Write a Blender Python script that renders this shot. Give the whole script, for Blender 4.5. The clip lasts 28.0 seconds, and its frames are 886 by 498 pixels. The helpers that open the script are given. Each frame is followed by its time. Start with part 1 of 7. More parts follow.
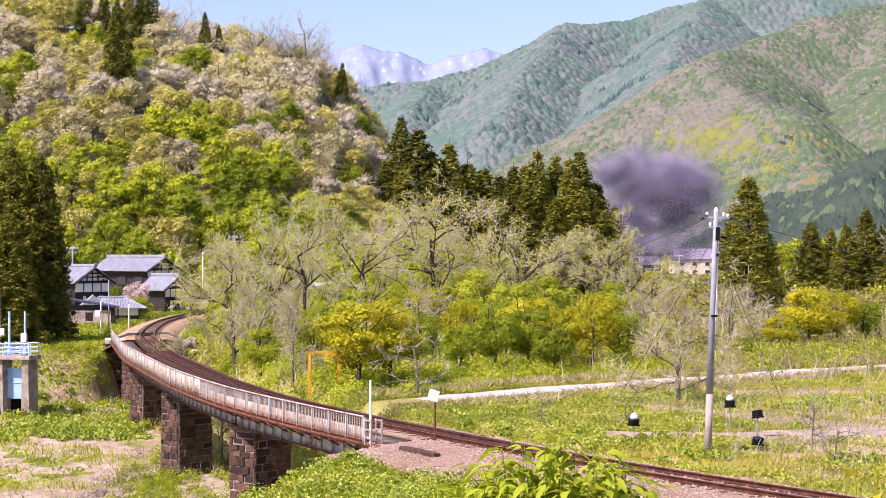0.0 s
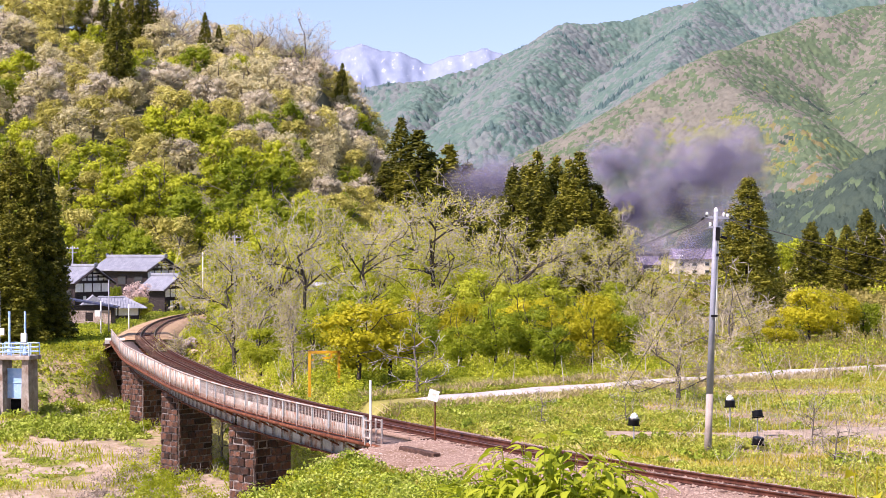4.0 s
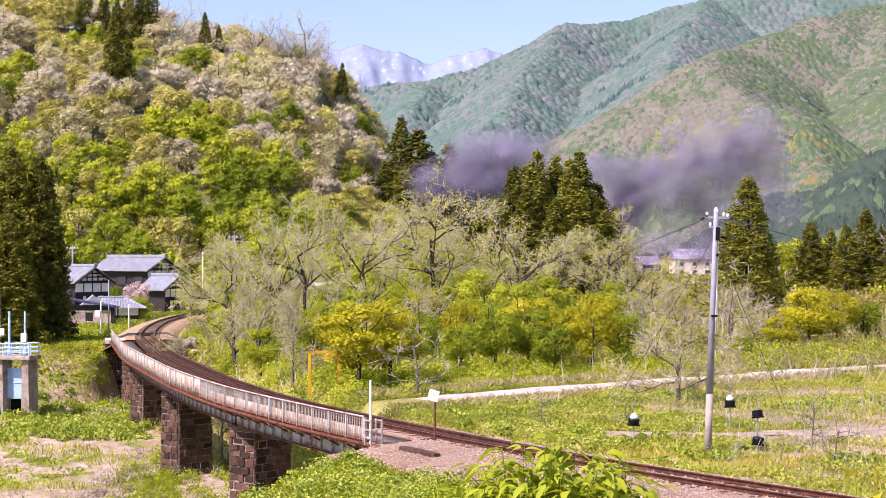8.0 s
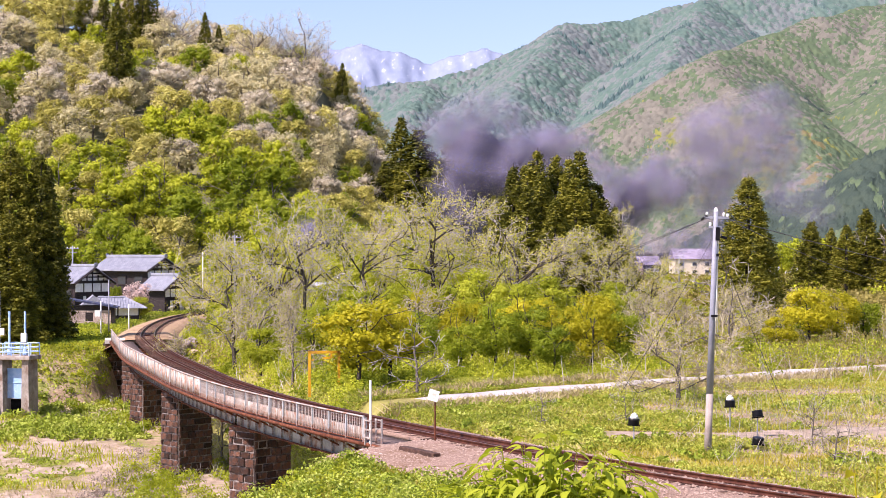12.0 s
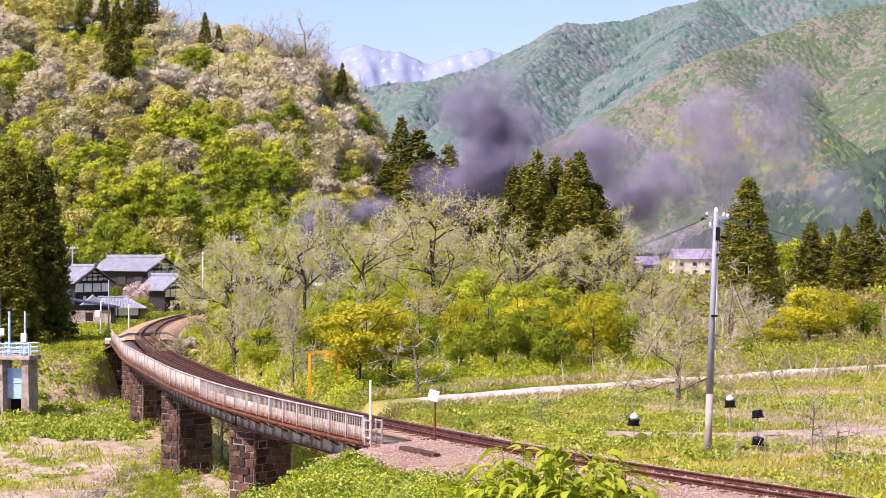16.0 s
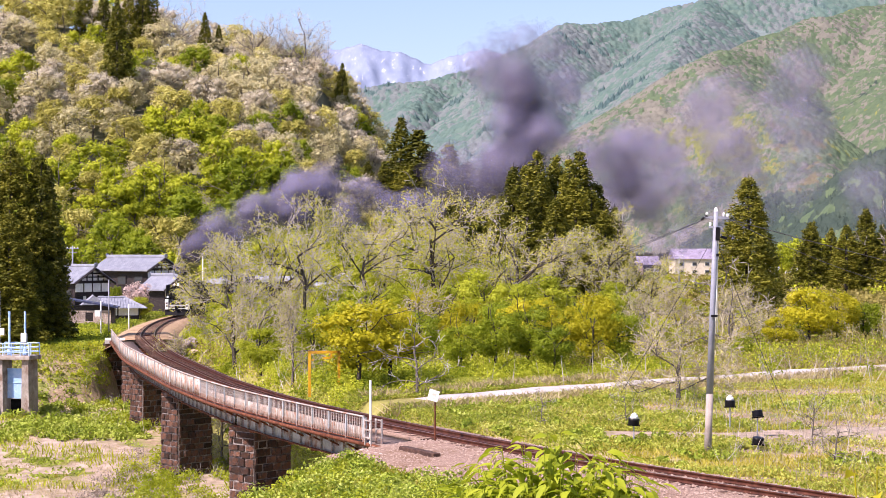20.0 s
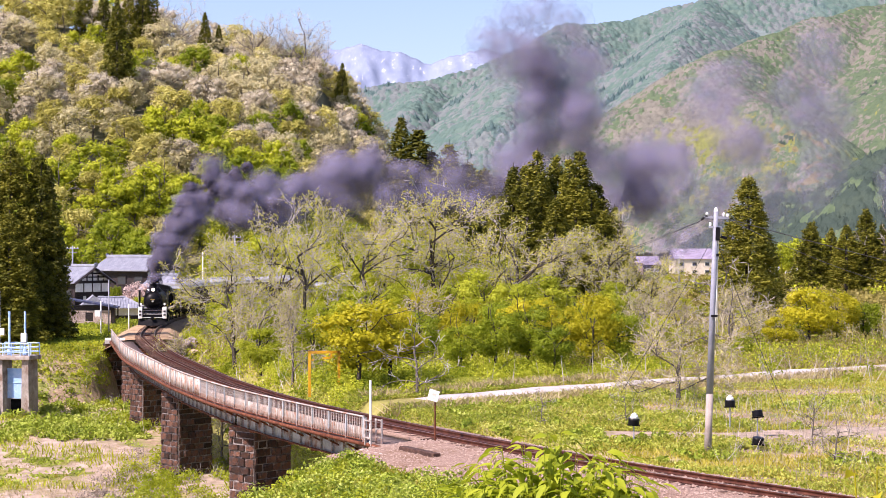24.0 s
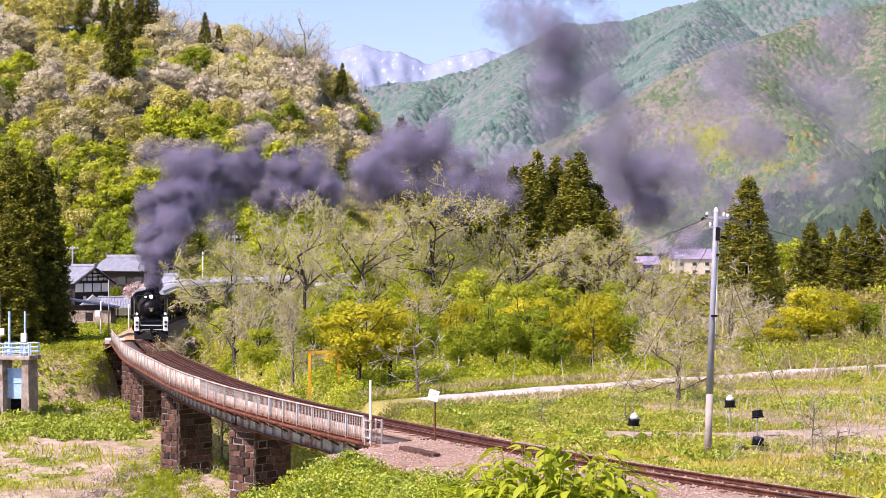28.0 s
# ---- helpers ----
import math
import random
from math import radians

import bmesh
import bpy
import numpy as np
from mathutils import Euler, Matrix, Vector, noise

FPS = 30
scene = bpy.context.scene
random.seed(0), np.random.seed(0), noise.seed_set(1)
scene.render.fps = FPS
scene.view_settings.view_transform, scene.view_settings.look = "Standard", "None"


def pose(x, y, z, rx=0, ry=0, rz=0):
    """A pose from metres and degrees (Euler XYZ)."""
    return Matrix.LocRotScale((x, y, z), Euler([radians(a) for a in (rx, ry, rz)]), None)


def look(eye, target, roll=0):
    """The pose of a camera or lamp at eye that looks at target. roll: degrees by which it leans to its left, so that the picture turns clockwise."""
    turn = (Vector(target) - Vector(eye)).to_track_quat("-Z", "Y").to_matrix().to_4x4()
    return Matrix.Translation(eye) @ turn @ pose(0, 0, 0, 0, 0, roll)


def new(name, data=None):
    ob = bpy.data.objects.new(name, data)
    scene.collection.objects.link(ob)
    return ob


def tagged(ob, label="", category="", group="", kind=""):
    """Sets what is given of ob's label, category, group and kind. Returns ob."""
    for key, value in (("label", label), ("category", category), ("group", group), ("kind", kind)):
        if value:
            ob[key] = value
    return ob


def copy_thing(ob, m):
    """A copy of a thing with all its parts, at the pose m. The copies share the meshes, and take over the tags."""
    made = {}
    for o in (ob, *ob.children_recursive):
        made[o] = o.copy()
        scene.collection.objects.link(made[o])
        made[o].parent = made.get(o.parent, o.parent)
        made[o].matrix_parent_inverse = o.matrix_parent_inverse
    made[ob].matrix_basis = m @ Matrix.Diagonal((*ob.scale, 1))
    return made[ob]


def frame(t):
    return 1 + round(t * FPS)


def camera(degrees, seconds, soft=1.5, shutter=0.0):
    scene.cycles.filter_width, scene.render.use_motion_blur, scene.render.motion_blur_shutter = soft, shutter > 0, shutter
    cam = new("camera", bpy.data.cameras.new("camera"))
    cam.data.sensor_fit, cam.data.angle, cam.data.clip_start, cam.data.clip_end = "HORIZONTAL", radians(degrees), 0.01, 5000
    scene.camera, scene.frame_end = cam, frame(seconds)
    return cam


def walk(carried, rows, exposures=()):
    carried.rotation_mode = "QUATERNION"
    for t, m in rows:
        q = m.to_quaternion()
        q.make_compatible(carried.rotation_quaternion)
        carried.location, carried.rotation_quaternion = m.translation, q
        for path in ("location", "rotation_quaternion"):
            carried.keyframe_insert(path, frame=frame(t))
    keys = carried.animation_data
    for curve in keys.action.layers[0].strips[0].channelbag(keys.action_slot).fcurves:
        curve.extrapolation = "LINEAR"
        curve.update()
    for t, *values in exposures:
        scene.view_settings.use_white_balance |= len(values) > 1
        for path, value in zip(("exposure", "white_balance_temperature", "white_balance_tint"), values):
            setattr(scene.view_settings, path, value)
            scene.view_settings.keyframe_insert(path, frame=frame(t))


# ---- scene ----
# ---- camera: stands still on a tripod ----
cam = camera(29.32, 28.0, soft=0.7)
STAND = pose(0, 0, 7.0, 90.08, 0, 0)
walk(cam, [(0.0, STAND), (28.0, STAND)], exposures=((0.0, 0.82, 6400, 33), (28.0, 0.82, 6400, 33)))

# ---- daylight: clear spring noon, the sun high on the left ----
SUN_FROM = Vector((-0.64, -0.48, 0.95)).normalized()
world = bpy.data.worlds.new("world")
scene.world = world
world.use_nodes = True
wn, wl = world.node_tree.nodes, world.node_tree.links
sky = wn.new("ShaderNodeTexSky")
sky.sky_type = "NISHITA"
sky.sun_disc = False
sky.sun_elevation = math.asin(SUN_FROM.z)
sky.sun_rotation = math.atan2(SUN_FROM.x, SUN_FROM.y)
sky.air_density, sky.dust_density, sky.ozone_density = 1.0, 1.3, 3.5
wl.new(sky.outputs[0], wn["Background"].inputs[0])
wn["Background"].inputs[1].default_value = 0.115
sun = new("sun", bpy.data.lights.new("sun", "SUN"))
sun.data.energy, sun.data.angle, sun.data.color = 5.0, radians(0.55), (1.0, 0.93, 0.80)
sun.matrix_world = look(SUN_FROM * 300, (0, 0, 0))
scene.cycles.transparent_max_bounces = 80

RNG = np.random.default_rng(11)

# ---- materials ----
def shader(name, rough=0.8, metal=0.0, spec=0.3):
    m = bpy.data.materials.new(name)
    m.use_nodes = True
    b = m.node_tree.nodes["Principled BSDF"]
    b.inputs["Roughness"].default_value = rough
    b.inputs["Metallic"].default_value = metal
    b.inputs["Specular IOR Level"].default_value = spec
    return m, m.node_tree.nodes, m.node_tree.links, b


def ramp(nodes, stops):
    r = nodes.new("ShaderNodeValToRGB")
    while len(r.color_ramp.elements) < len(stops):
        r.color_ramp.elements.new(0.5)
    for e, (p, c) in zip(r.color_ramp.elements, stops):
        e.position, e.color = p, (*c, 1)
    return r


def noise_node(nodes, links, scale, detail=5.0, coords="Object", stretch=(1, 1, 1), rough=0.6):
    tc, mp, n = nodes.new("ShaderNodeTexCoord"), nodes.new("ShaderNodeMapping"), nodes.new("ShaderNodeTexNoise")
    mp.inputs["Scale"].default_value = stretch
    n.inputs["Scale"].default_value, n.inputs["Detail"].default_value, n.inputs["Roughness"].default_value = scale, detail, rough
    links.new(tc.outputs[coords], mp.inputs[0])
    links.new(mp.outputs[0], n.inputs["Vector"])
    return n


def surface(name, dark, mid, light, scale=3.0, rough=0.8, metal=0.0, bump=0.3, fine=30.0, stain=None, stain_scale=0.7, spec=0.3,
            stretch=(1, 1, 1), piece=0.0, depth=0.02):
    """A worn surface: grain at two scales, stains with edges of their own, fine relief, and a tone for each piece."""
    m, n, l, b = shader(name, rough, metal, spec)
    a = noise_node(n, l, scale, 6, stretch=stretch)
    r = ramp(n, [(0.3, dark), (0.5, mid), (0.72, light)])
    l.new(a.outputs[0], r.inputs[0])
    colour = r.outputs[0]
    f = noise_node(n, l, fine, 3, stretch=stretch)
    mix = n.new("ShaderNodeMix")
    mix.data_type, mix.blend_type = "RGBA", "OVERLAY"
    mix.inputs["Factor"].default_value = 0.45
    l.new(colour, mix.inputs["A"]), l.new(f.outputs[0], mix.inputs["B"])
    colour = mix.outputs["Result"]
    if stain:
        s = noise_node(n, l, stain_scale, 7, rough=0.7)
        k = ramp(n, [(0.50, (0, 0, 0)), (0.62, (1, 1, 1))])
        l.new(s.outputs[0], k.inputs[0])
        mx = n.new("ShaderNodeMix")
        mx.data_type = "RGBA"
        l.new(k.outputs[0], mx.inputs["Factor"]), l.new(colour, mx.inputs["A"])
        mx.inputs["B"].default_value = (*stain, 1)
        colour = mx.outputs["Result"]
    if piece:
        o, hs, mr = n.new("ShaderNodeObjectInfo"), n.new("ShaderNodeHueSaturation"), n.new("ShaderNodeMapRange")
        mr.inputs["To Min"].default_value, mr.inputs["To Max"].default_value = 1 - piece, 1 + piece
        l.new(o.outputs["Random"], mr.inputs[0]), l.new(mr.outputs[0], hs.inputs["Value"]), l.new(colour, hs.inputs["Color"])
        colour = hs.outputs[0]
    l.new(colour, b.inputs["Base Color"])
    if bump:
        bp = n.new("ShaderNodeBump")
        bp.inputs["Strength"].default_value, bp.inputs["Distance"].default_value = bump, depth
        l.new(f.outputs[0], bp.inputs["Height"]), l.new(bp.outputs[0], b.inputs["Normal"])
    return m


def plain(name, colour, rough=0.5, metal=0.0, spec=0.4):
    c = np.array(colour)
    return surface(name, tuple(c * 0.82), tuple(c), tuple(np.minimum(c * 1.12, 0.95)), 4.0, rough, metal, 0.05, spec=spec)


def leafy(name, colours, patch=0.25, through_light=0.35, rough=0.6, relief=None):
    """Leaves: a tone for every leaf, for every plant and in broad patches; some light passes through."""
    m, n, l, b = shader(name, rough, 0, 0.25)
    g, o, a = n.new("ShaderNodeNewGeometry"), n.new("ShaderNodeObjectInfo"), noise_node(n, l, patch, 3)
    add, add2 = n.new("ShaderNodeMath"), n.new("ShaderNodeMath")
    add.operation = add2.operation = "MULTIPLY_ADD"
    add.inputs[1].default_value, add2.inputs[1].default_value = 0.38, 0.34
    l.new(g.outputs["Random Per Island"], add.inputs[0]), l.new(o.outputs["Random"], add2.inputs[0])
    sub = n.new("ShaderNodeMath")
    sub.operation = "MULTIPLY_ADD"
    sub.inputs[1].default_value, sub.inputs[2].default_value = 1.5, -0.61
    l.new(a.outputs[0], sub.inputs[0]), l.new(sub.outputs[0], add.inputs[2]), l.new(add.outputs[0], add2.inputs[2])
    if relief:
        f, bp = noise_node(n, l, relief[0], 3), n.new("ShaderNodeBump")
        bp.inputs["Strength"].default_value, bp.inputs["Distance"].default_value = 1.0, relief[1]
        l.new(f.outputs[0], bp.inputs["Height"]), l.new(bp.outputs[0], b.inputs["Normal"])
    k = len(colours)
    r = ramp(n, [(i / max(k - 1, 1), c) for i, c in enumerate(colours)])
    l.new(add2.outputs[0], r.inputs[0]), l.new(r.outputs[0], b.inputs["Base Color"])
    t, mx = n.new("ShaderNodeBsdfTranslucent"), n.new("ShaderNodeMixShader")
    mx.inputs[0].default_value = through_light
    l.new(r.outputs[0], t.inputs[0]), l.new(b.outputs[0], mx.inputs[1]), l.new(t.outputs[0], mx.inputs[2])
    l.new(mx.outputs[0], n["Material Output"].inputs[0])
    return m


M_CEDAR = leafy("cedar_needles", [(0.026, 0.034, 0.003), (0.135, 0.138, 0.011), (0.34, 0.315, 0.035)], 1.2, 0.32)
M_SCRUB = leafy("brown_olive_scrub", [(0.15, 0.125, 0.032), (0.29, 0.25, 0.065), (0.44, 0.38, 0.13)], 0.25, 0.4)
M_KNOTWEED = leafy("broad_weed_leaves", [(0.09, 0.145, 0.012), (0.29, 0.37, 0.03), (0.60, 0.64, 0.17)], 0.5, 0.3)
# distant cedars: needle colour shifted towards blue to stand for haze
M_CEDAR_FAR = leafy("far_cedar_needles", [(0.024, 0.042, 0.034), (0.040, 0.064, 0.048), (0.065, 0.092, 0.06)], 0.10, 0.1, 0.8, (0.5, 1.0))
M_BUD = leafy("pale_buds", [(0.35, 0.315, 0.165), (0.58, 0.53, 0.29), (0.78, 0.72, 0.44)], 0.2, 0.42)
M_BUD_GREY = leafy("greyish_pink_buds", [(0.36, 0.32, 0.225), (0.56, 0.505, 0.37), (0.76, 0.70, 0.54)], 0.2, 0.42)
M_OLIVE = leafy("olive_young_leaves", [(0.27, 0.25, 0.04), (0.50, 0.465, 0.11), (0.70, 0.64, 0.23)], 0.2, 0.35)
M_LIME = leafy("yellow_green_leaves", [(0.17, 0.215, 0.007), (0.38, 0.425, 0.016), (0.62, 0.64, 0.04)], 0.3, 0.38)
# lighter copy of the yellow-green leaves, brightened to stand for light among near trees
M_LIME_NEAR = leafy("sunlit_yellow_green_leaves", [(0.20, 0.25, 0.012), (0.40, 0.445, 0.024), (0.61, 0.635, 0.06)], 0.3, 0.5)
M_GREEN = leafy("fresh_green_leaves", [(0.12, 0.175, 0.009), (0.265, 0.33, 0.014), (0.44, 0.485, 0.03)], 0.3, 0.5)
M_AMBER = leafy("golden_leaves", [(0.26, 0.255, 0.007), (0.47, 0.44, 0.012), (0.68, 0.61, 0.03)], 0.3, 0.5)
M_CHERRYLEAF = leafy("thin_olive_cherry_leaves", [(0.32, 0.335, 0.025), (0.54, 0.535, 0.065), (0.74, 0.71, 0.16)], 0.3, 0.5)
M_HERB = leafy("herb_leaves", [(0.105, 0.16, 0.012), (0.30, 0.35, 0.03), (0.58, 0.58, 0.14)], 0.4, 0.35)
M_GRASS = leafy("grass_blades", [(0.21, 0.195, 0.018), (0.39, 0.345, 0.04), (0.57, 0.49, 0.10)], 0.35, 0.35)
M_STRAW = leafy("dry_grass", [(0.24, 0.19, 0.085), (0.38, 0.31, 0.15), (0.52, 0.44, 0.25)], 0.4, 0.3)
M_BLOSSOM = leafy("pale_pink_blossom", [(0.50, 0.38, 0.36), (0.64, 0.50, 0.46), (0.74, 0.62, 0.56)], 0.6, 0.3)
# nearer mountain woods: bud colour greyed and blued to stand for haze
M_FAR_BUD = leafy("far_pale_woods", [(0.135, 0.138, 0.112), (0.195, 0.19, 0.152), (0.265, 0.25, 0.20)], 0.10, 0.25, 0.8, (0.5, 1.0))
# far mountain woods: blue haze is put into the leaf colours
M_HAZE_BUD = leafy("haze_tinted_pale_woods", [(0.115, 0.15, 0.155), (0.15, 0.185, 0.185), (0.195, 0.225, 0.215)], 0.06, 0.25, 0.8, (0.3, 1.4))
M_HAZE_GREEN = leafy("haze_tinted_green_woods", [(0.062, 0.13, 0.118), (0.095, 0.165, 0.14), (0.14, 0.21, 0.17)], 0.06, 0.25, 0.8, (0.3, 1.4))
M_HAZE_CEDAR = leafy("haze_tinted_cedar_woods", [(0.055, 0.105, 0.105), (0.075, 0.13, 0.125), (0.10, 0.16, 0.145)], 0.02, 0.2, 0.8, (0.22, 1.4))
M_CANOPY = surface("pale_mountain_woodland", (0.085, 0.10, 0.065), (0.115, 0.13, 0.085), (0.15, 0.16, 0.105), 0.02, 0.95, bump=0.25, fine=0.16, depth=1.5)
# ground under the far woods, with the same bluish haze in its colour
M_CANOPY_HAZE = surface("haze_tinted_mountain_woodland", (0.13, 0.18, 0.17), (0.165, 0.215, 0.20), (0.20, 0.245, 0.225), 0.008, 0.95, bump=0.25, fine=0.10, depth=5.0)
M_FLOOR = surface("woodland_floor", (0.10, 0.105, 0.05), (0.15, 0.145, 0.075), (0.21, 0.19, 0.10), 0.15, 0.95, bump=0.4, fine=2.0, depth=0.2)
# the other mountain leaf colours, also dulled to paint in haze
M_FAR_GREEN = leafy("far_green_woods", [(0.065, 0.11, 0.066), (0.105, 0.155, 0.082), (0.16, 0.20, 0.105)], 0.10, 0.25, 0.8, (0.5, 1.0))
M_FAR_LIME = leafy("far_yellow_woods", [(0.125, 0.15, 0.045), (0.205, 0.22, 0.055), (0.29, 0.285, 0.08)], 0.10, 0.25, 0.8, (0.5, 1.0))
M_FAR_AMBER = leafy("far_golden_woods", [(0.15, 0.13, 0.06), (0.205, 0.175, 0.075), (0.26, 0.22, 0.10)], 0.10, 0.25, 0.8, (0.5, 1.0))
M_BRUSH = surface("brown_brushwood", (0.14, 0.11, 0.09), (0.26, 0.215, 0.18), (0.42, 0.37, 0.33), 4, 0.9, bump=0)
M_SAPTWIG = surface("tan_sapling_twigs", (0.27, 0.225, 0.15), (0.41, 0.355, 0.255), (0.56, 0.50, 0.39), 4, 0.85, bump=0)
M_BARK = surface("grey_bark", (0.06, 0.05, 0.042), (0.13, 0.11, 0.095), (0.26, 0.23, 0.20), 6, 0.9, stretch=(1, 1, 0.3))
M_TWIG = surface("pale_twigs", (0.23, 0.20, 0.165), (0.40, 0.365, 0.325), (0.60, 0.56, 0.52), 4, 0.85, bump=0)
M_DARKBARK = surface("dark_bark", (0.025, 0.02, 0.017), (0.05, 0.042, 0.035), (0.11, 0.095, 0.08), 6, 0.9, stretch=(1, 1, 0.3))
M_RUST = surface("rusty_iron", (0.06, 0.018, 0.010), (0.14, 0.045, 0.022), (0.26, 0.10, 0.05), 5, 0.75, 0.3, 0.3)
M_RAIL = surface("rail_steel", (0.042, 0.014, 0.009), (0.09, 0.031, 0.018), (0.17, 0.064, 0.035), 3, 0.5, 0.5, 0.1)
M_RAILTOP = surface("worn_rail_head", (0.20, 0.13, 0.10), (0.30, 0.21, 0.17), (0.42, 0.33, 0.28), 6, 0.35, 0.8, 0.05)
M_SLEEPER = surface("oiled_sleeper_wood", (0.035, 0.018, 0.013), (0.08, 0.042, 0.03), (0.16, 0.09, 0.06), 3, 0.85, stretch=(1, 6, 1), piece=0.3)
M_BALLAST = surface("rust_tinted_ballast", (0.18, 0.115, 0.085), (0.31, 0.21, 0.16), (0.45, 0.335, 0.27), 14, 0.95, bump=0.9, fine=42, stain=(0.20, 0.12, 0.075), stain_scale=0.35, depth=0.05)
M_CHIP = surface("ballast_stones", (0.18, 0.12, 0.092), (0.32, 0.225, 0.175), (0.52, 0.41, 0.345), 8, 0.95, bump=0.2)
M_PAINT = surface("weathered_pale_paint", (0.22, 0.18, 0.155), (0.38, 0.34, 0.305), (0.53, 0.50, 0.47), 2.5, 0.6, stain=(0.30, 0.14, 0.08), stain_scale=1.4)
M_RUSTPAINT = surface("rust_streaked_paint", (0.25, 0.17, 0.125), (0.42, 0.36, 0.315), (0.57, 0.545, 0.51), 3.5, 0.7, stain=(0.26, 0.115, 0.06), stain_scale=2.3, stretch=(1, 1, 0.35))
M_GIRDER = surface("grey_girder_paint", (0.22, 0.24, 0.25), (0.34, 0.365, 0.375), (0.46, 0.49, 0.50), 2, 0.55, stain=(0.18, 0.075, 0.04), stain_scale=0.9)
M_STONE = surface("dressed_stone", (0.028, 0.020, 0.018), (0.068, 0.048, 0.042), (0.17, 0.13, 0.112), 3.2, 0.95, bump=0.9, fine=9, piece=0.7, stain=(0.10, 0.042, 0.022), stain_scale=0.6, depth=0.07)
M_PLANK = surface("weathered_walkway_planks", (0.085, 0.055, 0.044), (0.18, 0.125, 0.10), (0.31, 0.235, 0.20), 2, 0.9, stretch=(1, 5, 1))
M_MORTAR = surface("lime_mortar", (0.11, 0.09, 0.08), (0.22, 0.19, 0.17), (0.38, 0.345, 0.32), 2, 0.95)
M_CONCRETE = surface("stained_concrete", (0.20, 0.165, 0.135), (0.33, 0.29, 0.25), (0.46, 0.42, 0.38), 1.3, 0.9, stain=(0.18, 0.125, 0.09), stain_scale=0.7)
M_PALECON = surface("pale_concrete", (0.40, 0.38, 0.36), (0.52, 0.50, 0.47), (0.62, 0.60, 0.57), 1.5, 0.9)
M_ROAD = surface("pale_road_paving", (0.34, 0.325, 0.31), (0.41, 0.395, 0.375), (0.48, 0.46, 0.44), 0.8, 0.95, stain=(0.36, 0.315, 0.265), stain_scale=0.3)
M_BLUE = surface("pale_blue_gate_paint", (0.20, 0.36, 0.62), (0.30, 0.48, 0.74), (0.44, 0.60, 0.80), 1.2, 0.5, stain=(0.55, 0.66, 0.80), stain_scale=0.5)
M_WHITE = plain("white_paint", (0.78, 0.78, 0.76), 0.5)
M_PLASTER = surface("white_plaster", (0.70, 0.69, 0.67), (0.79, 0.78, 0.76), (0.85, 0.84, 0.82), 1.5, 0.9, stain=(0.62, 0.60, 0.57), stain_scale=0.4)
M_TILE = surface("glazed_grey_roof_tiles", (0.17, 0.18, 0.215), (0.24, 0.255, 0.30), (0.32, 0.335, 0.385), 1.5, 0.45, 0, 0.25, fine=7, spec=0.6)
M_TIMBER = surface("dark_timber", (0.012, 0.009, 0.010), (0.026, 0.019, 0.02), (0.05, 0.04, 0.038), 2, 0.7, stretch=(1, 1, 5))
M_SHEDWOOD = surface("weathered_boards", (0.26, 0.195, 0.165), (0.42, 0.33, 0.29), (0.56, 0.47, 0.42), 2, 0.85, stretch=(4, 1, 1), piece=0.25)
M_SLATE = surface("dark_blue_roof_sheet", (0.03, 0.036, 0.075), (0.05, 0.06, 0.115), (0.09, 0.10, 0.16), 2, 0.5)
M_GLASS = plain("dark_window_glass", (0.03, 0.035, 0.045), 0.1, 0, 0.6)
M_POLE = surface("grey_painted_pole", (0.18, 0.195, 0.24), (0.24, 0.255, 0.305), (0.31, 0.325, 0.38), 1.5, 0.55)
M_POLEBASE = surface("bare_concrete_pole", (0.25, 0.21, 0.185), (0.32, 0.275, 0.245), (0.40, 0.35, 0.315), 1.5, 0.85)
M_YELLOW = surface("orange_yellow_paint", (0.50, 0.24, 0.006), (0.62, 0.33, 0.008), (0.72, 0.41, 0.02), 2, 0.5, stain=(0.36, 0.17, 0.04), stain_scale=1.5)
M_BLACK = plain("black_enamel", (0.006, 0.006, 0.008), 0.42, 0, 0.14)
M_SOOT = surface("sooty_black_iron", (0.005, 0.005, 0.006), (0.010, 0.010, 0.012), (0.020, 0.019, 0.020), 3, 0.7, 0.0, spec=0.06)
M_BRASS = plain("brass", (0.55, 0.38, 0.12), 0.3, 1.0)
M_CHROME = plain("polished_steel", (0.60, 0.60, 0.62), 0.25, 1.0)
M_COACH = surface("chocolate_coach_paint", (0.035, 0.018, 0.015), (0.055, 0.029, 0.024), (0.08, 0.044, 0.036), 1.2, 0.75, spec=0.1)
M_CREAM = plain("cream_coach_band", (0.66, 0.60, 0.48), 0.45)
M_ROOFGREY = surface("grey_coach_roof", (0.30, 0.32, 0.38), (0.40, 0.42, 0.48), (0.50, 0.52, 0.58), 1.5, 0.6)
M_WIRE = plain("dark_cable", (0.06, 0.06, 0.07), 0.6)
M_CREAMWALL = surface("cream_wall", (0.50, 0.44, 0.36), (0.60, 0.54, 0.45), (0.68, 0.62, 0.53), 1, 0.9)
M_MAUVE = surface("mauve_metal_roof", (0.20, 0.17, 0.24), (0.28, 0.24, 0.33), (0.36, 0.32, 0.41), 0.6, 0.6)
M_PINK = surface("faded_red_wall", (0.42, 0.26, 0.24), (0.52, 0.36, 0.33), (0.62, 0.48, 0.45), 0.8, 0.9)
M_ROCK = surface("bare_rock", (0.14, 0.11, 0.10), (0.24, 0.20, 0.185), (0.36, 0.31, 0.29), 1.2, 0.95, bump=0.6, fine=8, depth=0.05)


def glow(name, colour, strength):
    m, n, l, b = shader(name)
    b.inputs["Base Color"].default_value = (*colour, 1)
    b.inputs["Emission Color"].default_value, b.inputs["Emission Strength"].default_value = (*colour, 1), strength
    return m


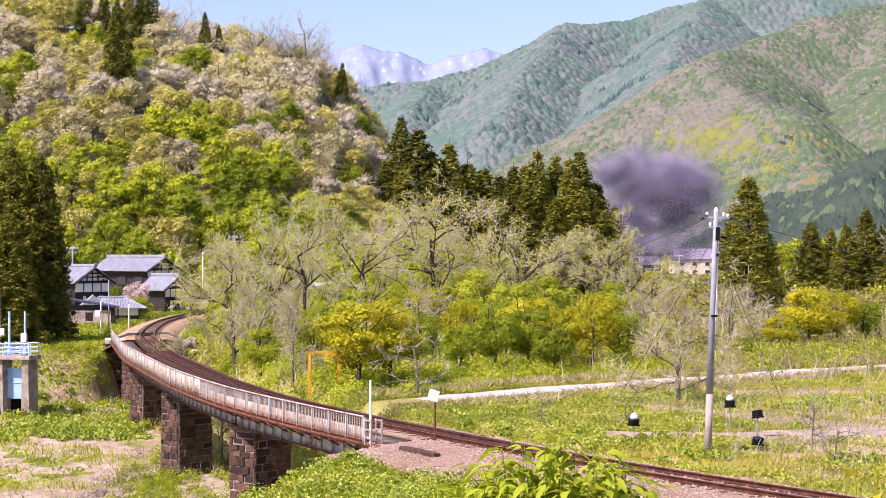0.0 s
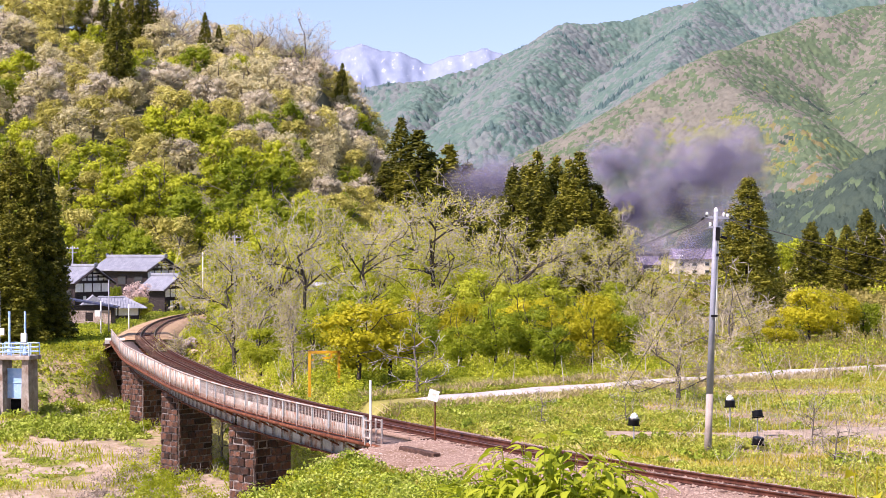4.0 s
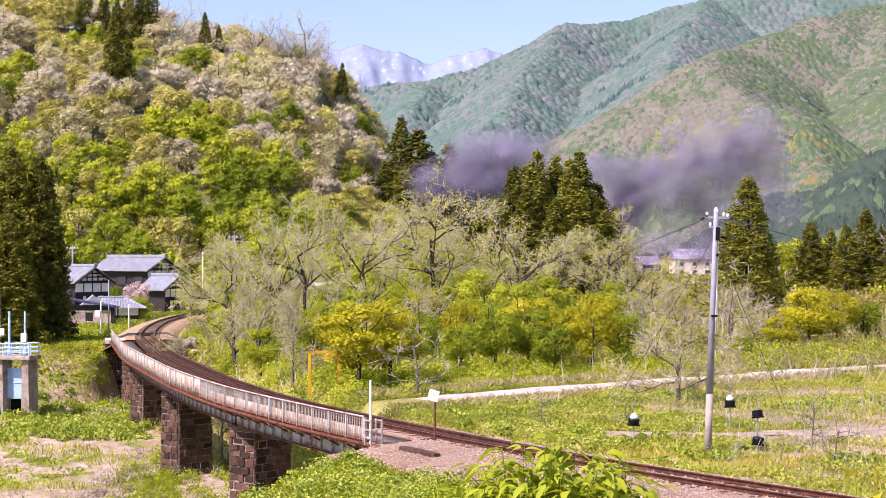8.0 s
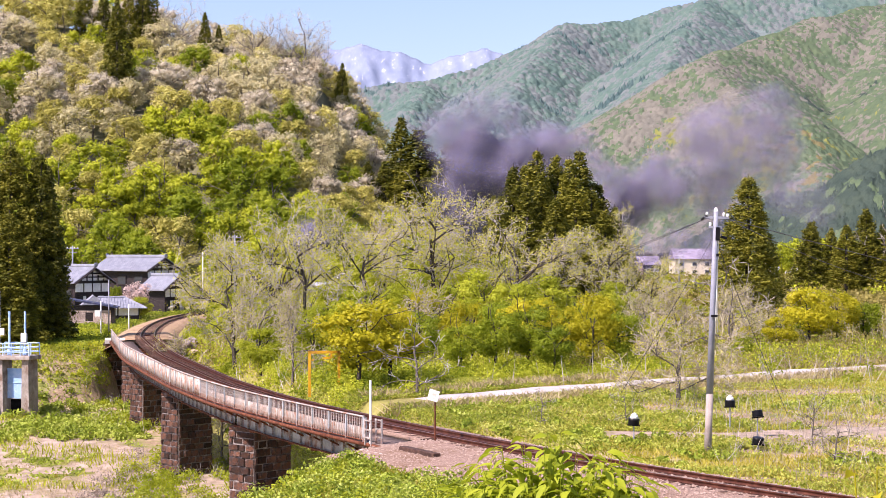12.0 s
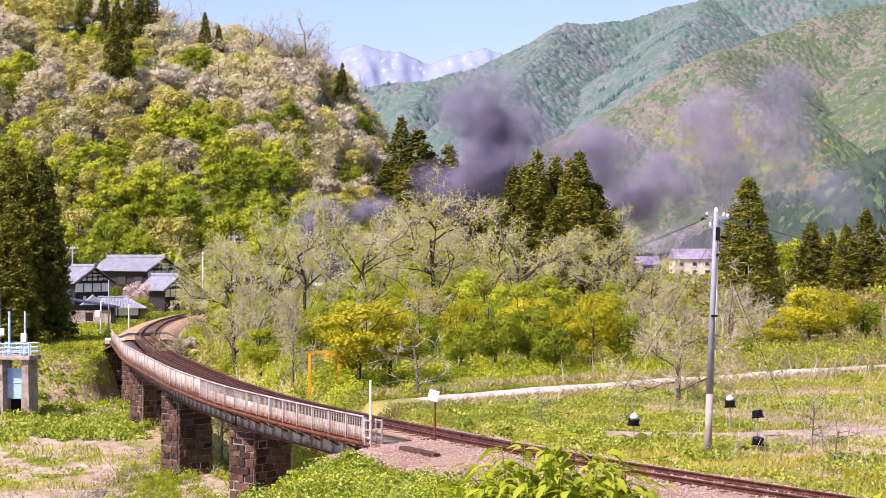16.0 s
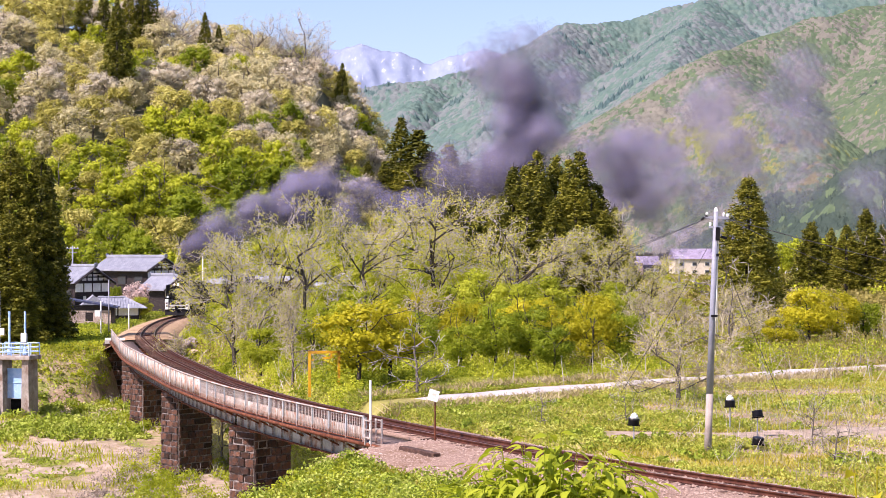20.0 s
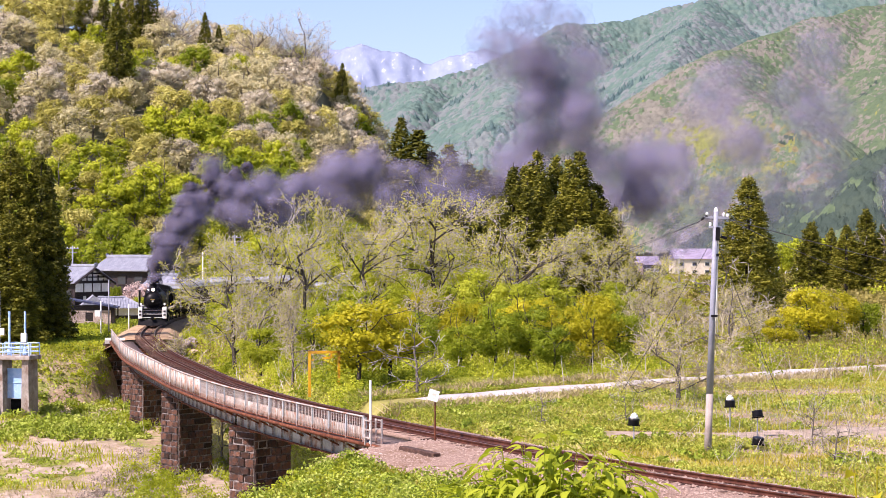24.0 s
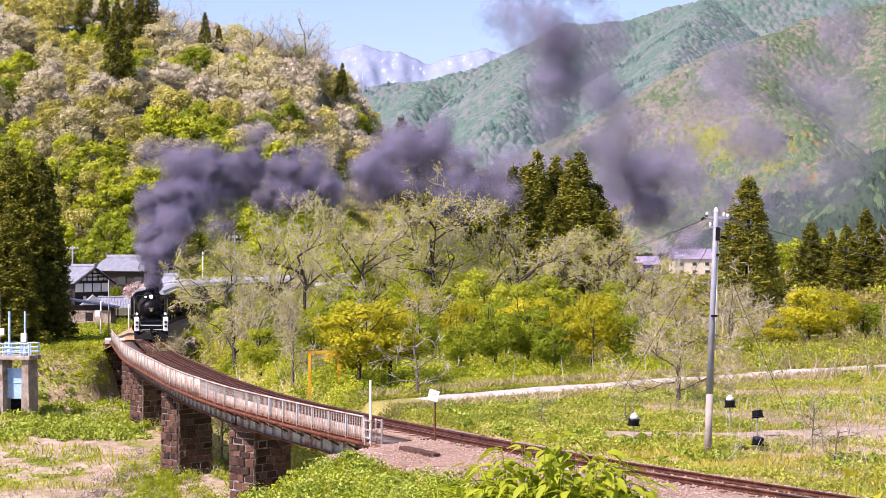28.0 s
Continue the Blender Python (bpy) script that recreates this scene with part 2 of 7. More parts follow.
M_LAMP = glow("lit_headlamp", (1.0, 0.93, 0.80), 2.6)


def ground_material():
    """Soil, sand, dry grass and moss, laid out by broad and fine noise."""
    m, n, l, b = shader("valley_ground", 0.95, 0, 0.1)
    a, f = noise_node(n, l, 0.09, 6, rough=0.65), noise_node(n, l, 2.2, 6)
    r = ramp(n, [(0.32, (0.10, 0.14, 0.018)), (0.48, (0.24, 0.225, 0.06)), (0.60, (0.28, 0.25, 0.09)), (0.72, (0.40, 0.33, 0.20))])
    mx = n.new("ShaderNodeMix")
    mx.data_type, mx.blend_type = "RGBA", "OVERLAY"
    mx.inputs["Factor"].default_value = 0.7
    l.new(a.outputs[0], r.inputs[0]), l.new(r.outputs[0], mx.inputs["A"]), l.new(f.outputs[0], mx.inputs["B"])
    l.new(mx.outputs["Result"], b.inputs["Base Color"])
    bp = n.new("ShaderNodeBump")
    bp.inputs["Strength"].default_value, bp.inputs["Distance"].default_value = 0.8, 0.15
    l.new(f.outputs[0], bp.inputs["Height"]), l.new(bp.outputs[0], b.inputs["Normal"])
    return m


def sand_material():
    m = surface("pale_river_sand", (0.22, 0.165, 0.12), (0.34, 0.265, 0.205), (0.45, 0.37, 0.30), 1.1, 0.95, bump=0.8, fine=7, stain=(0.24, 0.20, 0.10), stain_scale=0.5, depth=0.06)
    return m


def snow_rock_material():
    """Distant rock, haze painted in as blue, with snow lying in gullies that run down the slope."""
    m, n, l, b = shader("haze_tinted_snowy_rock", 0.9, 0, 0.1)
    a = noise_node(n, l, 0.045, 9, stretch=(1.3, 0.5, 0.8), rough=0.68)
    # rock and snow tones both carry the blue of the haze
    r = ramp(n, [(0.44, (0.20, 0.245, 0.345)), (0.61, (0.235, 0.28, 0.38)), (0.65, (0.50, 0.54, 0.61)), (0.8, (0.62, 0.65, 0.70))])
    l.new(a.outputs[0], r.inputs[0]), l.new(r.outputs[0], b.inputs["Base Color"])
    return m


def smoke_material(name, cover, grain, soot=(0.13, 0.105, 0.15)):
    """Coal smoke: sooty lobes that let part of the light straight through, more of it where the smoke is torn."""
    m, n, l, b = shader(name, 1.0, 0, 0.0)
    b.inputs["Base Color"].default_value = (*soot, 1)
    tr, mx = n.new("ShaderNodeBsdfTransparent"), n.new("ShaderNodeMixShader")
    a = noise_node(n, l, grain, 4)
    k = n.new("ShaderNodeMapRange")
    k.inputs["From Min"].default_value, k.inputs["From Max"].default_value = 0.32, 0.68
    k.inputs["To Min"].default_value, k.inputs["To Max"].default_value = cover * 0.35, min(cover * 1.5, 1)
    l.new(a.outputs[0], k.inputs[0]), l.new(k.outputs[0], mx.inputs[0])
    l.new(tr.outputs[0], mx.inputs[1]), l.new(b.outputs[0], mx.inputs[2])
    l.new(mx.outputs[0], n["Material Output"].inputs[0])
    return m


M_BALLAST_TAN = surface("tan_gravel", (0.27, 0.175, 0.10), (0.38, 0.26, 0.155), (0.48, 0.36, 0.23), 9, 0.95, bump=0.7, fine=30, stain=(0.26, 0.165, 0.095), stain_scale=0.4, depth=0.05)
M_EARTH = surface("bank_earth", (0.20, 0.14, 0.085), (0.32, 0.235, 0.155), (0.44, 0.345, 0.24), 0.5, 0.95, bump=0.8, fine=4, stain=(0.17, 0.19, 0.04), stain_scale=0.3, depth=0.1)
M_GROUND, M_SAND, M_SNOWROCK = ground_material(), sand_material(), snow_rock_material()

# ---- mesh helpers ----
def mesh_of(name, v, f, mat):
    """A mesh from arrays: v is (n, 3), f is (m, 3) or (m, 4)."""
    v, f = np.asarray(v, np.float32), np.asarray(f, np.int32)
    me = bpy.data.meshes.new(name)
    k = f.shape[1]
    me.vertices.add(len(v)), me.loops.add(f.size), me.polygons.add(len(f))
    me.vertices.foreach_set("co", v.ravel()), me.loops.foreach_set("vertex_index", f.ravel())
    me.polygons.foreach_set("loop_start", np.arange(0, f.size, k, dtype=np.int32))
    me.update(calc_edges=True)
    me.materials.append(mat)
    return me


def put(name, me, parent=None, m=None, label="", category="", group="", kind=""):
    ob = new(name, me)
    if parent is not None:
        ob.parent = parent
    if m is not None:
        ob.matrix_basis = m
    return tagged(ob, label, category, group, kind)


def base(name, m=None, label="", category="", group="", kind=""):
    """An Empty at a thing's foot that carries its parts."""
    return put(name, None, None, m, label, category, group, kind)


def part(name, bm, mat, parent, label="", smooth=False):
    me = bpy.data.meshes.new(name)
    bm.to_mesh(me)
    bm.free()
    me.materials.append(mat)
    if smooth:
        me.polygons.foreach_set("use_smooth", [True] * len(me.polygons))
    return put(name, me, parent, None, label)


def box(bm, c, size, m=None, bevel=0.0):
    r = bmesh.ops.create_cube(bm, size=1.0)["verts"]
    bmesh.ops.scale(bm, vec=size, verts=r)
    if bevel:
        es = list({e for v in r for e in v.link_edges})
        r = list({v for f in bmesh.ops.bevel(bm, geom=es, offset=bevel, segments=1, affect="EDGES")["faces"] for v in f.verts} | {v for v in r if v.is_valid})
    bmesh.ops.transform(bm, matrix=(m or Matrix()) @ Matrix.Translation(c) if m else Matrix.Translation(c), verts=r)
    return r


def rod(bm, a, b, r1, r2=None, seg=8, caps=True):
    a, b = Vector(a), Vector(b)
    d = b - a
    r = bmesh.ops.create_cone(bm, cap_ends=caps, segments=seg, radius1=r1, radius2=r1 if r2 is None else r2, depth=d.length)["verts"]
    bmesh.ops.transform(bm, matrix=Matrix.Translation((a + b) / 2) @ d.to_track_quat("Z", "Y").to_matrix().to_4x4(), verts=r)
    return r


def ball(bm, c, r, squash=(1, 1, 1), sub=2):
    v = bmesh.ops.create_icosphere(bm, subdivisions=sub, radius=r)["verts"]
    bmesh.ops.scale(bm, vec=squash, verts=v)
    bmesh.ops.translate(bm, vec=c, verts=v)
    return v


def prism(bm, outline, y0, y1):
    """An outline in x and z, drawn out along y."""
    a = [bm.verts.new((x, y0, z)) for x, z in outline]
    b = [bm.verts.new((x, y1, z)) for x, z in outline]
    k = len(outline)
    fs = [bm.faces.new(a), bm.faces.new(b[::-1])] + [bm.faces.new((a[i], b[i], b[(i + 1) % k], a[(i + 1) % k])[::-1]) for i in range(k)]
    bmesh.ops.recalc_face_normals(bm, faces=fs)
    return a + b


def boxes(*items):
    bm = bmesh.new()
    for c, s in items:
        box(bm, c, s)
    return bm


def rods(*items):
    bm = bmesh.new()
    for it in items:
        rod(bm, *it)
    return bm


def smoothstep(a, b, x):
    t = np.clip((x - a) / (b - a), 0, 1)
    return t * t * (3 - 2 * t)


def wave(x, y, scale, seed=0.0):
    """Cheap smooth noise, about -1 to 1."""
    x, y = np.asarray(x, float) / scale, np.asarray(y, float) / scale
    s = seed
    return (np.sin(x * 1.0 + 1.7 * np.sin(y * 0.7 + s) + s * 3.1) + np.sin(y * 1.3 + 1.3 * np.sin(x * 0.9 - s) + s * 1.7)
            + 0.6 * np.sin(x * 2.3 - y * 1.9 + s * 2.3) + 0.5 * np.sin(x * 3.9 + y * 3.1 - s)) / 3.1


def facets(p, nrm, size, rng, slim=0.6, keep=0.75):
    """Leaves as small diamonds at points p, turned about the directions nrm."""
    n = len(p)
    d = nrm * keep + rng.normal(size=(n, 3)) * (1 - keep * 0.6)
    d /= np.linalg.norm(d, axis=1, keepdims=True) + 1e-9
    t = np.cross(d, rng.normal(size=(n, 3)))
    t /= np.linalg.norm(t, axis=1, keepdims=True) + 1e-9
    b = np.cross(d, t)
    s = (np.broadcast_to(size, (n,)) * rng.uniform(0.6, 1.4, n))[:, None]
    sag = d * s * 0.25
    v = np.stack([p + t * s - sag, p + b * s * slim, p - t * s - sag, p - b * s * slim], 1).reshape(-1, 3)
    f = np.arange(4 * n).reshape(n, 4)
    return v, f


def blades(p, height_, rng, width=0.03, lean=0.35):
    """Grass and stalks: upright slim triangles."""
    n = len(p)
    a = rng.uniform(0, 2 * np.pi, n)
    h = np.broadcast_to(height_, (n,)) * rng.uniform(0.5, 1.3, n)
    w = np.stack([np.cos(a), np.sin(a), np.zeros(n)], 1) * (width * h / np.mean(h))[:, None]
    top = p + np.stack([rng.normal(0, lean, n) * h, rng.normal(0, lean, n) * h, h], 1)
    v = np.stack([p - w, p + w, top], 1).reshape(-1, 3)
    return v, np.arange(3 * n).reshape(n, 3)


def lobes_points(centres, radii, count, rng, up=0.25, squash=0.8):
    """Points on the outside of a heap of lobes, with their outward directions."""
    w = radii ** 2
    i = rng.choice(len(centres), count, p=w / w.sum())
    d = rng.normal(size=(count, 3))
    d[:, 2] += up * 2
    d /= np.linalg.norm(d, axis=1, keepdims=True)
    p = centres[i] + d * radii[i][:, None] * rng.uniform(0.72, 1.05, (count, 1)) * np.array([1, 1, squash])
    return p, d


def tube_mesh(tubes, sides=5):
    """Many tapered limbs in one mesh: (points, radii) each."""
    vs, fs, o = [], [], 0
    ang = np.linspace(0, 2 * np.pi, sides, endpoint=False)
    for pts, rad in tubes:
        pts = np.asarray(pts, float)
        k = len(pts)
        d = np.gradient(pts, axis=0)
        d /= np.linalg.norm(d, axis=1, keepdims=True) + 1e-9
        ref = np.array([0.3, 0.9, 0.1]) if abs(d[0, 2]) > 0.7 else np.array([0, 0, 1.0])
        u = np.cross(d, ref)
        u /= np.linalg.norm(u, axis=1, keepdims=True) + 1e-9
        w = np.cross(d, u)
        ring = pts[:, None] + (u[:, None] * np.cos(ang)[None, :, None] + w[:, None] * np.sin(ang)[None, :, None]) * np.asarray(rad)[:, None, None]
        vs.append(ring.reshape(-1, 3))
        a = np.arange(sides)
        for j in range(k - 1):
            fs.append(o + np.stack([j * sides + a, j * sides + (a + 1) % sides, (j + 1) * sides + (a + 1) % sides, (j + 1) * sides + a], 1))
        o += k * sides
    return np.concatenate(vs), np.concatenate(fs)


# ---- the railway line: x right, y away, rail level is z = 0 ----
LINE = [(52, -8), (38, 11), (24.5, 29.5), (11.05, 48.3), (5.82, 55.6), (1.39, 63.0), (-2.92, 70.9), (-7.65, 80.8), (-11.9, 92.5), (-18.75, 115.4),
        (-24.5, 140), (-26.5, 153), (-27.75, 164), (-28.5, 174), (-28.7, 183), (-28.4, 192), (-26.5, 206), (-23.0, 217.5), (-16.0, 229), (-6, 243),
        (1, 260), (5, 280), (8, 302), (12, 330), (20, 370), (38, 420), (70, 470)]


def smooth_line(pts, step=0.5, soften=14):
    p = np.array(pts, float)
    s = np.r_[0, np.cumsum(np.hypot(*np.diff(p, axis=0).T))]
    q = np.arange(0, s[-1], step)
    out = np.stack([np.interp(q, s, p[:, i]) for i in (0, 1)], 1)
    k = np.hanning(soften * 2 + 1)
    k /= k.sum()
    pad = np.pad(out, ((soften, soften), (0, 0)), mode="reflect", reflect_type="odd")
    out = np.stack([np.convolve(pad[:, i], k, "valid") for i in (0, 1)], 1)
    s = np.r_[0, np.cumsum(np.hypot(*np.diff(out, axis=0).T))]
    return out, s


TRACK, ARC = smooth_line(LINE)


def on_line(s, off=0.0, z=0.0):
    """The place s metres along the line, off metres to its left (the river side), and the heading there."""
    s = np.asarray(s, float)
    x, y = np.interp(s, ARC, TRACK[:, 0]), np.interp(s, ARC, TRACK[:, 1])
    dx = np.interp(s + 0.6, ARC, TRACK[:, 0]) - np.interp(s - 0.6, ARC, TRACK[:, 0])
    dy = np.interp(s + 0.6, ARC, TRACK[:, 1]) - np.interp(s - 0.6, ARC, TRACK[:, 1])
    L = np.hypot(dx, dy)
    dx, dy = dx / L, dy / L
    return np.stack([x - dy * off, y + dx * off, np.full_like(x, z)], -1), np.arctan2(dy, dx)


def at_y(y):
    """The arc length at which the line passes a given distance."""
    k = ARC < np.interp(200, TRACK[:, 1], ARC)
    return float(np.interp(y, TRACK[k, 1], ARC[k]))


def line_distance(x, y):
    pts = TRACK[::3]
    x, y = np.atleast_1d(x), np.atleast_1d(y)
    out = np.full(x.shape, 1e9)
    for i in range(0, len(pts), 1):
        np.minimum(out, (x - pts[i, 0]) ** 2 + (y - pts[i, 1]) ** 2, out=out)
    return np.sqrt(out)


def sweep(profile, s0, s1, step=0.6, off=0.0):
    """A profile (offset to the left, height) carried along the line."""
    s = np.arange(s0, s1 + step * 0.5, step)
    rings = []
    for o, z in profile:
        rings.append(on_line(s, off + o, z)[0])
    v = np.stack(rings, 1)
    n, k = v.shape[:2]
    i, j = np.meshgrid(np.arange(n - 1), np.arange(k), indexing="ij")
    a, b = i * k + j, i * k + (j + 1) % k
    f = np.stack([a, b, b + k, a + k], -1).reshape(-1, 4)
    return v.reshape(-1, 3), f


# ---- the lie of the land ----
S_NEAR, S_FAR = at_y(65.0), at_y(138.0)
RIDGES = [
    # crest points (x, y, z) and the fall of the slope beside the crest
    ([(186, 780, 12), (209, 900, 42), (217, 1050, 84), (188, 1250, 142), (126, 1200, 92), (97, 1150, 66), (40, 1100, 42), (-40, 1050, 8)], 0.62),
    ([(188, 1250, 142), (241, 1400, 166), (330, 1500, 205), (418, 1600, 234), (600, 1700, 300)], 0.55),
    ([(418, 1600, 234), (330, 1250, 120), (300, 1000, 60), (270, 820, 15)], 0.55),
    ([(-300, 2300, 160), (-110, 2300, 219), (-18, 2300, 231), (75, 2350, 267), (173, 2400, 321), (258, 2450, 326), (388, 2500, 373), (560, 2600, 430), (900, 2700, 460)], 0.60),
    ([(173, 2400, 321), (90, 2000, 205), (60, 1750, 130), (20, 1600, 60)], 0.60),
    ([(388, 2500, 373), (300, 2100, 270), (230, 1800, 180), (180, 1600, 110)], 0.60),
    ([(-18, 2300, 231), (-60, 1900, 120), (-60, 1700, 60)], 0.60),
    ([(158, 640, 4), (176, 690, 30), (190, 720, 42), (300, 770, 90)], 0.75),
]
HILL_X = np.array([-260, -150, -86, -60, -49, -38, -24, -16, -9, -4, 2, 8])
HILL_Z = np.array([64, 58, 52, 49, 47, 46, 40.5, 29, 16.5, 7, 1, 0.0])


def ridge_height(x, y):
    out = np.full(x.shape, -1e3)
    for pts, fall in RIDGES:
        p = np.array(pts, float)
        for a, b in zip(p[:-1], p[1:]):
            d = b[:2] - a[:2]
            t = np.clip(((x - a[0]) * d[0] + (y - a[1]) * d[1]) / (d @ d), 0, 1)
            dist = np.hypot(x - a[0] - t * d[0], y - a[1] - t * d[1])
            np.maximum(out, a[2] + t * (b[2] - a[2]) - fall * (np.sqrt(dist * dist + 100) - 10), out=out)
    return out


def height(x, y):
    x, y = np.asarray(x, float), np.asarray(y, float)
    shape = np.broadcast(x, y).shape
    x, y = np.broadcast_to(x, shape).ravel(), np.broadcast_to(y, shape).ravel()
    z = -0.55 + 0.12 * wave(x, y, 9, 1) + 0.05 * wave(x, y, 2.5, 2)
    z = np.maximum(z, 5.25 - 0.155 * np.hypot(x * 0.5, y) - 0.05 * np.abs(x) + 0.1 * wave(x, y, 5, 3))
    xt = np.interp(y, TRACK[:700, 1], TRACK[:700, 0])
    yb = np.maximum(64.5 + 5.0 * (x + 3), 34.0)
    yb = np.where(x > -3, 64.5 + (x + 3) * -0.3, yb)
    yf = np.interp(x, [-40, -36, -27.5, -26], [117, 125, 131, 146])
    m = smoothstep(yb - 2, yb + 9, y) * (1 - smoothstep(yf - 4, yf + 9, y)) * (1 - smoothstep(xt + 2.0, xt + 5.5, x))
    bed = -6.5 + 1.4 * smoothstep(92, 128, y) + 0.25 * wave(x, y, 7, 4) + 0.08 * wave(x, y, 1.7, 5)
    z = z * (1 - m) + bed * m
    d = line_distance(x, y) if len(x) < 400000 else np.full(x.shape, 99.0)
    bank = (1 - smoothstep(2.2, 4.2, d)) * (1 - m)
    z = z * (1 - bank) + -0.62 * bank
    hz = np.interp(x, HILL_X, HILL_Z)
    ramp_ = np.clip((y - 226) / 114, 0, 1)
    hill = hz * (ramp_ ** 0.9) * (1 - 0.35 * smoothstep(345, 700, y)) * (1 - smoothstep(700, 1300, y))
    hill = hill * (1 + 0.10 * wave(x, y, 16, 6) * ramp_)
    z = z + hill
    r = ridge_height(x, y)
    r = r + (8 * wave(x, y, 70, 7) + 1.0 * wave(x, y, 30, 8)) * smoothstep(0, 60, r)
    z = np.maximum(z, r)
    return z.reshape(shape)


def ground_z(x, y):
    return float(height(np.array([x]), np.array([y]))[0])


def spaced(*runs):
    return np.unique(np.concatenate([np.arange(a, b, s) for a, b, s in runs]))


def bare_lane(x, y):
    """The trodden sandy lane by the pole."""
    return (np.abs(y - (70.0 + 0.12 * (x - 10))) < 1.5 + 0.9 * wave(x, y, 2.5, 2)) & (x > 6.5) & (x < 20)


def sandy(x, y):
    """Bare sandbars of the stream bed, mostly on its near side."""
    lie = 0.55 * (1 - smoothstep(108, 116, y)) - 0.55 * smoothstep(112, 118, y) * (1 - smoothstep(126, 133, y))
    return wave(x, y, 6, 9) + 0.5 * wave(x, y, 2.0, 3) + 0.35 * wave(x, y, 0.9, 5) + lie > 0.30


def rough_ground(x, y):
    """Trampled earth with dead stalks beyond the line."""
    return (x > 9.5) & (x < 30) & (y > 55) & (y < 92) & (wave(x, y, 2.6, 11) + 0.5 * wave(x, y, 1.0, 4) > 0.45 - 0.05 * (x - 9.5))


def build_ground():
    xs = spaced((-1500, -300, 60), (-300, -90, 10), (-90, -45, 2.0), (-45, 45, 0.75), (45, 90, 2.5), (90, 420, 10), (420, 1500, 60))
    ys = spaced((-200, -20, 20), (-20, 45, 2.5), (45, 150, 0.7), (150, 240, 2.0), (240, 420, 5), (420, 1300, 16), (1300, 2700, 28), (2700, 4400, 120))
    gx, gy = np.meshgrid(xs, ys)
    z = height(gx, gy)
    n, k = gx.shape
    i, j = np.meshgrid(np.arange(n - 1), np.arange(k - 1), indexing="ij")
    a = i * k + j
    f = np.stack([a, a + 1, a + k + 1, a + k], -1).reshape(-1, 4)
    me = mesh_of("ground", np.stack([gx, gy, z], -1).reshape(-1, 3), f, M_GROUND)
    me.materials.append(M_SAND)
    for m in (M_FLOOR, M_CANOPY, M_CANOPY_HAZE, M_EARTH):
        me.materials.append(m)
    fx, fy = gx[:-1, :-1].ravel(), gy[:-1, :-1].ravel()
    # sandbars of the stream bed and the bare lane beside the line
    fz = z[:-1, :-1].ravel()
    sand = ((fz < -4.6) & (fx < np.interp(fy, TRACK[:700, 1], TRACK[:700, 0]) + 1.0) & sandy(fx, fy)) | (
        bare_lane(fx, fy))
    idx = sand.astype(np.int32)
    idx[(fz > 4.5) & (fy > 200)] = 2
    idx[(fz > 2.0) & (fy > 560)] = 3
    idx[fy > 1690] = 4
    idx[rough_ground(fx, fy) & (idx == 0)] = 5
    idx[(fz < -1.0) & (idx == 0) & (fx < -18) & (fy > 108) & (fy < 150)] = 5
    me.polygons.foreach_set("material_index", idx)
    me.polygons.foreach_set("use_smooth", np.ones(len(idx), bool))
    put("ground", me, label="valley floor of soil, grass, sandbars and wooded slopes", category="ground", kind="structure")


build_ground()


def build_far_range():
    """The snowy range behind everything."""
    crest = np.array([(-1500, 380), (-900, 470), (-560, 505), (-430, 520), (-312, 551), (-221, 564), (-130, 546), (-80, 530), (-33, 514), (10, 528), (60, 545), (105, 554), (163, 540), (300, 500), (900, 420), (1600, 350)], float)
    xs = np.arange(-1500, 1500, 9.0)
    t = np.linspace(0, 1, 60)
    cz = np.interp(xs, crest[:, 0], crest[:, 1]) + 5 * wave(xs, xs * 0, 17, 2) + 3 * wave(xs, xs * 0, 6, 5)
    gx, gt = np.meshgrid(xs, t)
    gy = 4550 - 700 * gt
    z = cz[None] * (1 - gt) ** 1.15 + (26 * wave(gx, gy * 0.5, 30, 3) + 12 * wave(gx, gy, 11, 6)) * np.minimum(gt * 6, 1) * (1 - gt) - 3
    back = np.stack([xs, np.full_like(xs, 4900.0), np.full_like(xs, -5.0)], 1)
    v = np.concatenate([np.stack([gx, gy, z], -1).reshape(-1, 3), back])
    n, k = gx.shape
    i, j = np.meshgrid(np.arange(n - 1), np.arange(k - 1), indexing="ij")
    a = i * k + j
    f = np.stack([a, a + k, a + k + 1, a + 1], -1).reshape(-1, 4)
    j = np.arange(k - 1)
    f = np.concatenate([f, np.stack([n * k + j, j, j + 1, n * k + j + 1], 1)])
    put("backdrop", mesh_of("backdrop", v, f, M_SNOWROCK), label="distant mountain range coloured blue for haze, with snow in its gullies", category="mountain", kind="structure")


build_far_range()


# ---- track, ballast and bridge ----
def strip(name, profile, s0, s1, mat, parent, label="", step=0.6, off=0.0, kind=""):
    v, f = sweep(profile, s0, s1, step, off)
    return put(name, mesh_of(name, v, f, mat), parent, label=label, kind=kind)


S_END = at_y(199) + 250


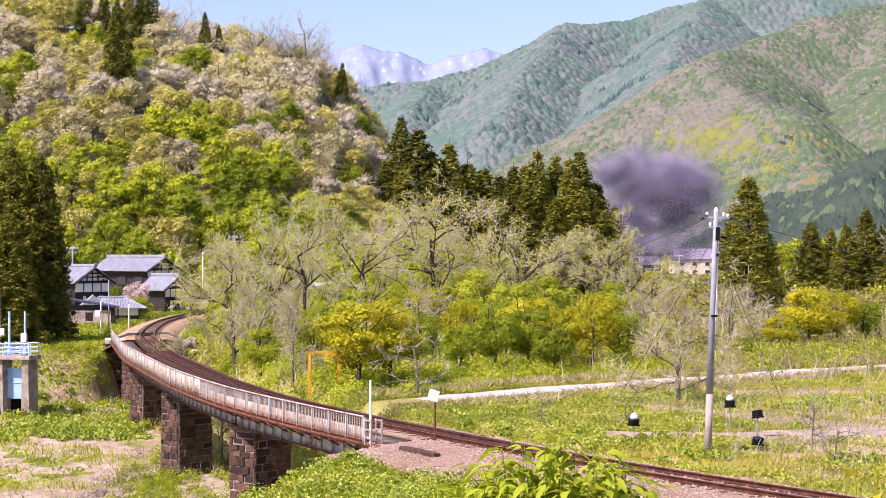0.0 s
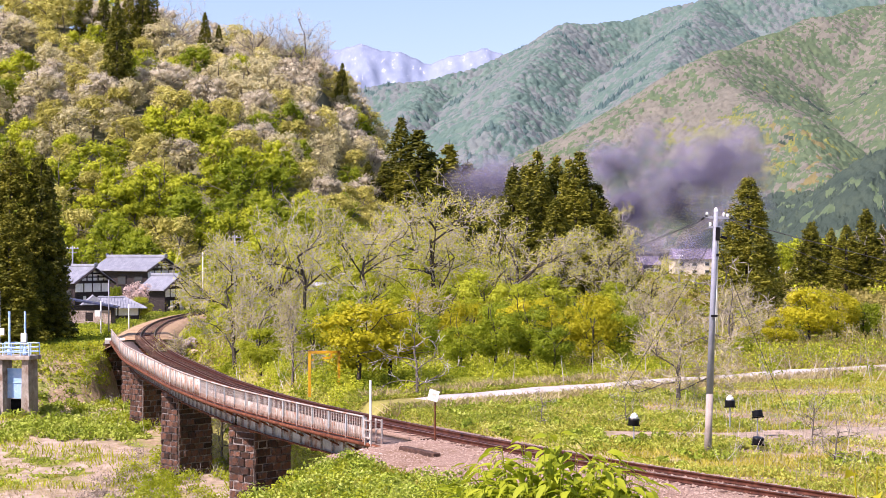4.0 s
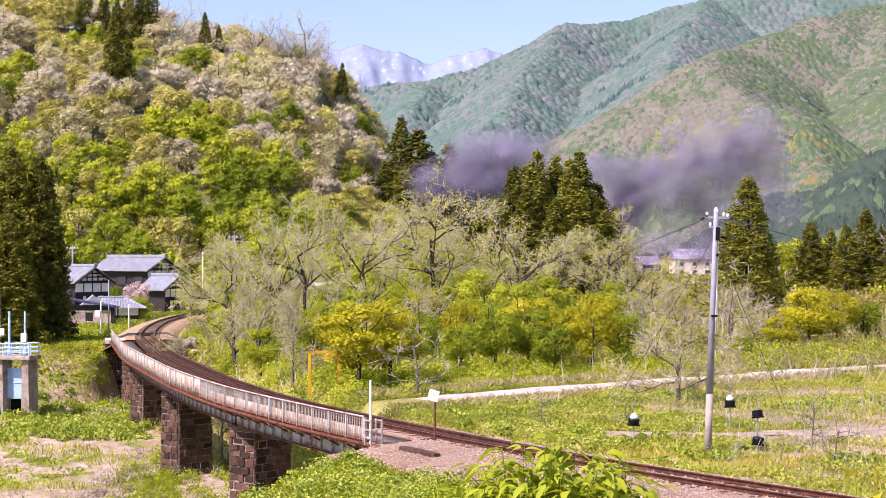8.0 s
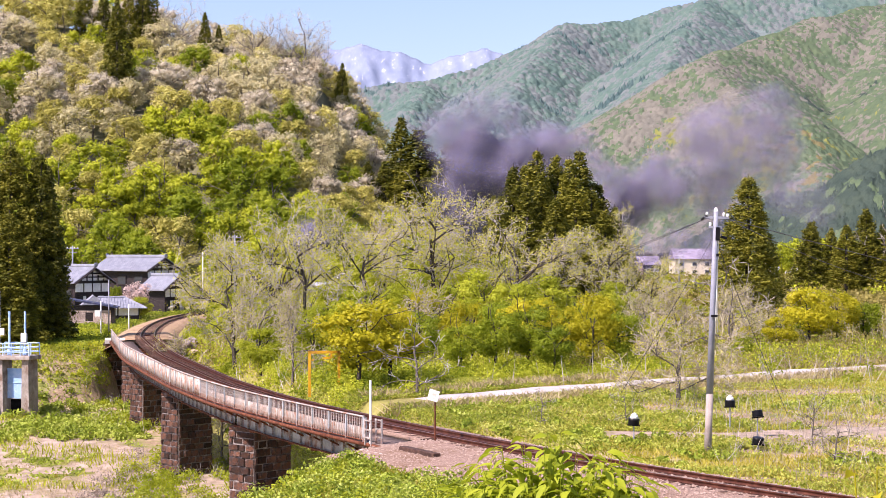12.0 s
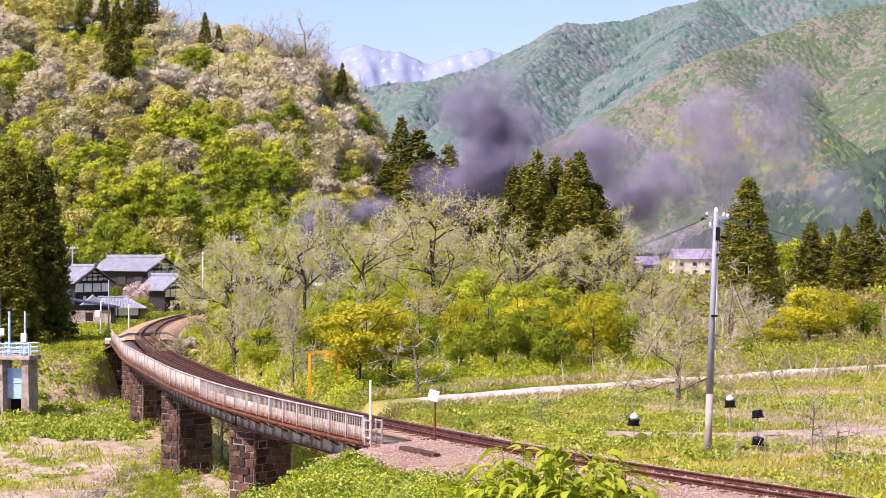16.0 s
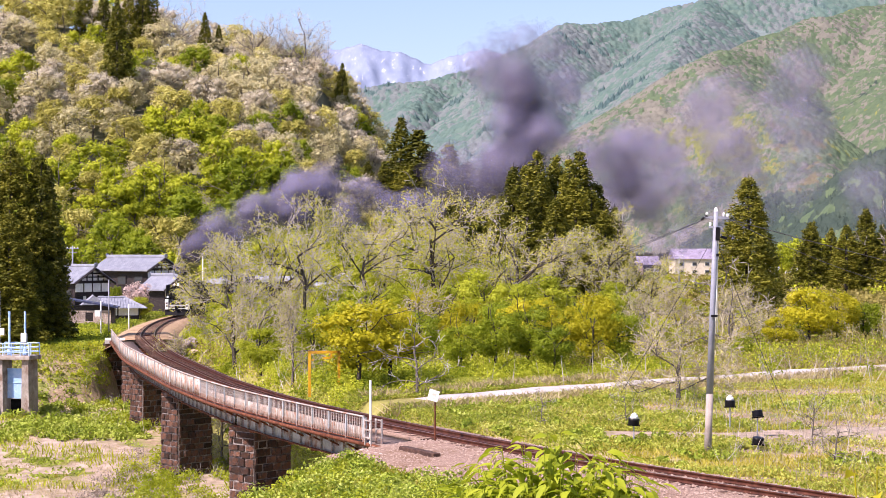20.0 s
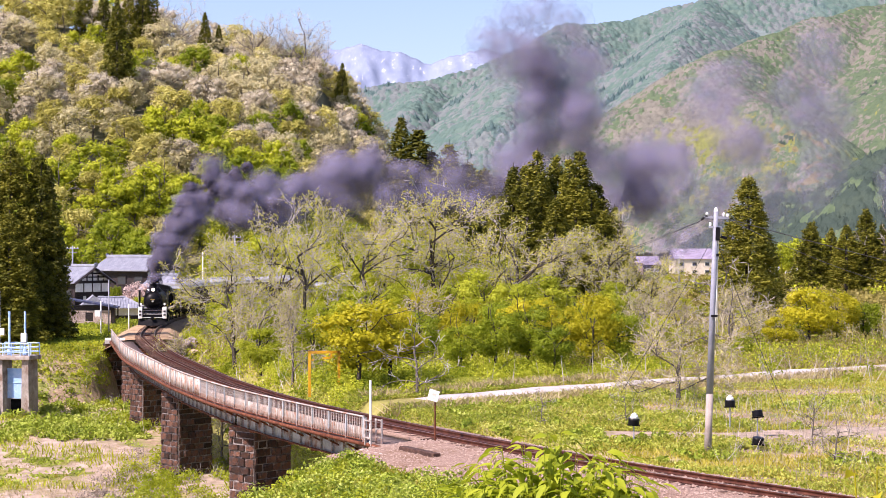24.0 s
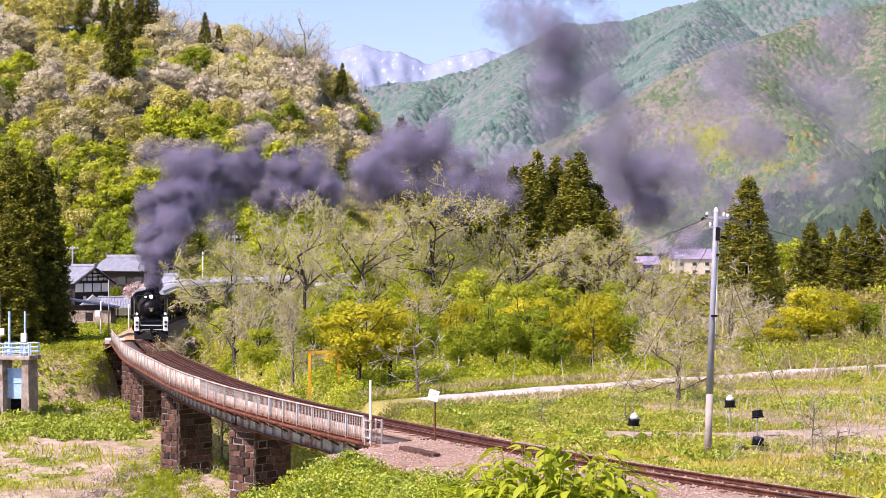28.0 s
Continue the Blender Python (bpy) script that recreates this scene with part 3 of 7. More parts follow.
def build_ballast():
    for s0, s1, w in ((0.0, S_NEAR + 0.2, 5.2), (S_FAR - 0.3, S_END, 2.7)):
        strip("ballast", [(w + 0.9, -1.0), (w, -0.50), (1.75, -0.175), (-1.6, -0.175), (-2.6, -0.66), (-2.8, -1.0)], s0, s1, M_BALLAST if s0 < 1 else M_BALLAST_TAN, None,
              "rust-tinted stone ballast bed under the rails", kind="structure")
    strip("ballast", [(1.2, -0.165), (-1.6, -0.165), (-2.3, -0.33), (1.2, -0.33)], S_NEAR + 0.25, at_y(68.8), M_BALLAST, None, "broken stone over the bridge end", kind="structure")
    rng = np.random.default_rng(3)
    n = 9000
    s = rng.uniform(at_y(47), S_NEAR, n)
    off = rng.uniform(-2.3, 5.4, n)
    p, _ = on_line(s)
    h = on_line(s)[1]
    z = np.interp(off, [-2.6, -1.6, 1.75, 5.2, 6.1], [-0.66, -0.175, -0.175, -0.50, -1.0])
    p = np.stack([p[:, 0] - np.sin(h) * off, p[:, 1] + np.cos(h) * off, z + 0.01], 1)
    r = rng.uniform(0.025, 0.06, n)[:, None, None]
    octa = np.array([(1, 0, 0), (0, 1, 0), (-1, 0, 0), (0, -1, 0), (0, 0, 0.8)], float)
    v = p[:, None] + octa[None] * r * rng.uniform(0.6, 1.3, (n, 5, 1))
    f = np.array([(0, 1, 4), (1, 2, 4), (2, 3, 4), (3, 0, 4)])[None] + 5 * np.arange(n)[:, None, None]
    put("ballast_stones", mesh_of("ballast_stones", v.reshape(-1, 3), f.reshape(-1, 3), M_CHIP), label="loose broken stones on the ballast shoulder", category="gravel", kind="stuff")


build_ballast()

RAIL = [(0.034, 0.0), (0.034, -0.045), (0.012, -0.06), (0.012, -0.125), (0.065, -0.14), (0.065, -0.152), (-0.065, -0.152), (-0.065, -0.14), (-0.012, -0.125), (-0.012, -0.06), (-0.034, -0.045), (-0.034, 0.0)]


def build_track():
    t = base("railway_track", label="single narrow-gauge railway track with rusty rails on timber sleepers", category="railway track")
    for side in (1, -1):
        r = strip("rail", RAIL, 0.0, S_END, M_RAIL, t, off=side * 0.566)
        strip("running_face", [(0.030, 0.003), (0.030, 0.0005), (-0.030, 0.0005), (-0.030, 0.003)], 0.0, S_END, M_RAILTOP, r, "worn shiny rail head", off=side * 0.566)
        strip("guard_rail", [(o * 0.9, z + 0.012) for o, z in RAIL], S_NEAR - 8.5, S_FAR + 3.6, M_RAIL, t, off=side * 0.36)
    # the upturned end where both guard rails meet
    bm = bmesh.new()
    p0, h = on_line(S_FAR + 3.6)
    pts = [Vector(p0) + Vector((math.cos(h) * 0.9 * math.sin(a) - math.sin(h) * 0.36 * math.cos(a), math.sin(h) * 0.9 * math.sin(a) + math.cos(h) * 0.36 * math.cos(a), -0.06)) for a in np.linspace(0, math.pi, 9)]
    for a, b in zip(pts[:-1], pts[1:]):
        rod(bm, a, b, 0.05, seg=6)
    part("guard_rail_nose", bm, M_RAIL, t)
    bm = bmesh.new()
    box(bm, (0, 0, 0), (2.1, 0.2, 0.15), bevel=0.012)
    me = bpy.data.meshes.new("sleeper")
    bm.to_mesh(me), bm.free()
    me.materials.append(M_SLEEPER)
    for s in np.arange(at_y(46), at_y(190), 0.62):
        on_bridge = S_NEAR < s < S_FAR
        (x, y, _), h = on_line(s)
        put("sleeper", me, t, pose(x, y, -0.235 if not on_bridge else -0.23, 0, 0, math.degrees(h) + 90 + random.uniform(-0.6, 0.6)))


build_track()

RAIL_OFF, DECK_Z = 2.95, -0.32


def build_bridge():
    b = base("railway_bridge", label="curved steel plate-girder railway bridge with a railed walkway", category="bridge")
    joints = [S_NEAR, at_y(82.0), at_y(101.0), at_y(120.0), S_FAR + 1.0]
    for i, (s0, s1) in enumerate(zip(joints[:-1], joints[1:])):
        for off in (2.05, -0.35):
            g = strip("girder", [(0.012, -0.36), (0.012, -1.30), (-0.012, -1.30), (-0.012, -0.36)], s0 + 0.15, s1 - 0.15, M_GIRDER, b, off=off)
            for z in (-0.36, -1.30):
                strip("flange", [(0.16, z + 0.02), (0.16, z - 0.02), (-0.16, z - 0.02), (-0.16, z + 0.02)], s0 + 0.15, s1 - 0.15, M_RUST, g, "rusty flange", off=off)
            for s in np.arange(s0 + 0.5, s1 - 0.3, 1.15):
                (x, y, _), h = on_line(s, off)
                me = boxes(((0, 0, -0.83), (0.035, 0.24, 0.88)))
                st = part("stiffener", me, M_GIRDER, g)
                st.matrix_basis = pose(x, y, 0, 0, 0, math.degrees(h))
        for s in np.arange(s0 + 0.6, s1 - 0.3, 2.3):
            (x, y, _), h = on_line(s)
            o = part("cross_frame", rods(((0, -0.35, -1.22), (0, 2.05, -0.5), 0.04), ((0, 2.05, -1.22), (0, -0.35, -0.5), 0.04), ((0, -0.35, -1.22), (0, 2.05, -1.22), 0.04)), M_RUST, b)
            o.matrix_basis = pose(x, y, 0, 0, 0, math.degrees(h))
    # lower lacing seen under the near spans
    bm = bmesh.new()
    s, k = S_NEAR + 0.5, 1
    while s < joints[-1] - 1.5:
        a, c = on_line(s, 0.93 + 1.27 * k, -1.36)[0], on_line(s + 1.3, 0.93 - 1.27 * k, -1.36)[0]
        rod(bm, a, c, 0.05, seg=5)
        s, k = s + 1.3, -k
    part("bottom_lacing", bm, M_RUST, b)
    # walkway
    w = strip("walkway", [(RAIL_OFF + 0.05, DECK_Z), (RAIL_OFF + 0.05, DECK_Z - 0.06), (1.25, DECK_Z - 0.06), (1.25, DECK_Z)], S_NEAR - 0.3, S_FAR + 1.2, M_PLANK, b, "weathered plank walkway")
    strip("edge_beam", [(0.05, DECK_Z + 0.02), (0.05, DECK_Z - 0.11), (0.0, DECK_Z - 0.11), (0.0, DECK_Z - 0.02), (-0.05, DECK_Z - 0.02), (-0.05, DECK_Z + 0.02)], S_NEAR - 0.3, S_FAR + 0.5, M_RUST, w, "rust-streaked edge beam", off=RAIL_OFF + 0.1)
    for s in np.arange(S_NEAR, S_FAR, 1.9):
        p = [on_line(s, o, z)[0] for o, z in ((RAIL_OFF, DECK_Z - 0.12), (2.08, DECK_Z - 0.12), (2.08, -0.9))]
        part("bracket", rods((p[0], p[1], 0.05, 0.05, 5), (p[0], p[2], 0.04, 0.04, 5)), M_RUST, w)
    # railing, panel by panel
    r = base("railing", label="weathered pale steel railing with rust stains")
    r.parent = b
    posts = np.arange(S_NEAR + 1.5, S_FAR + 0.6, 1.62)
    H = 0.96
    for i, s in enumerate(posts):
        (x, y, _), h = on_line(s, RAIL_OFF)
        big = i % 6 == 0
        wdt = 0.13 if big else 0.075
        o = part("post", boxes(((0, 0, DECK_Z + H / 2 - 0.12), (wdt, wdt, H + 0.26))), M_GIRDER, r, "grey steel post")
        o.matrix_basis = pose(x, y, 0, 0, 0, math.degrees(h))
    strip("top_rail", [(0.05, DECK_Z + H + 0.05), (0.05, DECK_Z + H), (-0.05, DECK_Z + H), (-0.05, DECK_Z + H + 0.05)], posts[0], posts[-1], M_PAINT, r, off=RAIL_OFF)
    strip("bottom_rail", [(0.03, DECK_Z + 0.10), (0.03, DECK_Z + 0.05), (-0.03, DECK_Z + 0.05), (-0.03, DECK_Z + 0.10)], posts[0], posts[-1], M_RUST, r, off=RAIL_OFF)
    plate_from = at_y(84.5)
    bm = rods(((0, 0, DECK_Z + 0.08), (0, 0, DECK_Z + H), 0.016, 0.016, 4, False))
    bar = bpy.data.meshes.new("baluster")
    bm.to_mesh(bar), bm.free()
    bar.materials.append(M_PAINT)
    for s0, s1 in zip(posts[:-1], posts[1:]):
        if s0 > plate_from:
            strip("panel_plate", [(0.012, DECK_Z + H), (0.012, DECK_Z + 0.08), (-0.012, DECK_Z + 0.08), (-0.012, DECK_Z + H)], s0 + 0.06, s1 - 0.06, M_RUSTPAINT, r, step=0.5, off=RAIL_OFF)
        else:
            for s in np.arange(s0 + 0.12, s1 - 0.04, 0.155):
                (x, y, _), h = on_line(s, RAIL_OFF)
                put("baluster", bar, r, pose(x, y, 0, 0, 0, math.degrees(h)))
            strip("kick_plate", [(0.0, DECK_Z + 0.56), (0.0, DECK_Z + 0.08), (-0.012, DECK_Z + 0.08), (-0.012, DECK_Z + 0.56)], s0 + 0.06, s1 - 0.06, M_RUSTPAINT, r, step=0.5, off=RAIL_OFF - 0.05)


build_bridge()


def stone_meshes():
    out = []
    for k in range(4):
        bm = bmesh.new()
        box(bm, (0, 0, 0), (1, 1, 1))
        es = [e for e in bm.edges if all(v.co.y < 0 for v in e.verts)]
        bmesh.ops.bevel(bm, geom=es, offset=0.09, segments=1, affect="EDGES")
        for v in bm.verts:
            if v.co.y < -0.45:
                v.co += Vector((random.uniform(-0.07, 0.07), random.uniform(-0.28, 0.06), random.uniform(-0.08, 0.08)))
        me = bpy.data.meshes.new("stone")
        bm.to_mesh(me), bm.free()
        me.materials.append(M_STONE)
        out.append(me)
    return out


STONES = stone_meshes()


def stone_face(thing, m, width, z0, z1, course=0.37, length=0.52):
    """Courses of dressed stones on an upright face; m is the face's foot, its outside towards -y."""
    n = max(int(round((z1 - z0) / course)), 1)
    rise = np.array([random.uniform(0.8, 1.2) for _ in range(n)])
    tops = z0 + np.r_[0, np.cumsum(rise) / rise.sum() * (z1 - z0)]
    for i in range(n):
        ch = tops[i + 1] - tops[i]
        k = max(int(round(width / length)), 1)
        cuts = np.linspace(0, width, k + 1)
        if i % 2 and k > 1:
            cuts = np.r_[0, cuts[:-1] + width / k / 2, width]
        cuts[1:-1] += [random.uniform(-0.10, 0.10) for _ in cuts[1:-1]]
        for a, b in zip(cuts[:-1], cuts[1:]):
            ob = put("stone", random.choice(STONES), thing)
            ob.matrix_basis = m @ Matrix.Translation(((a + b) / 2 - width / 2, 0.03 + random.uniform(-0.055, 0.045), (tops[i] + tops[i + 1]) / 2)) @ Matrix.Diagonal((b - a - random.uniform(0.03, 0.08), 0.16, ch - random.uniform(0.03, 0.07), 1))


def build_pier(s, top, foot, along=1.8, across=2.3, off=0.85, label=""):
    (x, y, _), h = on_line(s, off)
    p = base("bridge_pier", pose(x, y, 0, 0, 0, math.degrees(h) + 25), label or "tall bridge pier of dark weathered stone blocks", "bridge pier", "bridge piers")
    part("core", boxes(((0, 0, (top + foot) / 2), (along, across, top - foot))), M_MORTAR, p, "pale mortar between the stones")
    bm = bmesh.new()
    box(bm, (0, 0, top + 0.12), (along + 0.08, across + 0.08, 0.24), bevel=0.05)
    part("capstone", bm, M_STONE, p, "weathered capstone")
    for turn, w, d in ((0, along, across / 2), (180, along, across / 2), (90, across, along / 2), (-90, across, along / 2)):
        stone_face(p, pose(0, 0, 0, 0, 0, turn) @ Matrix.Translation((0, -d, 0)), w, foot, top)


build_pier(at_y(82.0), -1.60, -7.0)
build_pier(at_y(101.0), -1.60, -7.0)
build_pier(at_y(120.0), -1.60, -6.2)
# stands for the far abutment's stone wall, built in the shape of a pier
build_pier(at_y(133.0), -1.60, -6.0)


def build_abutments():
    (x, y, _), h = on_line(S_FAR + 1.6, 1.6)
    a = base("bridge_abutment", pose(x, y, 0, 0, 0, math.degrees(h)), "ivy-grown stone abutment carrying the bridge end", "bridge abutment", "bridge abutments")
    part("core", boxes(((0.6, -0.4, -3.0), (3.0, 4.6, 5.2))), M_MORTAR, a)
    part("bridge_seat", boxes(((0.5, -0.1, -0.36), (3.4, 3.9, 0.3))), M_PALECON, a, "stained concrete bridge seat")
    stone_face(a, pose(0, 0, 0, 0, 0, -90) @ Matrix.Translation((0.4, -0.92, 0)), 4.6, -5.4, -0.5)
    part("ballast_wall", boxes(((-0.95, -1.75, -0.62), (0.3, 5.3, 0.80))), M_CONCRETE, a, "stained concrete ballast wall")
    for k in range(26):
        bm = bmesh.new()
        ball(bm, (random.uniform(-0.6, 5), -4.6 - random.uniform(0, 1.0), -0.75 + random.uniform(-0.25, 0.25)), random.uniform(0.18, 0.42), (1.2, 0.8, 0.7), 1)
        part("rubble_stone", bm, M_ROCK, a, "grey rubble stone")
    stone_face(a, pose(0, 0, 0, 0, 0, 180) @ Matrix.Translation((-0.6, -1.92, 0)), 3.0, -5.4, -0.5)
    (x, y, _), h = on_line(S_NEAR - 0.9, 0.9)
    a = base("bridge_abutment", pose(x, y, 0, 0, 0, math.degrees(h)), "pale concrete abutment at the embankment end", "bridge abutment", "bridge abutments")
    part("core", boxes(((-0.3, 0.0, -2.2), (1.8, 5.0, 3.6))), M_CONCRETE, a)
    bm = bmesh.new()
    box(bm, (-0.1, 1.9, -0.52), (2.2, 2.2, 0.30), bevel=0.04)
    part("end_block", bm, M_PALECON, a, "pale concrete end block")
    bm = bmesh.new()
    box(bm, (-1.9, 2.0, -0.30), (2.6, 0.32, 0.30), bevel=0.03)
    part("kerb_timber", bm, M_SLEEPER, a, "old sleeper laid along the ballast")


build_abutments()


def build_road():
    way = np.array([(-9.5, 79.5), (-6, 81.3), (-2.3, 84.2), (6.6, 92), (13.5, 99), (21.5, 105), (29, 110.5), (45, 117), (80, 128), (160, 150)], float)
    line, arc = smooth_line(way, 1.0, 4)
    line = line[line[:, 0] > -3.4]
    d = np.gradient(line, axis=0)
    d /= np.hypot(*d.T)[:, None]
    nrm = np.stack([-d[:, 1], d[:, 0]], 1)
    k = len(line)
    rows = []
    for w, up in ((-1.75, -0.12), (-1.45, 0.05), (0, 0.075), (1.45, 0.05), (1.75, -0.12)):
        p = line + nrm * w
        z = height(line[:, 0], line[:, 1]) + 0.05 + up - 0.3 * (1 - smoothstep(0, 5, np.arange(k)))
        rows.append(np.c_[p, z])
    v = np.stack(rows, 1).reshape(-1, 3)
    i, j = np.meshgrid(np.arange(k - 1), np.arange(4), indexing="ij")
    a = i * 5 + j
    put("road", mesh_of("road", v, np.stack([a, a + 5, a + 6, a + 1], -1).reshape(-1, 4), M_ROAD), label="narrow pale paved lane between grass verges", category="road", kind="structure")
    return line


ROAD_LINE = build_road()


# ---- houses, sluice, poles and small line-side things ----
def gable_house(x, y, turn, wide, deep, eave, ridge, label, base_z=None, over=0.7, bands=True, two_storey=True):
    """A farmhouse: the gable looks along -y; ridge and eaves run along y."""
    z = ground_z(x, y) - 0.1 if base_z is None else base_z
    h = base("house", pose(x, y, z, 0, 0, turn), label, "house", "farmhouses")
    part("wall", boxes(((0, 0, eave / 2), (wide, deep, eave))), M_TIMBER, h, "dark timber wall")
    bm = bmesh.new()
    prism(bm, [(-wide / 2, eave), (wide / 2, eave), (0, ridge - 0.1)], -deep / 2, deep / 2)
    part("gable", bm, M_PLASTER, h, "white plaster gable")
    bw = wide / 2 + over
    fall = (ridge - eave) / (wide / 2)
    for sd in (1, -1):
        bm = bmesh.new()
        prism(bm, [(0, ridge + 0.16), (sd * bw, ridge + 0.16 - fall * bw), (sd * bw, ridge - fall * bw), (0, ridge)], -deep / 2 - over, deep / 2 + over)
        rf = part("roof", bm, M_TILE, h, "grey tiled roof slope")
        bm = bmesh.new()
        for yy in np.arange(-deep / 2 - over + 0.2, deep / 2 + over, 0.34):
            a, b = (sd * 0.1, yy, ridge + 0.17 - fall * 0.1), (sd * bw, yy, ridge + 0.17 - fall * bw)
            rod(bm, a, b, 0.045, seg=4, caps=False)
        part("tile_ribs", bm, M_TILE, rf)
        for yy in (-deep / 2 - over - 0.02, deep / 2 + over + 0.02):
            part("bargeboard", rods(((0, yy, ridge - 0.06), (sd * bw, yy, ridge - 0.06 - fall * bw), 0.13, 0.13, 4)), M_TIMBER, h, "dark bargeboard")
    bm = bmesh.new()
    box(bm, (0, 0, ridge + 0.28), (0.34, deep + 2 * over + 0.2, 0.34), bevel=0.06)
    part("ridge_tiles", bm, M_TILE, h)
    for yy in (-deep / 2 - over - 0.1, deep / 2 + over + 0.1):
        bm = bmesh.new()
        box(bm, (0, yy, ridge + 0.36), (0.5, 0.14, 0.5), bevel=0.1)
        part("ridge_end_tile", bm, M_TILE, h)
    if bands:
        f = -deep / 2
        bm = bmesh.new()
        for zz in (eave - 0.03, eave + (ridge - eave) * 0.30, eave + (ridge - eave) * 0.58):
            half = wide / 2 * (1 - max(zz - eave, 0) / (ridge - eave))
            box(bm, (0, f - 0.04, zz), (2 * half, 0.1, 0.14))
        for xx in np.linspace(-wide / 2 + 0.1, wide / 2 - 0.1, 7):
            top = ridge - 0.3 - abs(xx) * fall
            if top > eave:
                box(bm, (xx, f - 0.045, (eave + top) / 2), (0.12, 0.1, top - eave))
        part("gable_framing", bm, M_TIMBER, h, "dark gable timbers")
        zz = eave - 0.75
        for xx in np.linspace(-wide / 2, wide / 2, 5)[:-1] + wide / 8:
            part("plaster_panel", boxes(((xx, f - 0.03, zz), (wide / 4 - 0.2, 0.06, 0.95))), M_PLASTER, h, "white plaster panel")
    for xx, w in ((-wide * 0.28, 0.9), (wide * 0.16, 1.5)):
        zz = eave - 2.3
        o = part("window", boxes(((xx, -deep / 2 - 0.05, zz), (w + 0.2, 0.1, 1.45))), M_TIMBER, h)
        part("pane", boxes(((xx - w / 4, -deep / 2 - 0.11, zz), (w / 2 - 0.06, 0.03, 1.25))), M_GLASS, o, "dark glass pane")
        part("pane", boxes(((xx + w / 4, -deep / 2 - 0.11, zz), (w / 2 - 0.06, 0.03, 1.25))), M_PLASTER, o, "white paper screen behind glass")
    if two_storey:
        for sd in (1, -1):
            for k in range(3):
                yy = -deep / 2 + deep * (k + 0.5) / 3
                o = part("window", boxes(((sd * (wide / 2 + 0.03), yy, eave - 1.5), (0.08, 1.5, 1.2))), M_TIMBER, h)
                part("pane", boxes(((sd * (wide / 2 + 0.08), yy, eave - 1.5), (0.03, 1.3, 1.0))), M_GLASS, o, "dark glass pane")
    return h


gable_house(-42.2, 192.6, 52, 5.0, 7.0, 4.35, 5.8, "two-storey farmhouse with white plaster gable and grey tiled roof", over=0.5)
gable_house(-38.9, 214.8, 56, 5.0, 8.6, 5.5, 6.75, "long farmhouse with grey tiled roof and timbered gable")
gable_house(-33.8, 206.4, 50, 3.4, 3.6, 3.4, 4.55, "low farmhouse wing with grey tiled roof", two_storey=False)


def lean_house():
    x, y = -36.0, 184
    z = ground_z(x, y) - 0.1
    h = base("house", pose(x, y, z, 0, 0, 14) @ Matrix.Diagonal((0.92, 0.85, 0.92, 1)), "low annex with hipped grey roof over white walls", "house", "farmhouses")
    part("wall", boxes(((0, 0, 0.9), (6.2, 4.4, 1.8))), M_PLASTER, h, "white plaster wall")
    bm = bmesh.new()
    for xx in np.linspace(-3.05, 3.05, 6):
        part("wall_post", boxes(((xx, -2.22, 1.35), (0.14, 0.08, 0.9))), M_TIMBER, h, "dark wall post")
    box(bm, (0, -2.22, 0.45), (6.2, 0.09, 0.9))
    part("dado", bm, M_TIMBER, h, "dark timber dado")
    bm = bmesh.new()
    lo = [bm.verts.new(p) for p in ((-3.9, -3.1, 1.75), (3.9, -3.1, 1.75), (3.9, 3.1, 1.75), (-3.9, 3.1, 1.75))]
    hi = [bm.verts.new(p) for p in ((-1.6, 0, 2.95), (1.6, 0, 2.95))]
    for q in ((lo[0], lo[1], hi[1], hi[0]), (lo[1], lo[2], hi[1]), (lo[2], lo[3], hi[0], hi[1]), (lo[3], lo[0], hi[0]), tuple(lo[::-1])):
        bm.faces.new(q)
    r = part("roof", bm, M_TILE, h, "grey tiled hipped roof")
    part("ridge_tiles", rods(((-1.6, 0, 2.98), (1.6, 0, 2.98), 0.14), ((-1.6, 0, 2.95), (-3.9, -3.1, 1.78), 0.1), ((1.6, 0, 2.95), (3.9, -3.1, 1.78), 0.1)), M_TILE, h)
    bm = bmesh.new()
    for xx in np.arange(-3.6, 3.7, 0.32):
        top = max(-1.6, min(1.6, xx))
        rod(bm, (xx, -3.1, 1.79), (xx, -3.1 + 3.1 * (1 - abs(xx - top) / 2.3), 1.79 + 1.2 * (1 - abs(xx - top) / 2.3)), 0.04, seg=4, caps=False)
    part("tile_ribs", bm, M_TILE, r)
    bm = bmesh.new()
    prism(bm, [(-1.6, 2.0), (0.0, 3.3), (1.6, 2.0)], -2.6, 1.6)
    bmesh.ops.translate(bm, vec=(-2.2, -0.9, 0), verts=bm.verts)
    part("porch_roof", bm, M_TILE, h, "small grey tiled porch gable")


lean_house()


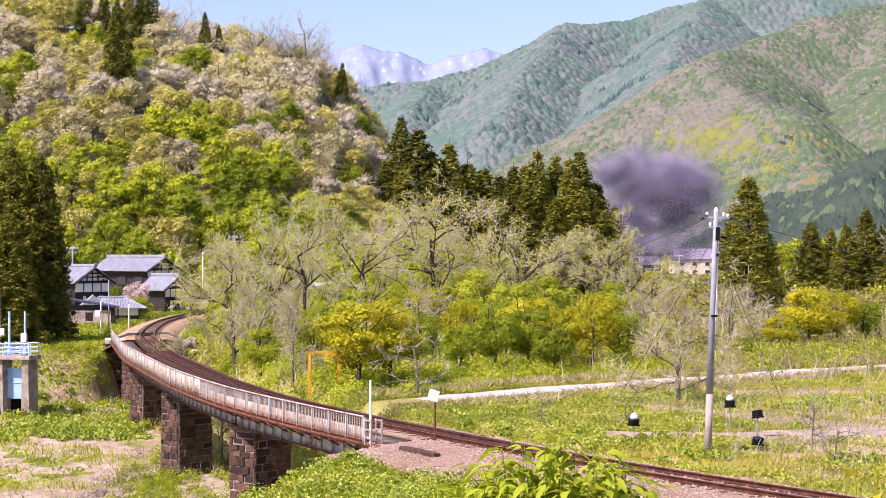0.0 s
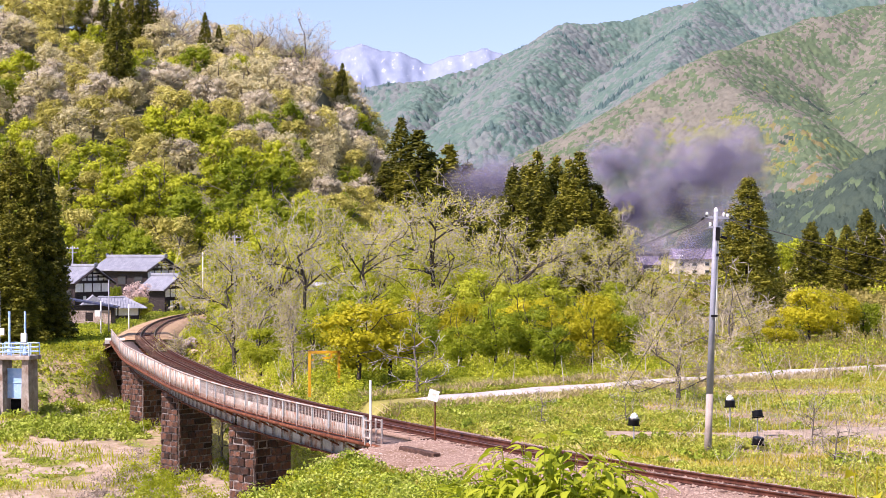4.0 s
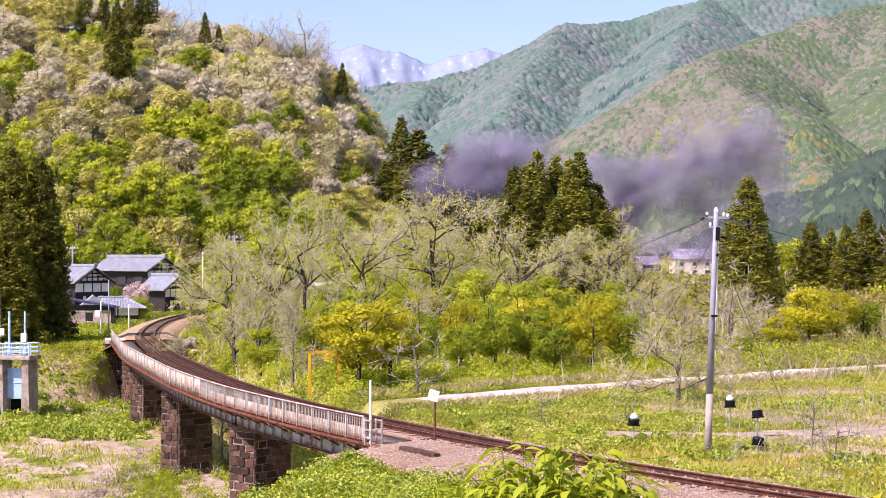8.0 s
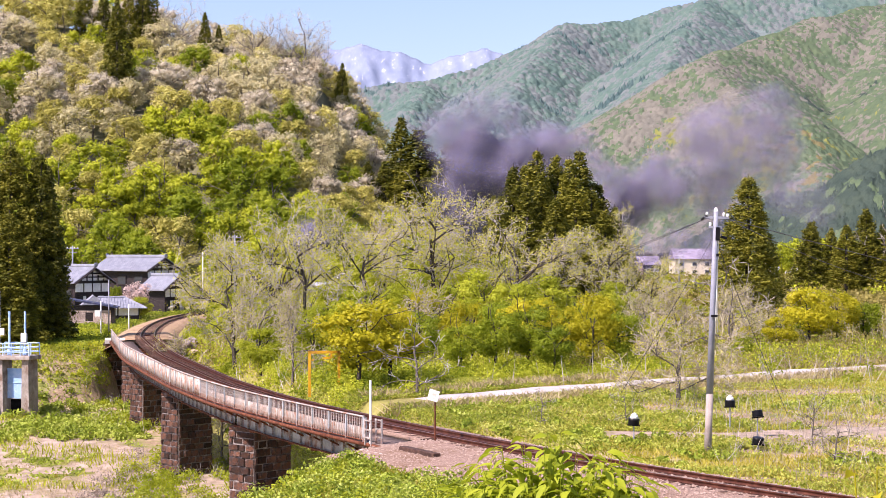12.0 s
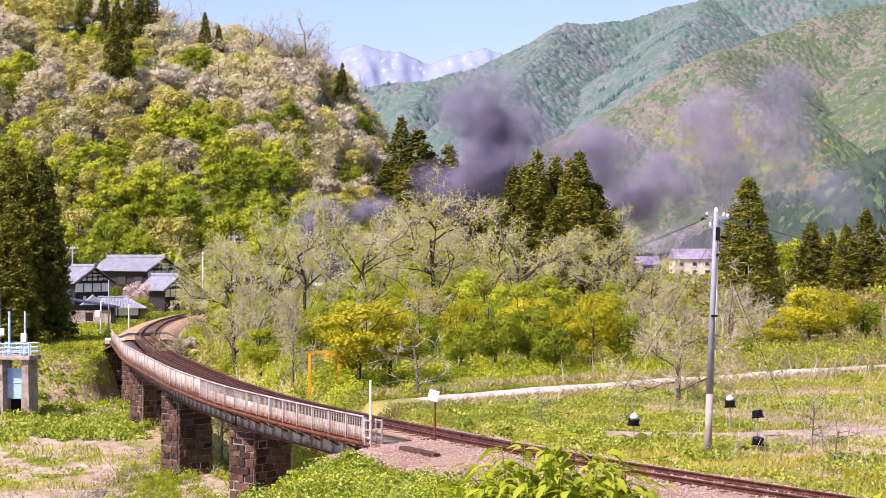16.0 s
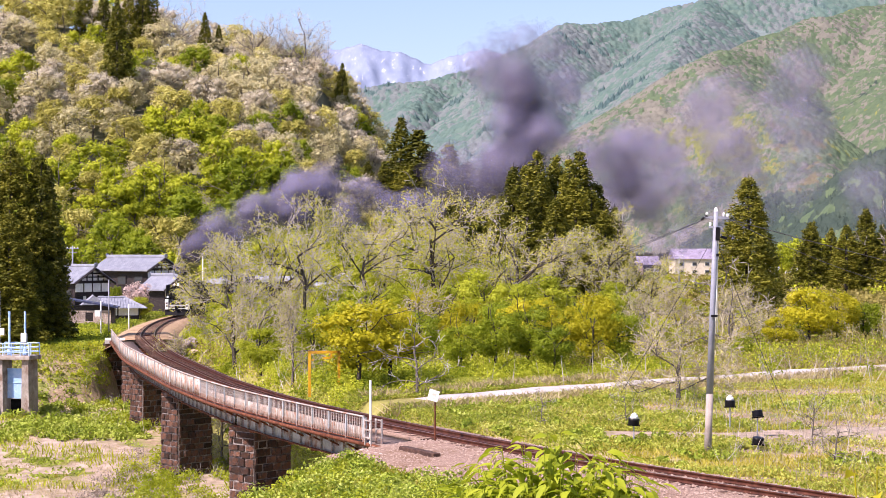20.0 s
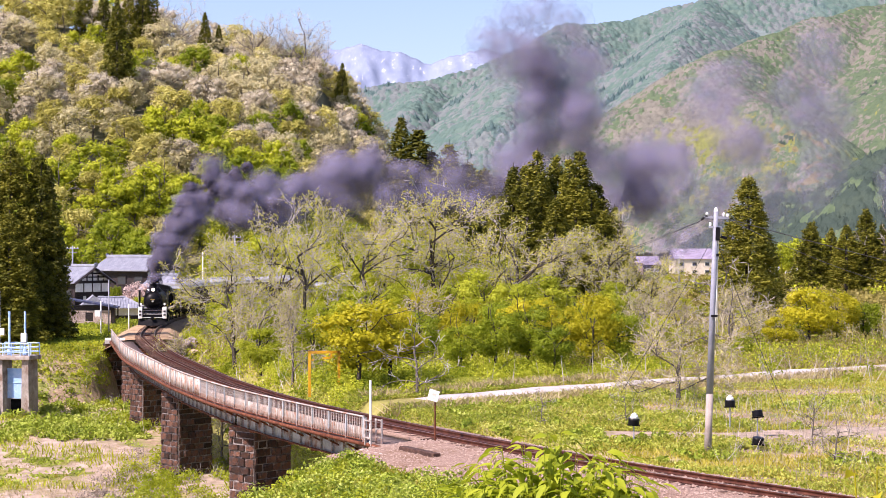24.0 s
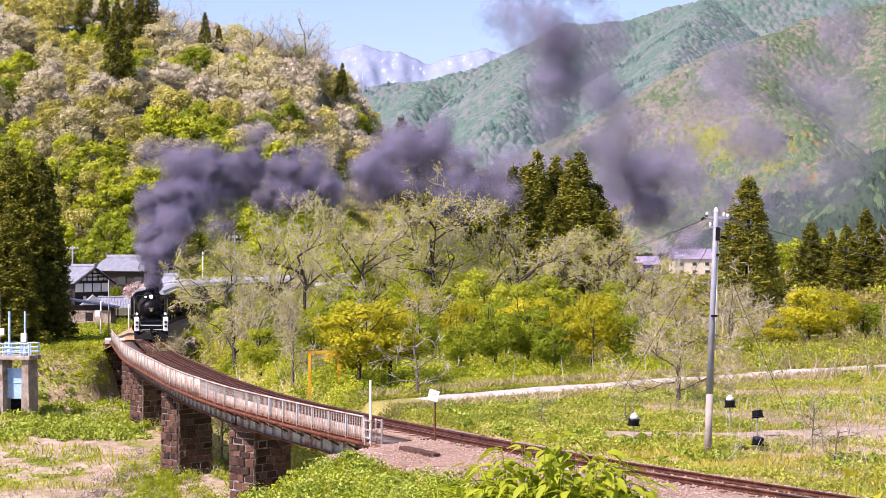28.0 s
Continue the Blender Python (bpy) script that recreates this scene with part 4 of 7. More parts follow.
def shed():
    x, y = -35.4, 171
    z = ground_z(x, y) - 0.1
    h = base("shed", pose(x, y, z, 0, 0, 8) @ Matrix.Diagonal((0.80, 0.8, 0.9, 1)), "weathered board shed with dark blue sloping roof", "shed")
    part("frame", boxes(((0, 0, 1.2), (5.6, 3.2, 2.4))), M_TIMBER, h)
    for i, zz in enumerate(np.arange(0.1, 1.95, 0.24)):
        if 0.6 < zz < 1.6:
            part("board", boxes(((-1.75, -1.63, zz), (2.0, 0.05, 0.22))), M_SHEDWOOD, h)
            part("board", boxes(((1.3, -1.63, zz), (2.2, 0.05, 0.22))), M_SHEDWOOD, h)
        else:
            part("board", boxes(((-0.2, -1.63, zz), (5.1, 0.05, 0.22))), M_SHEDWOOD, h)
    bm = bmesh.new()
    prism(bm, [(-3.3, 3.3), (-3.3, 3.12), (3.3, 2.12), (3.3, 2.30)], -2.1, 2.0)
    part("roof", bm, M_SLATE, h, "dark blue sheet roof")
    part("plinth", boxes(((-0.3, -2.0, -0.05), (6.4, 1.2, 0.35))), M_PALECON, h, "pale concrete plinth")


shed()


def sluice():
    x, y = -31.25, 124.0
    z = -5.2
    g = base("sluice_gate", pose(x, y, z, 0, 0, -14) @ Matrix.Diagonal((0.90, 0.9, 1.1, 1)), "concrete sluice with pale blue steel lift gate", "sluice gate")
    for sx in (-1.15, 1.15):
        bm = bmesh.new()
        prism(bm, [(sx - 0.36, -0.6), (sx + 0.36, -0.6), (sx + 0.28, 3.95), (sx - 0.28, 3.95)], -0.7, 0.9)
        part("pier_wall", bm, M_CONCRETE, g, "stained concrete wall")
    bm = bmesh.new()
    box(bm, (0.05, 0, 4.05), (3.3, 2.0, 0.28), bevel=0.03)
    part("platform", bm, M_CONCRETE, g)
    # a soot-black panel paints the shade inside the opening
    part("culvert_shade", boxes(((0, 0.75, 0.3), (1.7, 0.2, 1.8))), M_SOOT, g, "black panel standing for the shade in the culvert mouth")
    part("gate_leaf", boxes(((0, 0.1, 2.3), (1.6, 0.12, 2.0)), ((0, 0.02, 3.25), (1.6, 0.06, 0.1)), ((0, 0.02, 2.35), (1.6, 0.06, 0.06)), ((0.62, 0.05, 0.7), (0.16, 0.1, 1.6))), M_BLUE, g, "pale blue steel gate leaf")
    for sx in (-0.55, 0.85):
        part("screw_jack", rods(((sx, -0.1, 4.2), (sx, -0.1, 4.75), 0.2, 0.14), ((sx, -0.1, 4.7), (sx, -0.1, 7.1), 0.10, 0.09)), M_BLUE, g, "pale blue hoist column")
    bm = bmesh.new()
    box(bm, (0.85, -0.28, 5.35), (0.5, 0.24, 0.62), bevel=0.03)
    part("control_box", bm, M_WHITE, g, "off-white control box")
    r = base("handrail")
    r.parent = g
    for xx in np.linspace(-1.5, 1.62, 5):
        for yy in (-0.9, 0.9):
            part("post", rods(((xx, yy, 4.18), (xx, yy, 4.98), 0.045)), M_BLUE, r)
    for zz in (4.42, 4.70, 4.98):
        for yy in (-0.9, 0.9):
            part("bar", rods(((-1.5, yy, zz), (1.62, yy, zz), 0.04)), M_BLUE, r)
    bm = bmesh.new()
    prism(bm, [(-2.6, -0.6), (-1.0, -0.6), (-1.5, 1.6), (-2.6, 2.4)], -1.2, -0.7)
    prism(bm, [(1.5, -0.6), (2.4, -0.6), (1.9, 0.3), (1.5, 0.8)], -0.9, -0.5)
    part("wing_wall", bm, M_CONCRETE, g, "sloping concrete wing walls")
    p = base("service_pole", pose(-32.6, 124.5, -0.3), "slim white service pole with small box", "pole")
    part("shaft", rods(((0, 0, -3.6), (0, 0, 4.4), 0.07, 0.05)), M_WHITE, p)
    part("meter_box", boxes(((0.2, -0.1, 1.4), (0.3, 0.2, 0.5))), M_WHITE, p)


sluice()


def wire(bm, a, b, sag, r=0.012, k=10):
    a, b = Vector(a), Vector(b)
    pts = [a.lerp(b, t) - Vector((0, 0, sag * 4 * t * (1 - t))) for t in np.linspace(0, 1, k)]
    for p, q in zip(pts[:-1], pts[1:]):
        rod(bm, p, q, r, seg=4, caps=False)


def big_pole():
    x, y = 10.0, 64.0
    z = ground_z(x, y)
    p = base("utility_pole", pose(x, y, z, 0, 2.0, 0), "tall grey-painted utility pole with insulators and guy wires", "utility pole")
    part("shaft_base", rods(((0, 0, -0.3), (0, 0, 2.25), 0.14, 0.132, 14)), M_POLEBASE, p, "bare brownish lower shaft", True)
    part("shaft", rods(((0, 0, 2.25), (0, 0, 9.15), 0.132, 0.085, 14)), M_POLE, p, "", True)
    part("cap", rods(((0, 0, 9.15), (0, 0, 9.3), 0.09, 0.04, 10)), M_WHITE, p)
    part("crossarm", boxes(((0.02, 0, 8.92), (0.95, 0.09, 0.09)), ((0.0, 0, 8.55), (0.5, 0.08, 0.08))), M_POLE, p)
    for dx, dz in ((-0.34, 9.07), (0.30, 9.07), (0.44, 9.03), (-0.2, 8.68)):
        part("insulator", rods(((dx, 0, dz - 0.1), (dx, 0, dz - 0.02), 0.035, 0.055), ((dx, 0, dz - 0.02), (dx, 0, dz + 0.05), 0.055, 0.035)), M_WHITE, p, "white porcelain insulator")
    part("strain_clamp", rods(((-0.32, 0, 8.98), (-0.56, 0, 8.82), 0.06, 0.04)), M_BLACK, p, "black strain clamp")
    part("strain_clamp", rods(((0.2, 0, 8.2), (0.45, 0.0, 8.15), 0.05)), M_BLACK, p, "black strain clamp")
    part("bracket", boxes(((0.08, 0, 8.3), (0.16, 0.3, 0.5)), ((0.1, 0, 7.5), (0.1, 0.3, 0.1)), ((0.05, 0, 5.2), (0.24, 0.36, 0.08))), M_SOOT, p)
    bm = bmesh.new()
    for k in range(3):
        wire(bm, (0.1, 0.05 * k, 8.4), (0.45 + 0.25 * k, 2.5 + k, 4.4), 0.25 + 0.1 * k, 0.024)
    wire(bm, (0.12, 0, 8.4), (0.2, 0.4, 5.0), 0.1, 0.022)
    part("hanging_cable", bm, M_WHITE, p, "pale dangling cables")
    bm = bmesh.new()
    wire(bm, (-0.05, 0, 8.2), (-2.6, 7, 1.6), 0.1, 0.012)
    wire(bm, (0.1, 0, 7.9), (4.6, 8, 0.9), 0.05, 0.014)
    part("guy_wire", bm, M_WIRE, p)
    bm = bmesh.new()
    for k, (bx, by, bz, sg) in enumerate(((-7, 140, 3.5, 1.0), (-7.6, 140, 3.1, 1.2), (26, 46, 5.5, 0.9), (60, 95, 4.0, 0.8))):
        wire(bm, (-0.3 if k < 2 else 0.4, 0, 8.9), (bx, by, bz), sg, 0.013 if k != 3 else 0.016, 22)
    part("power_line", bm, M_WIRE, p)


big_pole()


def small_pole(x, y, h, r, mat, label, arm=False, box_z=None):
    p = base("utility_pole" if arm else "marker_post", pose(x, y, ground_z(x, y)), label, "utility pole" if arm else "post")
    part("shaft", rods(((0, 0, -0.3), (0, 0, h), r, r * 0.7, 10)), mat, p, "", True)
    if arm:
        part("crossarm", boxes(((0, 0, h - 0.35), (1.5, 0.09, 0.09)), ((0, 0, h - 0.8), (1.0, 0.08, 0.08))), mat, p)
        for dx in (-0.65, -0.2, 0.25, 0.65):
            part("insulator", rods(((dx, 0, h - 0.3), (dx, 0, h - 0.12), 0.05, 0.035)), M_WHITE, p)
    if box_z:
        part("sign_box", boxes(((-0.28, -0.06, box_z), (0.5, 0.22, 0.55))), M_WHITE, p, "white equipment box")
    return p


small_pole(-30.0, 152.0, 5.0, 0.07, M_POLE, "grey concrete line-side pole with white box")
small_pole(-30.6, 151.5, 3.1, 0.06, M_WHITE, "slim white marker post with box", box_z=2.0)
small_pole(-29.4, 158.5, 2.7, 0.06, M_WHITE, "slim white marker post")
small_pole(-24.6, 200, 9.6, 0.13, M_POLE, "concrete utility pole with crossarms among the trees", arm=True)
small_pole(-45.5, 208, 8.2, 0.13, M_POLE, "concrete utility pole behind the farmhouses", arm=True)
small_pole(-31.5, 222, 7.6, 0.09, M_WHITE, "slim pale pole behind the storehouse")
small_pole(46, 330, 7.0, 0.12, M_POLE, "utility pole in the fields", arm=True)
small_pole(61, 430, 8.0, 0.12, M_POLE, "utility pole by the village", arm=True)
small_pole(72, 420, 7.5, 0.12, M_POLE, "utility pole by the village", arm=True)


def bridge_end_post():
    (x, y, _), h = on_line(S_NEAR + 0.9, RAIL_OFF + 0.05)
    p = base("marker_post", pose(x, y, -0.38), "tall slim white post at the bridge end", "post")
    part("shaft", rods(((0, 0, 0), (0, 0, 2.48), 0.042, 0.042, 8)), M_WHITE, p)
    e = base("end_cage", pose(x, y, -0.38, 0, 0, math.degrees(h)), "pale steel end frame closing the walkway", "railing")
    for a, b in (((-0.25, 0.1), (0.25, 0.1)), ((-0.25, -0.35), (0.25, -0.35))):
        for q in (a, b):
            part("post", boxes(((q[0], q[1], 0.5), (0.06, 0.06, 1.0))), M_PAINT, e)
    part("bar", boxes(*[((0, yy, zz), (0.5, 0.05, 0.05)) for yy in (0.1, -0.35) for zz in (0.3, 0.6, 0.95)]), M_PAINT, e)


bridge_end_post()


def sign_post():
    x, y = -0.3, 64.2
    p = base("sign_post", pose(x, y, -0.62), "thin brown post carrying a tilted white board", "sign")
    part("post", rods(((0, 0, -0.2), (0, 0, 2.05), 0.035, 0.03, 8)), M_RUST, p)
    b = part("board", boxes(((0, 0, 0), (0.40, 0.03, 0.42))), M_WHITE, p, "white sign board with yellowish faded print")
    b.matrix_basis = pose(-0.06, -0.05, 2.16, -12, 18, 12)
    bars = part("faded_print", boxes(((0.02, -0.019, 0.03), (0.16, 0.006, 0.10)), ((0.0, -0.019, -0.1), (0.22, 0.006, 0.03))), M_CREAM, b, "faded yellowish print")


sign_post()


def yellow_frame():
    x, y = -6.45, 92.0
    z = ground_z(x, y)
    g = base("barrier_frame", pose(x, y, z, 0, 0, 8), "orange-yellow painted steel portal frame", "frame")
    for sx in (-0.8, 0.8):
        part("post", boxes(((sx, 0, 1.0), (0.14, 0.14, 2.5))), M_YELLOW, g)
    part("beam", boxes(((0, 0, 2.17), (1.75, 0.14, 0.14))), M_YELLOW, g)
    part("gusset", boxes(((0.15, 0, 1.85), (0.4, 0.1, 0.12)), ((0.38, 0, 2.0), (0.1, 0.1, 0.3)), ((-0.7, 0, 1.75), (0.3, 0.08, 0.06))), M_YELLOW, g)


yellow_frame()


def floodlight(x, y, h, tilt, white):
    z = ground_z(x, y)
    f = base("floodlight", pose(x, y, z), "black drum floodlight on a thin stake" + (" with a white cap" if white else ""), "floodlight", "floodlights")
    part("stake", rods(((0, 0, -0.1), (0, 0, h), 0.025)), M_POLE, f)
    d = part("drum", rods(((0, 0, -0.13), (0, 0, 0.10), 0.22, 0.22, 16), ((0, 0, 0.10), (0, 0, 0.14), 0.23, 0.2, 16)), M_BLACK, f, "black drum housing", False)
    d.matrix_basis = pose(0, 0, h + 0.1, tilt, 0.6 * tilt, 0)
    if white:
        bm = rods(((0, 0, 0.13), (0, 0, 0.28), 0.18, 0.13, 14), ((0, 0, 0.28), (0, 0, 0.36), 0.13, 0.03, 14))
        part("cap", bm, M_WHITE, d, "white domed cap", True)
    part("yoke", rods(((-0.25, 0, -0.15), (0.25, 0, -0.15), 0.03)), M_SOOT, d)


floodlight(7.55, 67.0, 0.78, 8, True)
floodlight(12.2, 72.0, 1.08, 0, True)
floodlight(12.9, 69.5, 0.85, -10, False)
floodlight(12.0, 64.5, 0.30, 6, False)


def village_house(x, y, w, d, hgt, roof_h, wall, roof, label, turn=0, cols=3):
    z = ground_z(x, y) - 0.2
    h = base("house", pose(x, y, z, 0, 0, turn), label, "house", "village houses")
    part("wall", boxes(((0, 0, hgt / 2), (w, d, hgt))), wall, h)
    bm = bmesh.new()
    r = [(-d / 2 - 0.5, hgt - 0.1), (d / 2 + 0.5, hgt - 0.1), (0, hgt + roof_h)]
    prism(bm, r, -w / 2 - 0.4, w / 2 + 0.4)
    bmesh.ops.rotate(bm, cent=(0, 0, 0), matrix=Matrix.Rotation(radians(90), 3, "Z"), verts=bm.verts)
    part("roof", bm, roof, h)
    for i in range(cols):
        for zz in ((hgt * 0.3, hgt * 0.72) if hgt > 4 else (hgt * 0.5,)):
            xx = -w / 2 + w * (i + 0.5) / cols
            o = part("window", boxes(((xx, -d / 2 - 0.03, zz), (1.5, 0.08, 1.2))), M_WHITE, h)
            part("pane", boxes(((xx, -d / 2 - 0.08, zz), (1.3, 0.04, 1.0))), M_GLASS, o)


village_house(74.0, 505, 11.5, 8, 5.6, 3.0, M_CREAMWALL, M_MAUVE, "two-storey cream house with mauve metal roof", 6)
village_house(57.5, 520, 7.0, 7, 4.2, 1.6, M_PINK, M_MAUVE, "faded reddish low building by the fields", 0, 2)
village_house(64.5, 540, 8.0, 7, 3.6, 2.6, M_TIMBER, M_MAUVE, "dark timber house with mauve roof", 10)
village_house(52.0, 560, 9.0, 7, 4.0, 2.4, M_CREAMWALL, M_MAUVE, "pale village house with mauve roof", -8)
village_house(112, 560, 9.0, 7, 3.6, 2.2, M_PLASTER, M_TILE, "white village house with grey roof", 4)
village_house(122, 575, 7.0, 7, 3.2, 2.2, M_TIMBER, M_TILE, "dark village house with grey roof", -6)
village_house(-13.5, 226, 7.5, 4.5, 2.4, 1.2, M_PLASTER, M_ROOFGREY, "low white-walled shed beyond the track", 20, 2)


# ---- trees and plants ----
def crown_arrays(rng, r, h0, h1, lobes, count, leaf, shape="round"):
    """Leaves of a broad crown from h0 to h1, r metres in radius."""
    mid, half = (h0 + h1) / 2, (h1 - h0) / 2
    d = rng.normal(size=(lobes, 3))
    d /= np.linalg.norm(d, axis=1, keepdims=True)
    rad = rng.uniform(0.35, 0.75, (lobes, 1)) ** 0.6
    c = d * rad * np.array([r * 0.82, r * 0.82, half * 0.82]) + np.array([0, 0, mid])
    lr = rng.uniform(0.22, 0.42, lobes) * r * (24 / max(lobes, 24)) ** 0.4
    p, n = lobes_points(c, lr, count, rng, 0.3, 0.75)
    p = p + rng.normal(0, 0.8 * leaf, p.shape)
    v, f = facets(p, n, leaf, rng, 0.7, 1.0)
    cv, cf = cores(c, lr * (0.42 if leaf < 0.15 else 0.55), rng)
    return np.concatenate([v, cv]), np.concatenate([f, cf + len(v)])


def cores(c, r, rng):
    """The shaded inside of each lobe: a knobbly eight-sided lump, its faces given as quads."""
    k = len(c)
    o = np.array([(1, 0, 0), (0, 1, 0), (-1, 0, 0), (0, -1, 0), (0, 0, 0.8), (0, 0, -0.8), (0.62, 0.62, 0.4), (-0.62, 0.62, 0.4), (-0.62, -0.62, 0.4), (0.62, -0.62, 0.4)])
    v = c[:, None] + o[None] * r[:, None, None] * rng.uniform(0.8, 1.15, (k, len(o), 1))
    q = np.array([(4, 9, 0, 6), (4, 6, 1, 7), (4, 7, 2, 8), (4, 8, 3, 9), (5, 1, 6, 0), (5, 2, 7, 1), (5, 3, 8, 2), (5, 0, 9, 3)])
    return v.reshape(-1, 3), (q[None] + len(o) * np.arange(k)[:, None, None]).reshape(-1, 4)


def limbs(rng, h, r0, spread, levels=2, first=0.35, count=5):
    """A trunk with forking limbs as tubes; also the twig tips."""
    tubes, tips = [], []
    bend = rng.normal(0, 0.035 * h, (5, 2)).cumsum(0) * np.linspace(0, 1, 5)[:, None]
    trunk = np.c_[bend, np.linspace(-0.3, h * 0.72, 5)]
    tubes.append((trunk, np.linspace(r0, r0 * 0.45, 5)))

    def grow(p, d, length, rad, level):
        k = 4 if level else 3
        pts = [p]
        for i in range(k - 1):
            d = d + rng.normal(0, 0.22, 3)
            d = d / np.linalg.norm(d)
            pts.append(pts[-1] + d * length / (k - 1))
        tubes.append((np.array(pts), np.linspace(rad, rad * 0.35, k)))
        if level == 0:
            tips.append(pts[-1])
            tips.append(pts[-2])
            return
        for i in range(3 + (level > 1)):
            t = rng.uniform(0.35, 1.0)
            q = np.array(pts)[min(int(t * k), k - 1)]
            e = d + rng.normal(0, 0.6, 3)
            e[2] += 0.12
            grow(q, e / np.linalg.norm(e), length * rng.uniform(0.45, 0.7), rad * 0.5, level - 1)

    for i in range(count):
        t = rng.uniform(first, 1.0) * 4
        j = min(int(t), 3)
        p = trunk[j] + (trunk[j + 1] - trunk[j]) * (t - j)
        a = 2 * np.pi * (i + rng.uniform(0, 0.6)) / count
        d = np.array([np.cos(a) * spread, np.sin(a) * spread, rng.uniform(0.45, 1.0)])
        grow(p, d / np.linalg.norm(d), h * rng.uniform(0.32, 0.5), r0 * 0.42, levels)
    return tubes, np.array(tips)


KINDS = {}


def leafy_kind(key, mat, n, h, r, lobes, count, leaf, low=0.28, bark=None, seed=0):
    """Variants of a leafy tree of nominal height h and crown radius r."""
    out = []
    for k in range(n):
        rng = np.random.default_rng(1000 + seed * 50 + k)
        tubes, _ = limbs(rng, h * 0.85, h * 0.018 + 0.03, 0.5, 1, 0.3, 4)
        tm = mesh_of("trunk", *tube_mesh(tubes, 4), bark or M_BARK)
        cm = mesh_of("crown", *crown_arrays(rng, r, h * low, h, lobes, count, leaf), mat)
        out.append((tm, cm))
    KINDS[key] = (h, out)


leafy_kind("bud", M_BUD, 5, 10, 4.1, 40, 2300, 0.145, 0.12, seed=1)
leafy_kind("bud_grey", M_BUD_GREY, 4, 10, 4.0, 34, 2000, 0.150, 0.12, seed=9)
leafy_kind("olive", M_OLIVE, 4, 10, 3.9, 38, 2200, 0.148, 0.12, seed=2)
leafy_kind("lime", M_LIME, 4, 9, 3.8, 36, 2100, 0.155, 0.08, seed=3)
leafy_kind("green", M_GREEN, 3, 9, 3.6, 34, 1900, 0.155, 0.08, seed=4)
leafy_kind("amber_near", M_AMBER, 2, 5, 2.3, 34, 5200, 0.070, 0.05, M_DARKBARK, seed=5)
leafy_kind("green_near", M_GREEN, 2, 5, 2.2, 34, 4800, 0.070, 0.05, M_DARKBARK, seed=6)
leafy_kind("lime_near", M_LIME_NEAR, 3, 5, 2.2, 34, 4800, 0.070, 0.05, M_DARKBARK, seed=7)
leafy_kind("blossom", M_BLOSSOM, 1, 4, 1.7, 16, 1400, 0.08, 0.3, seed=8)


def plant(key, x, y, h, label, category="tree", group="", turn=None, wide=1.0, z=None, name="tree"):
    h0, variants = KINDS[key]
    tm, cm = random.choice(variants)
    s = h / h0
    t = base(name, None, label, category, group)
    t.matrix_basis = pose(x, y, ground_z(x, y) if z is None else z, 0, 0, random.uniform(0, 360) if turn is None else turn) @ Matrix.Diagonal((s * wide, s * wide, s, 1))
    put("trunk", tm, t)
    put("crown", cm, t)
    return t


def conifer_kind(key, mat, n, h, r, count, leaf, seed, slim=1.0, taper=0.72, core=0.66, clumps=430):
    """Cedars: a dense spire of rounded clumps, lit on top, with dark gaps between them."""
    out = []
    for k in range(n):
        rng = np.random.default_rng(5000 + seed * 50 + k)
        t = rng.uniform(0.03, 0.985, clumps) ** 0.9
        a = rng.uniform(0, 2 * np.pi, clumps)
        rr = r * ((1 - t) ** taper) * slim * rng.uniform(0.45, 0.98, clumps) * (1 + 0.16 * np.sin(3 * a + seed + k))
        c = np.stack([np.cos(a) * rr, np.sin(a) * rr, t * h * 0.97], 1)
        lr = r * (0.075 + 0.12 * (1 - t)) * rng.uniform(0.7, 1.3, clumps)
        p, d = lobes_points(c, lr, count, rng, 0.1, 1.5)
        v, f = facets(p, d, leaf, rng, 0.6, 0.75)
        cv, cf = cores(c, lr * core, rng)
        cm = mesh_of("crown", np.concatenate([v, cv]), np.concatenate([f, cf + len(v)]), mat)
        tm = mesh_of("trunk", *tube_mesh([(np.array([(0, 0, -0.3), (0, 0, h * 0.5), (0, 0, h)]), [h * 0.016, h * 0.011, 0.02])], 6), M_DARKBARK)
        out.append((tm, cm))
    KINDS[key] = (h, out)


conifer_kind("cedar", M_CEDAR, 4, 18, 3.3, 9000, 0.14, 1, 1.0, 0.72, 0.6)
conifer_kind("cedar_near", M_CEDAR, 3, 17, 3.2, 26000, 0.095, 3, 1.0, 0.58, 0.62, 620)
conifer_kind("cedar_far", M_CEDAR, 3, 18, 3.3, 6500, 0.155, 2)

CEDAR = "tall dark green cedar with drooping sprays"
for x, y, h, w in ((-36.0, 141, 16.9, 1.2), (-33.7, 142, 16.2, 1.1), (-39, 139, 15.0, 1.3), (-33.9, 143, 10.0, 1.15), (-35.2, 137.5, 11.0, 1.5)):
    plant("cedar_near", x, y, h, CEDAR + " beside the sluice", "conifer", "cedars", wide=w)
for x, y, h, w in ((9.9, 238, 20.2, 1.35), (13.4, 240, 22.4, 1.4), (16.2, 243, 21.8, 1.35), (19.4, 240, 22.2, 1.5), (22.0, 241, 17.5, 1.7), (24.2, 239, 14.2, 1.6), (7.2, 240, 16.0, 1.1), (11.8, 244, 20.5, 1.4), (17.8, 238, 21.0, 1.4),
                   (11.5, 230, 17.0, 1.6), (18.0, 230, 18.0, 1.7), (21.8, 228, 13.5, 1.8), (15, 226, 15.0, 1.7), (24.0, 226, 10.5, 1.7), (13.5, 234, 19, 1.5), (20.5, 234, 16.5, 1.7)):
    plant("cedar", x, y, h, CEDAR + " in a close grove", "conifer", "cedar grove", wide=w)
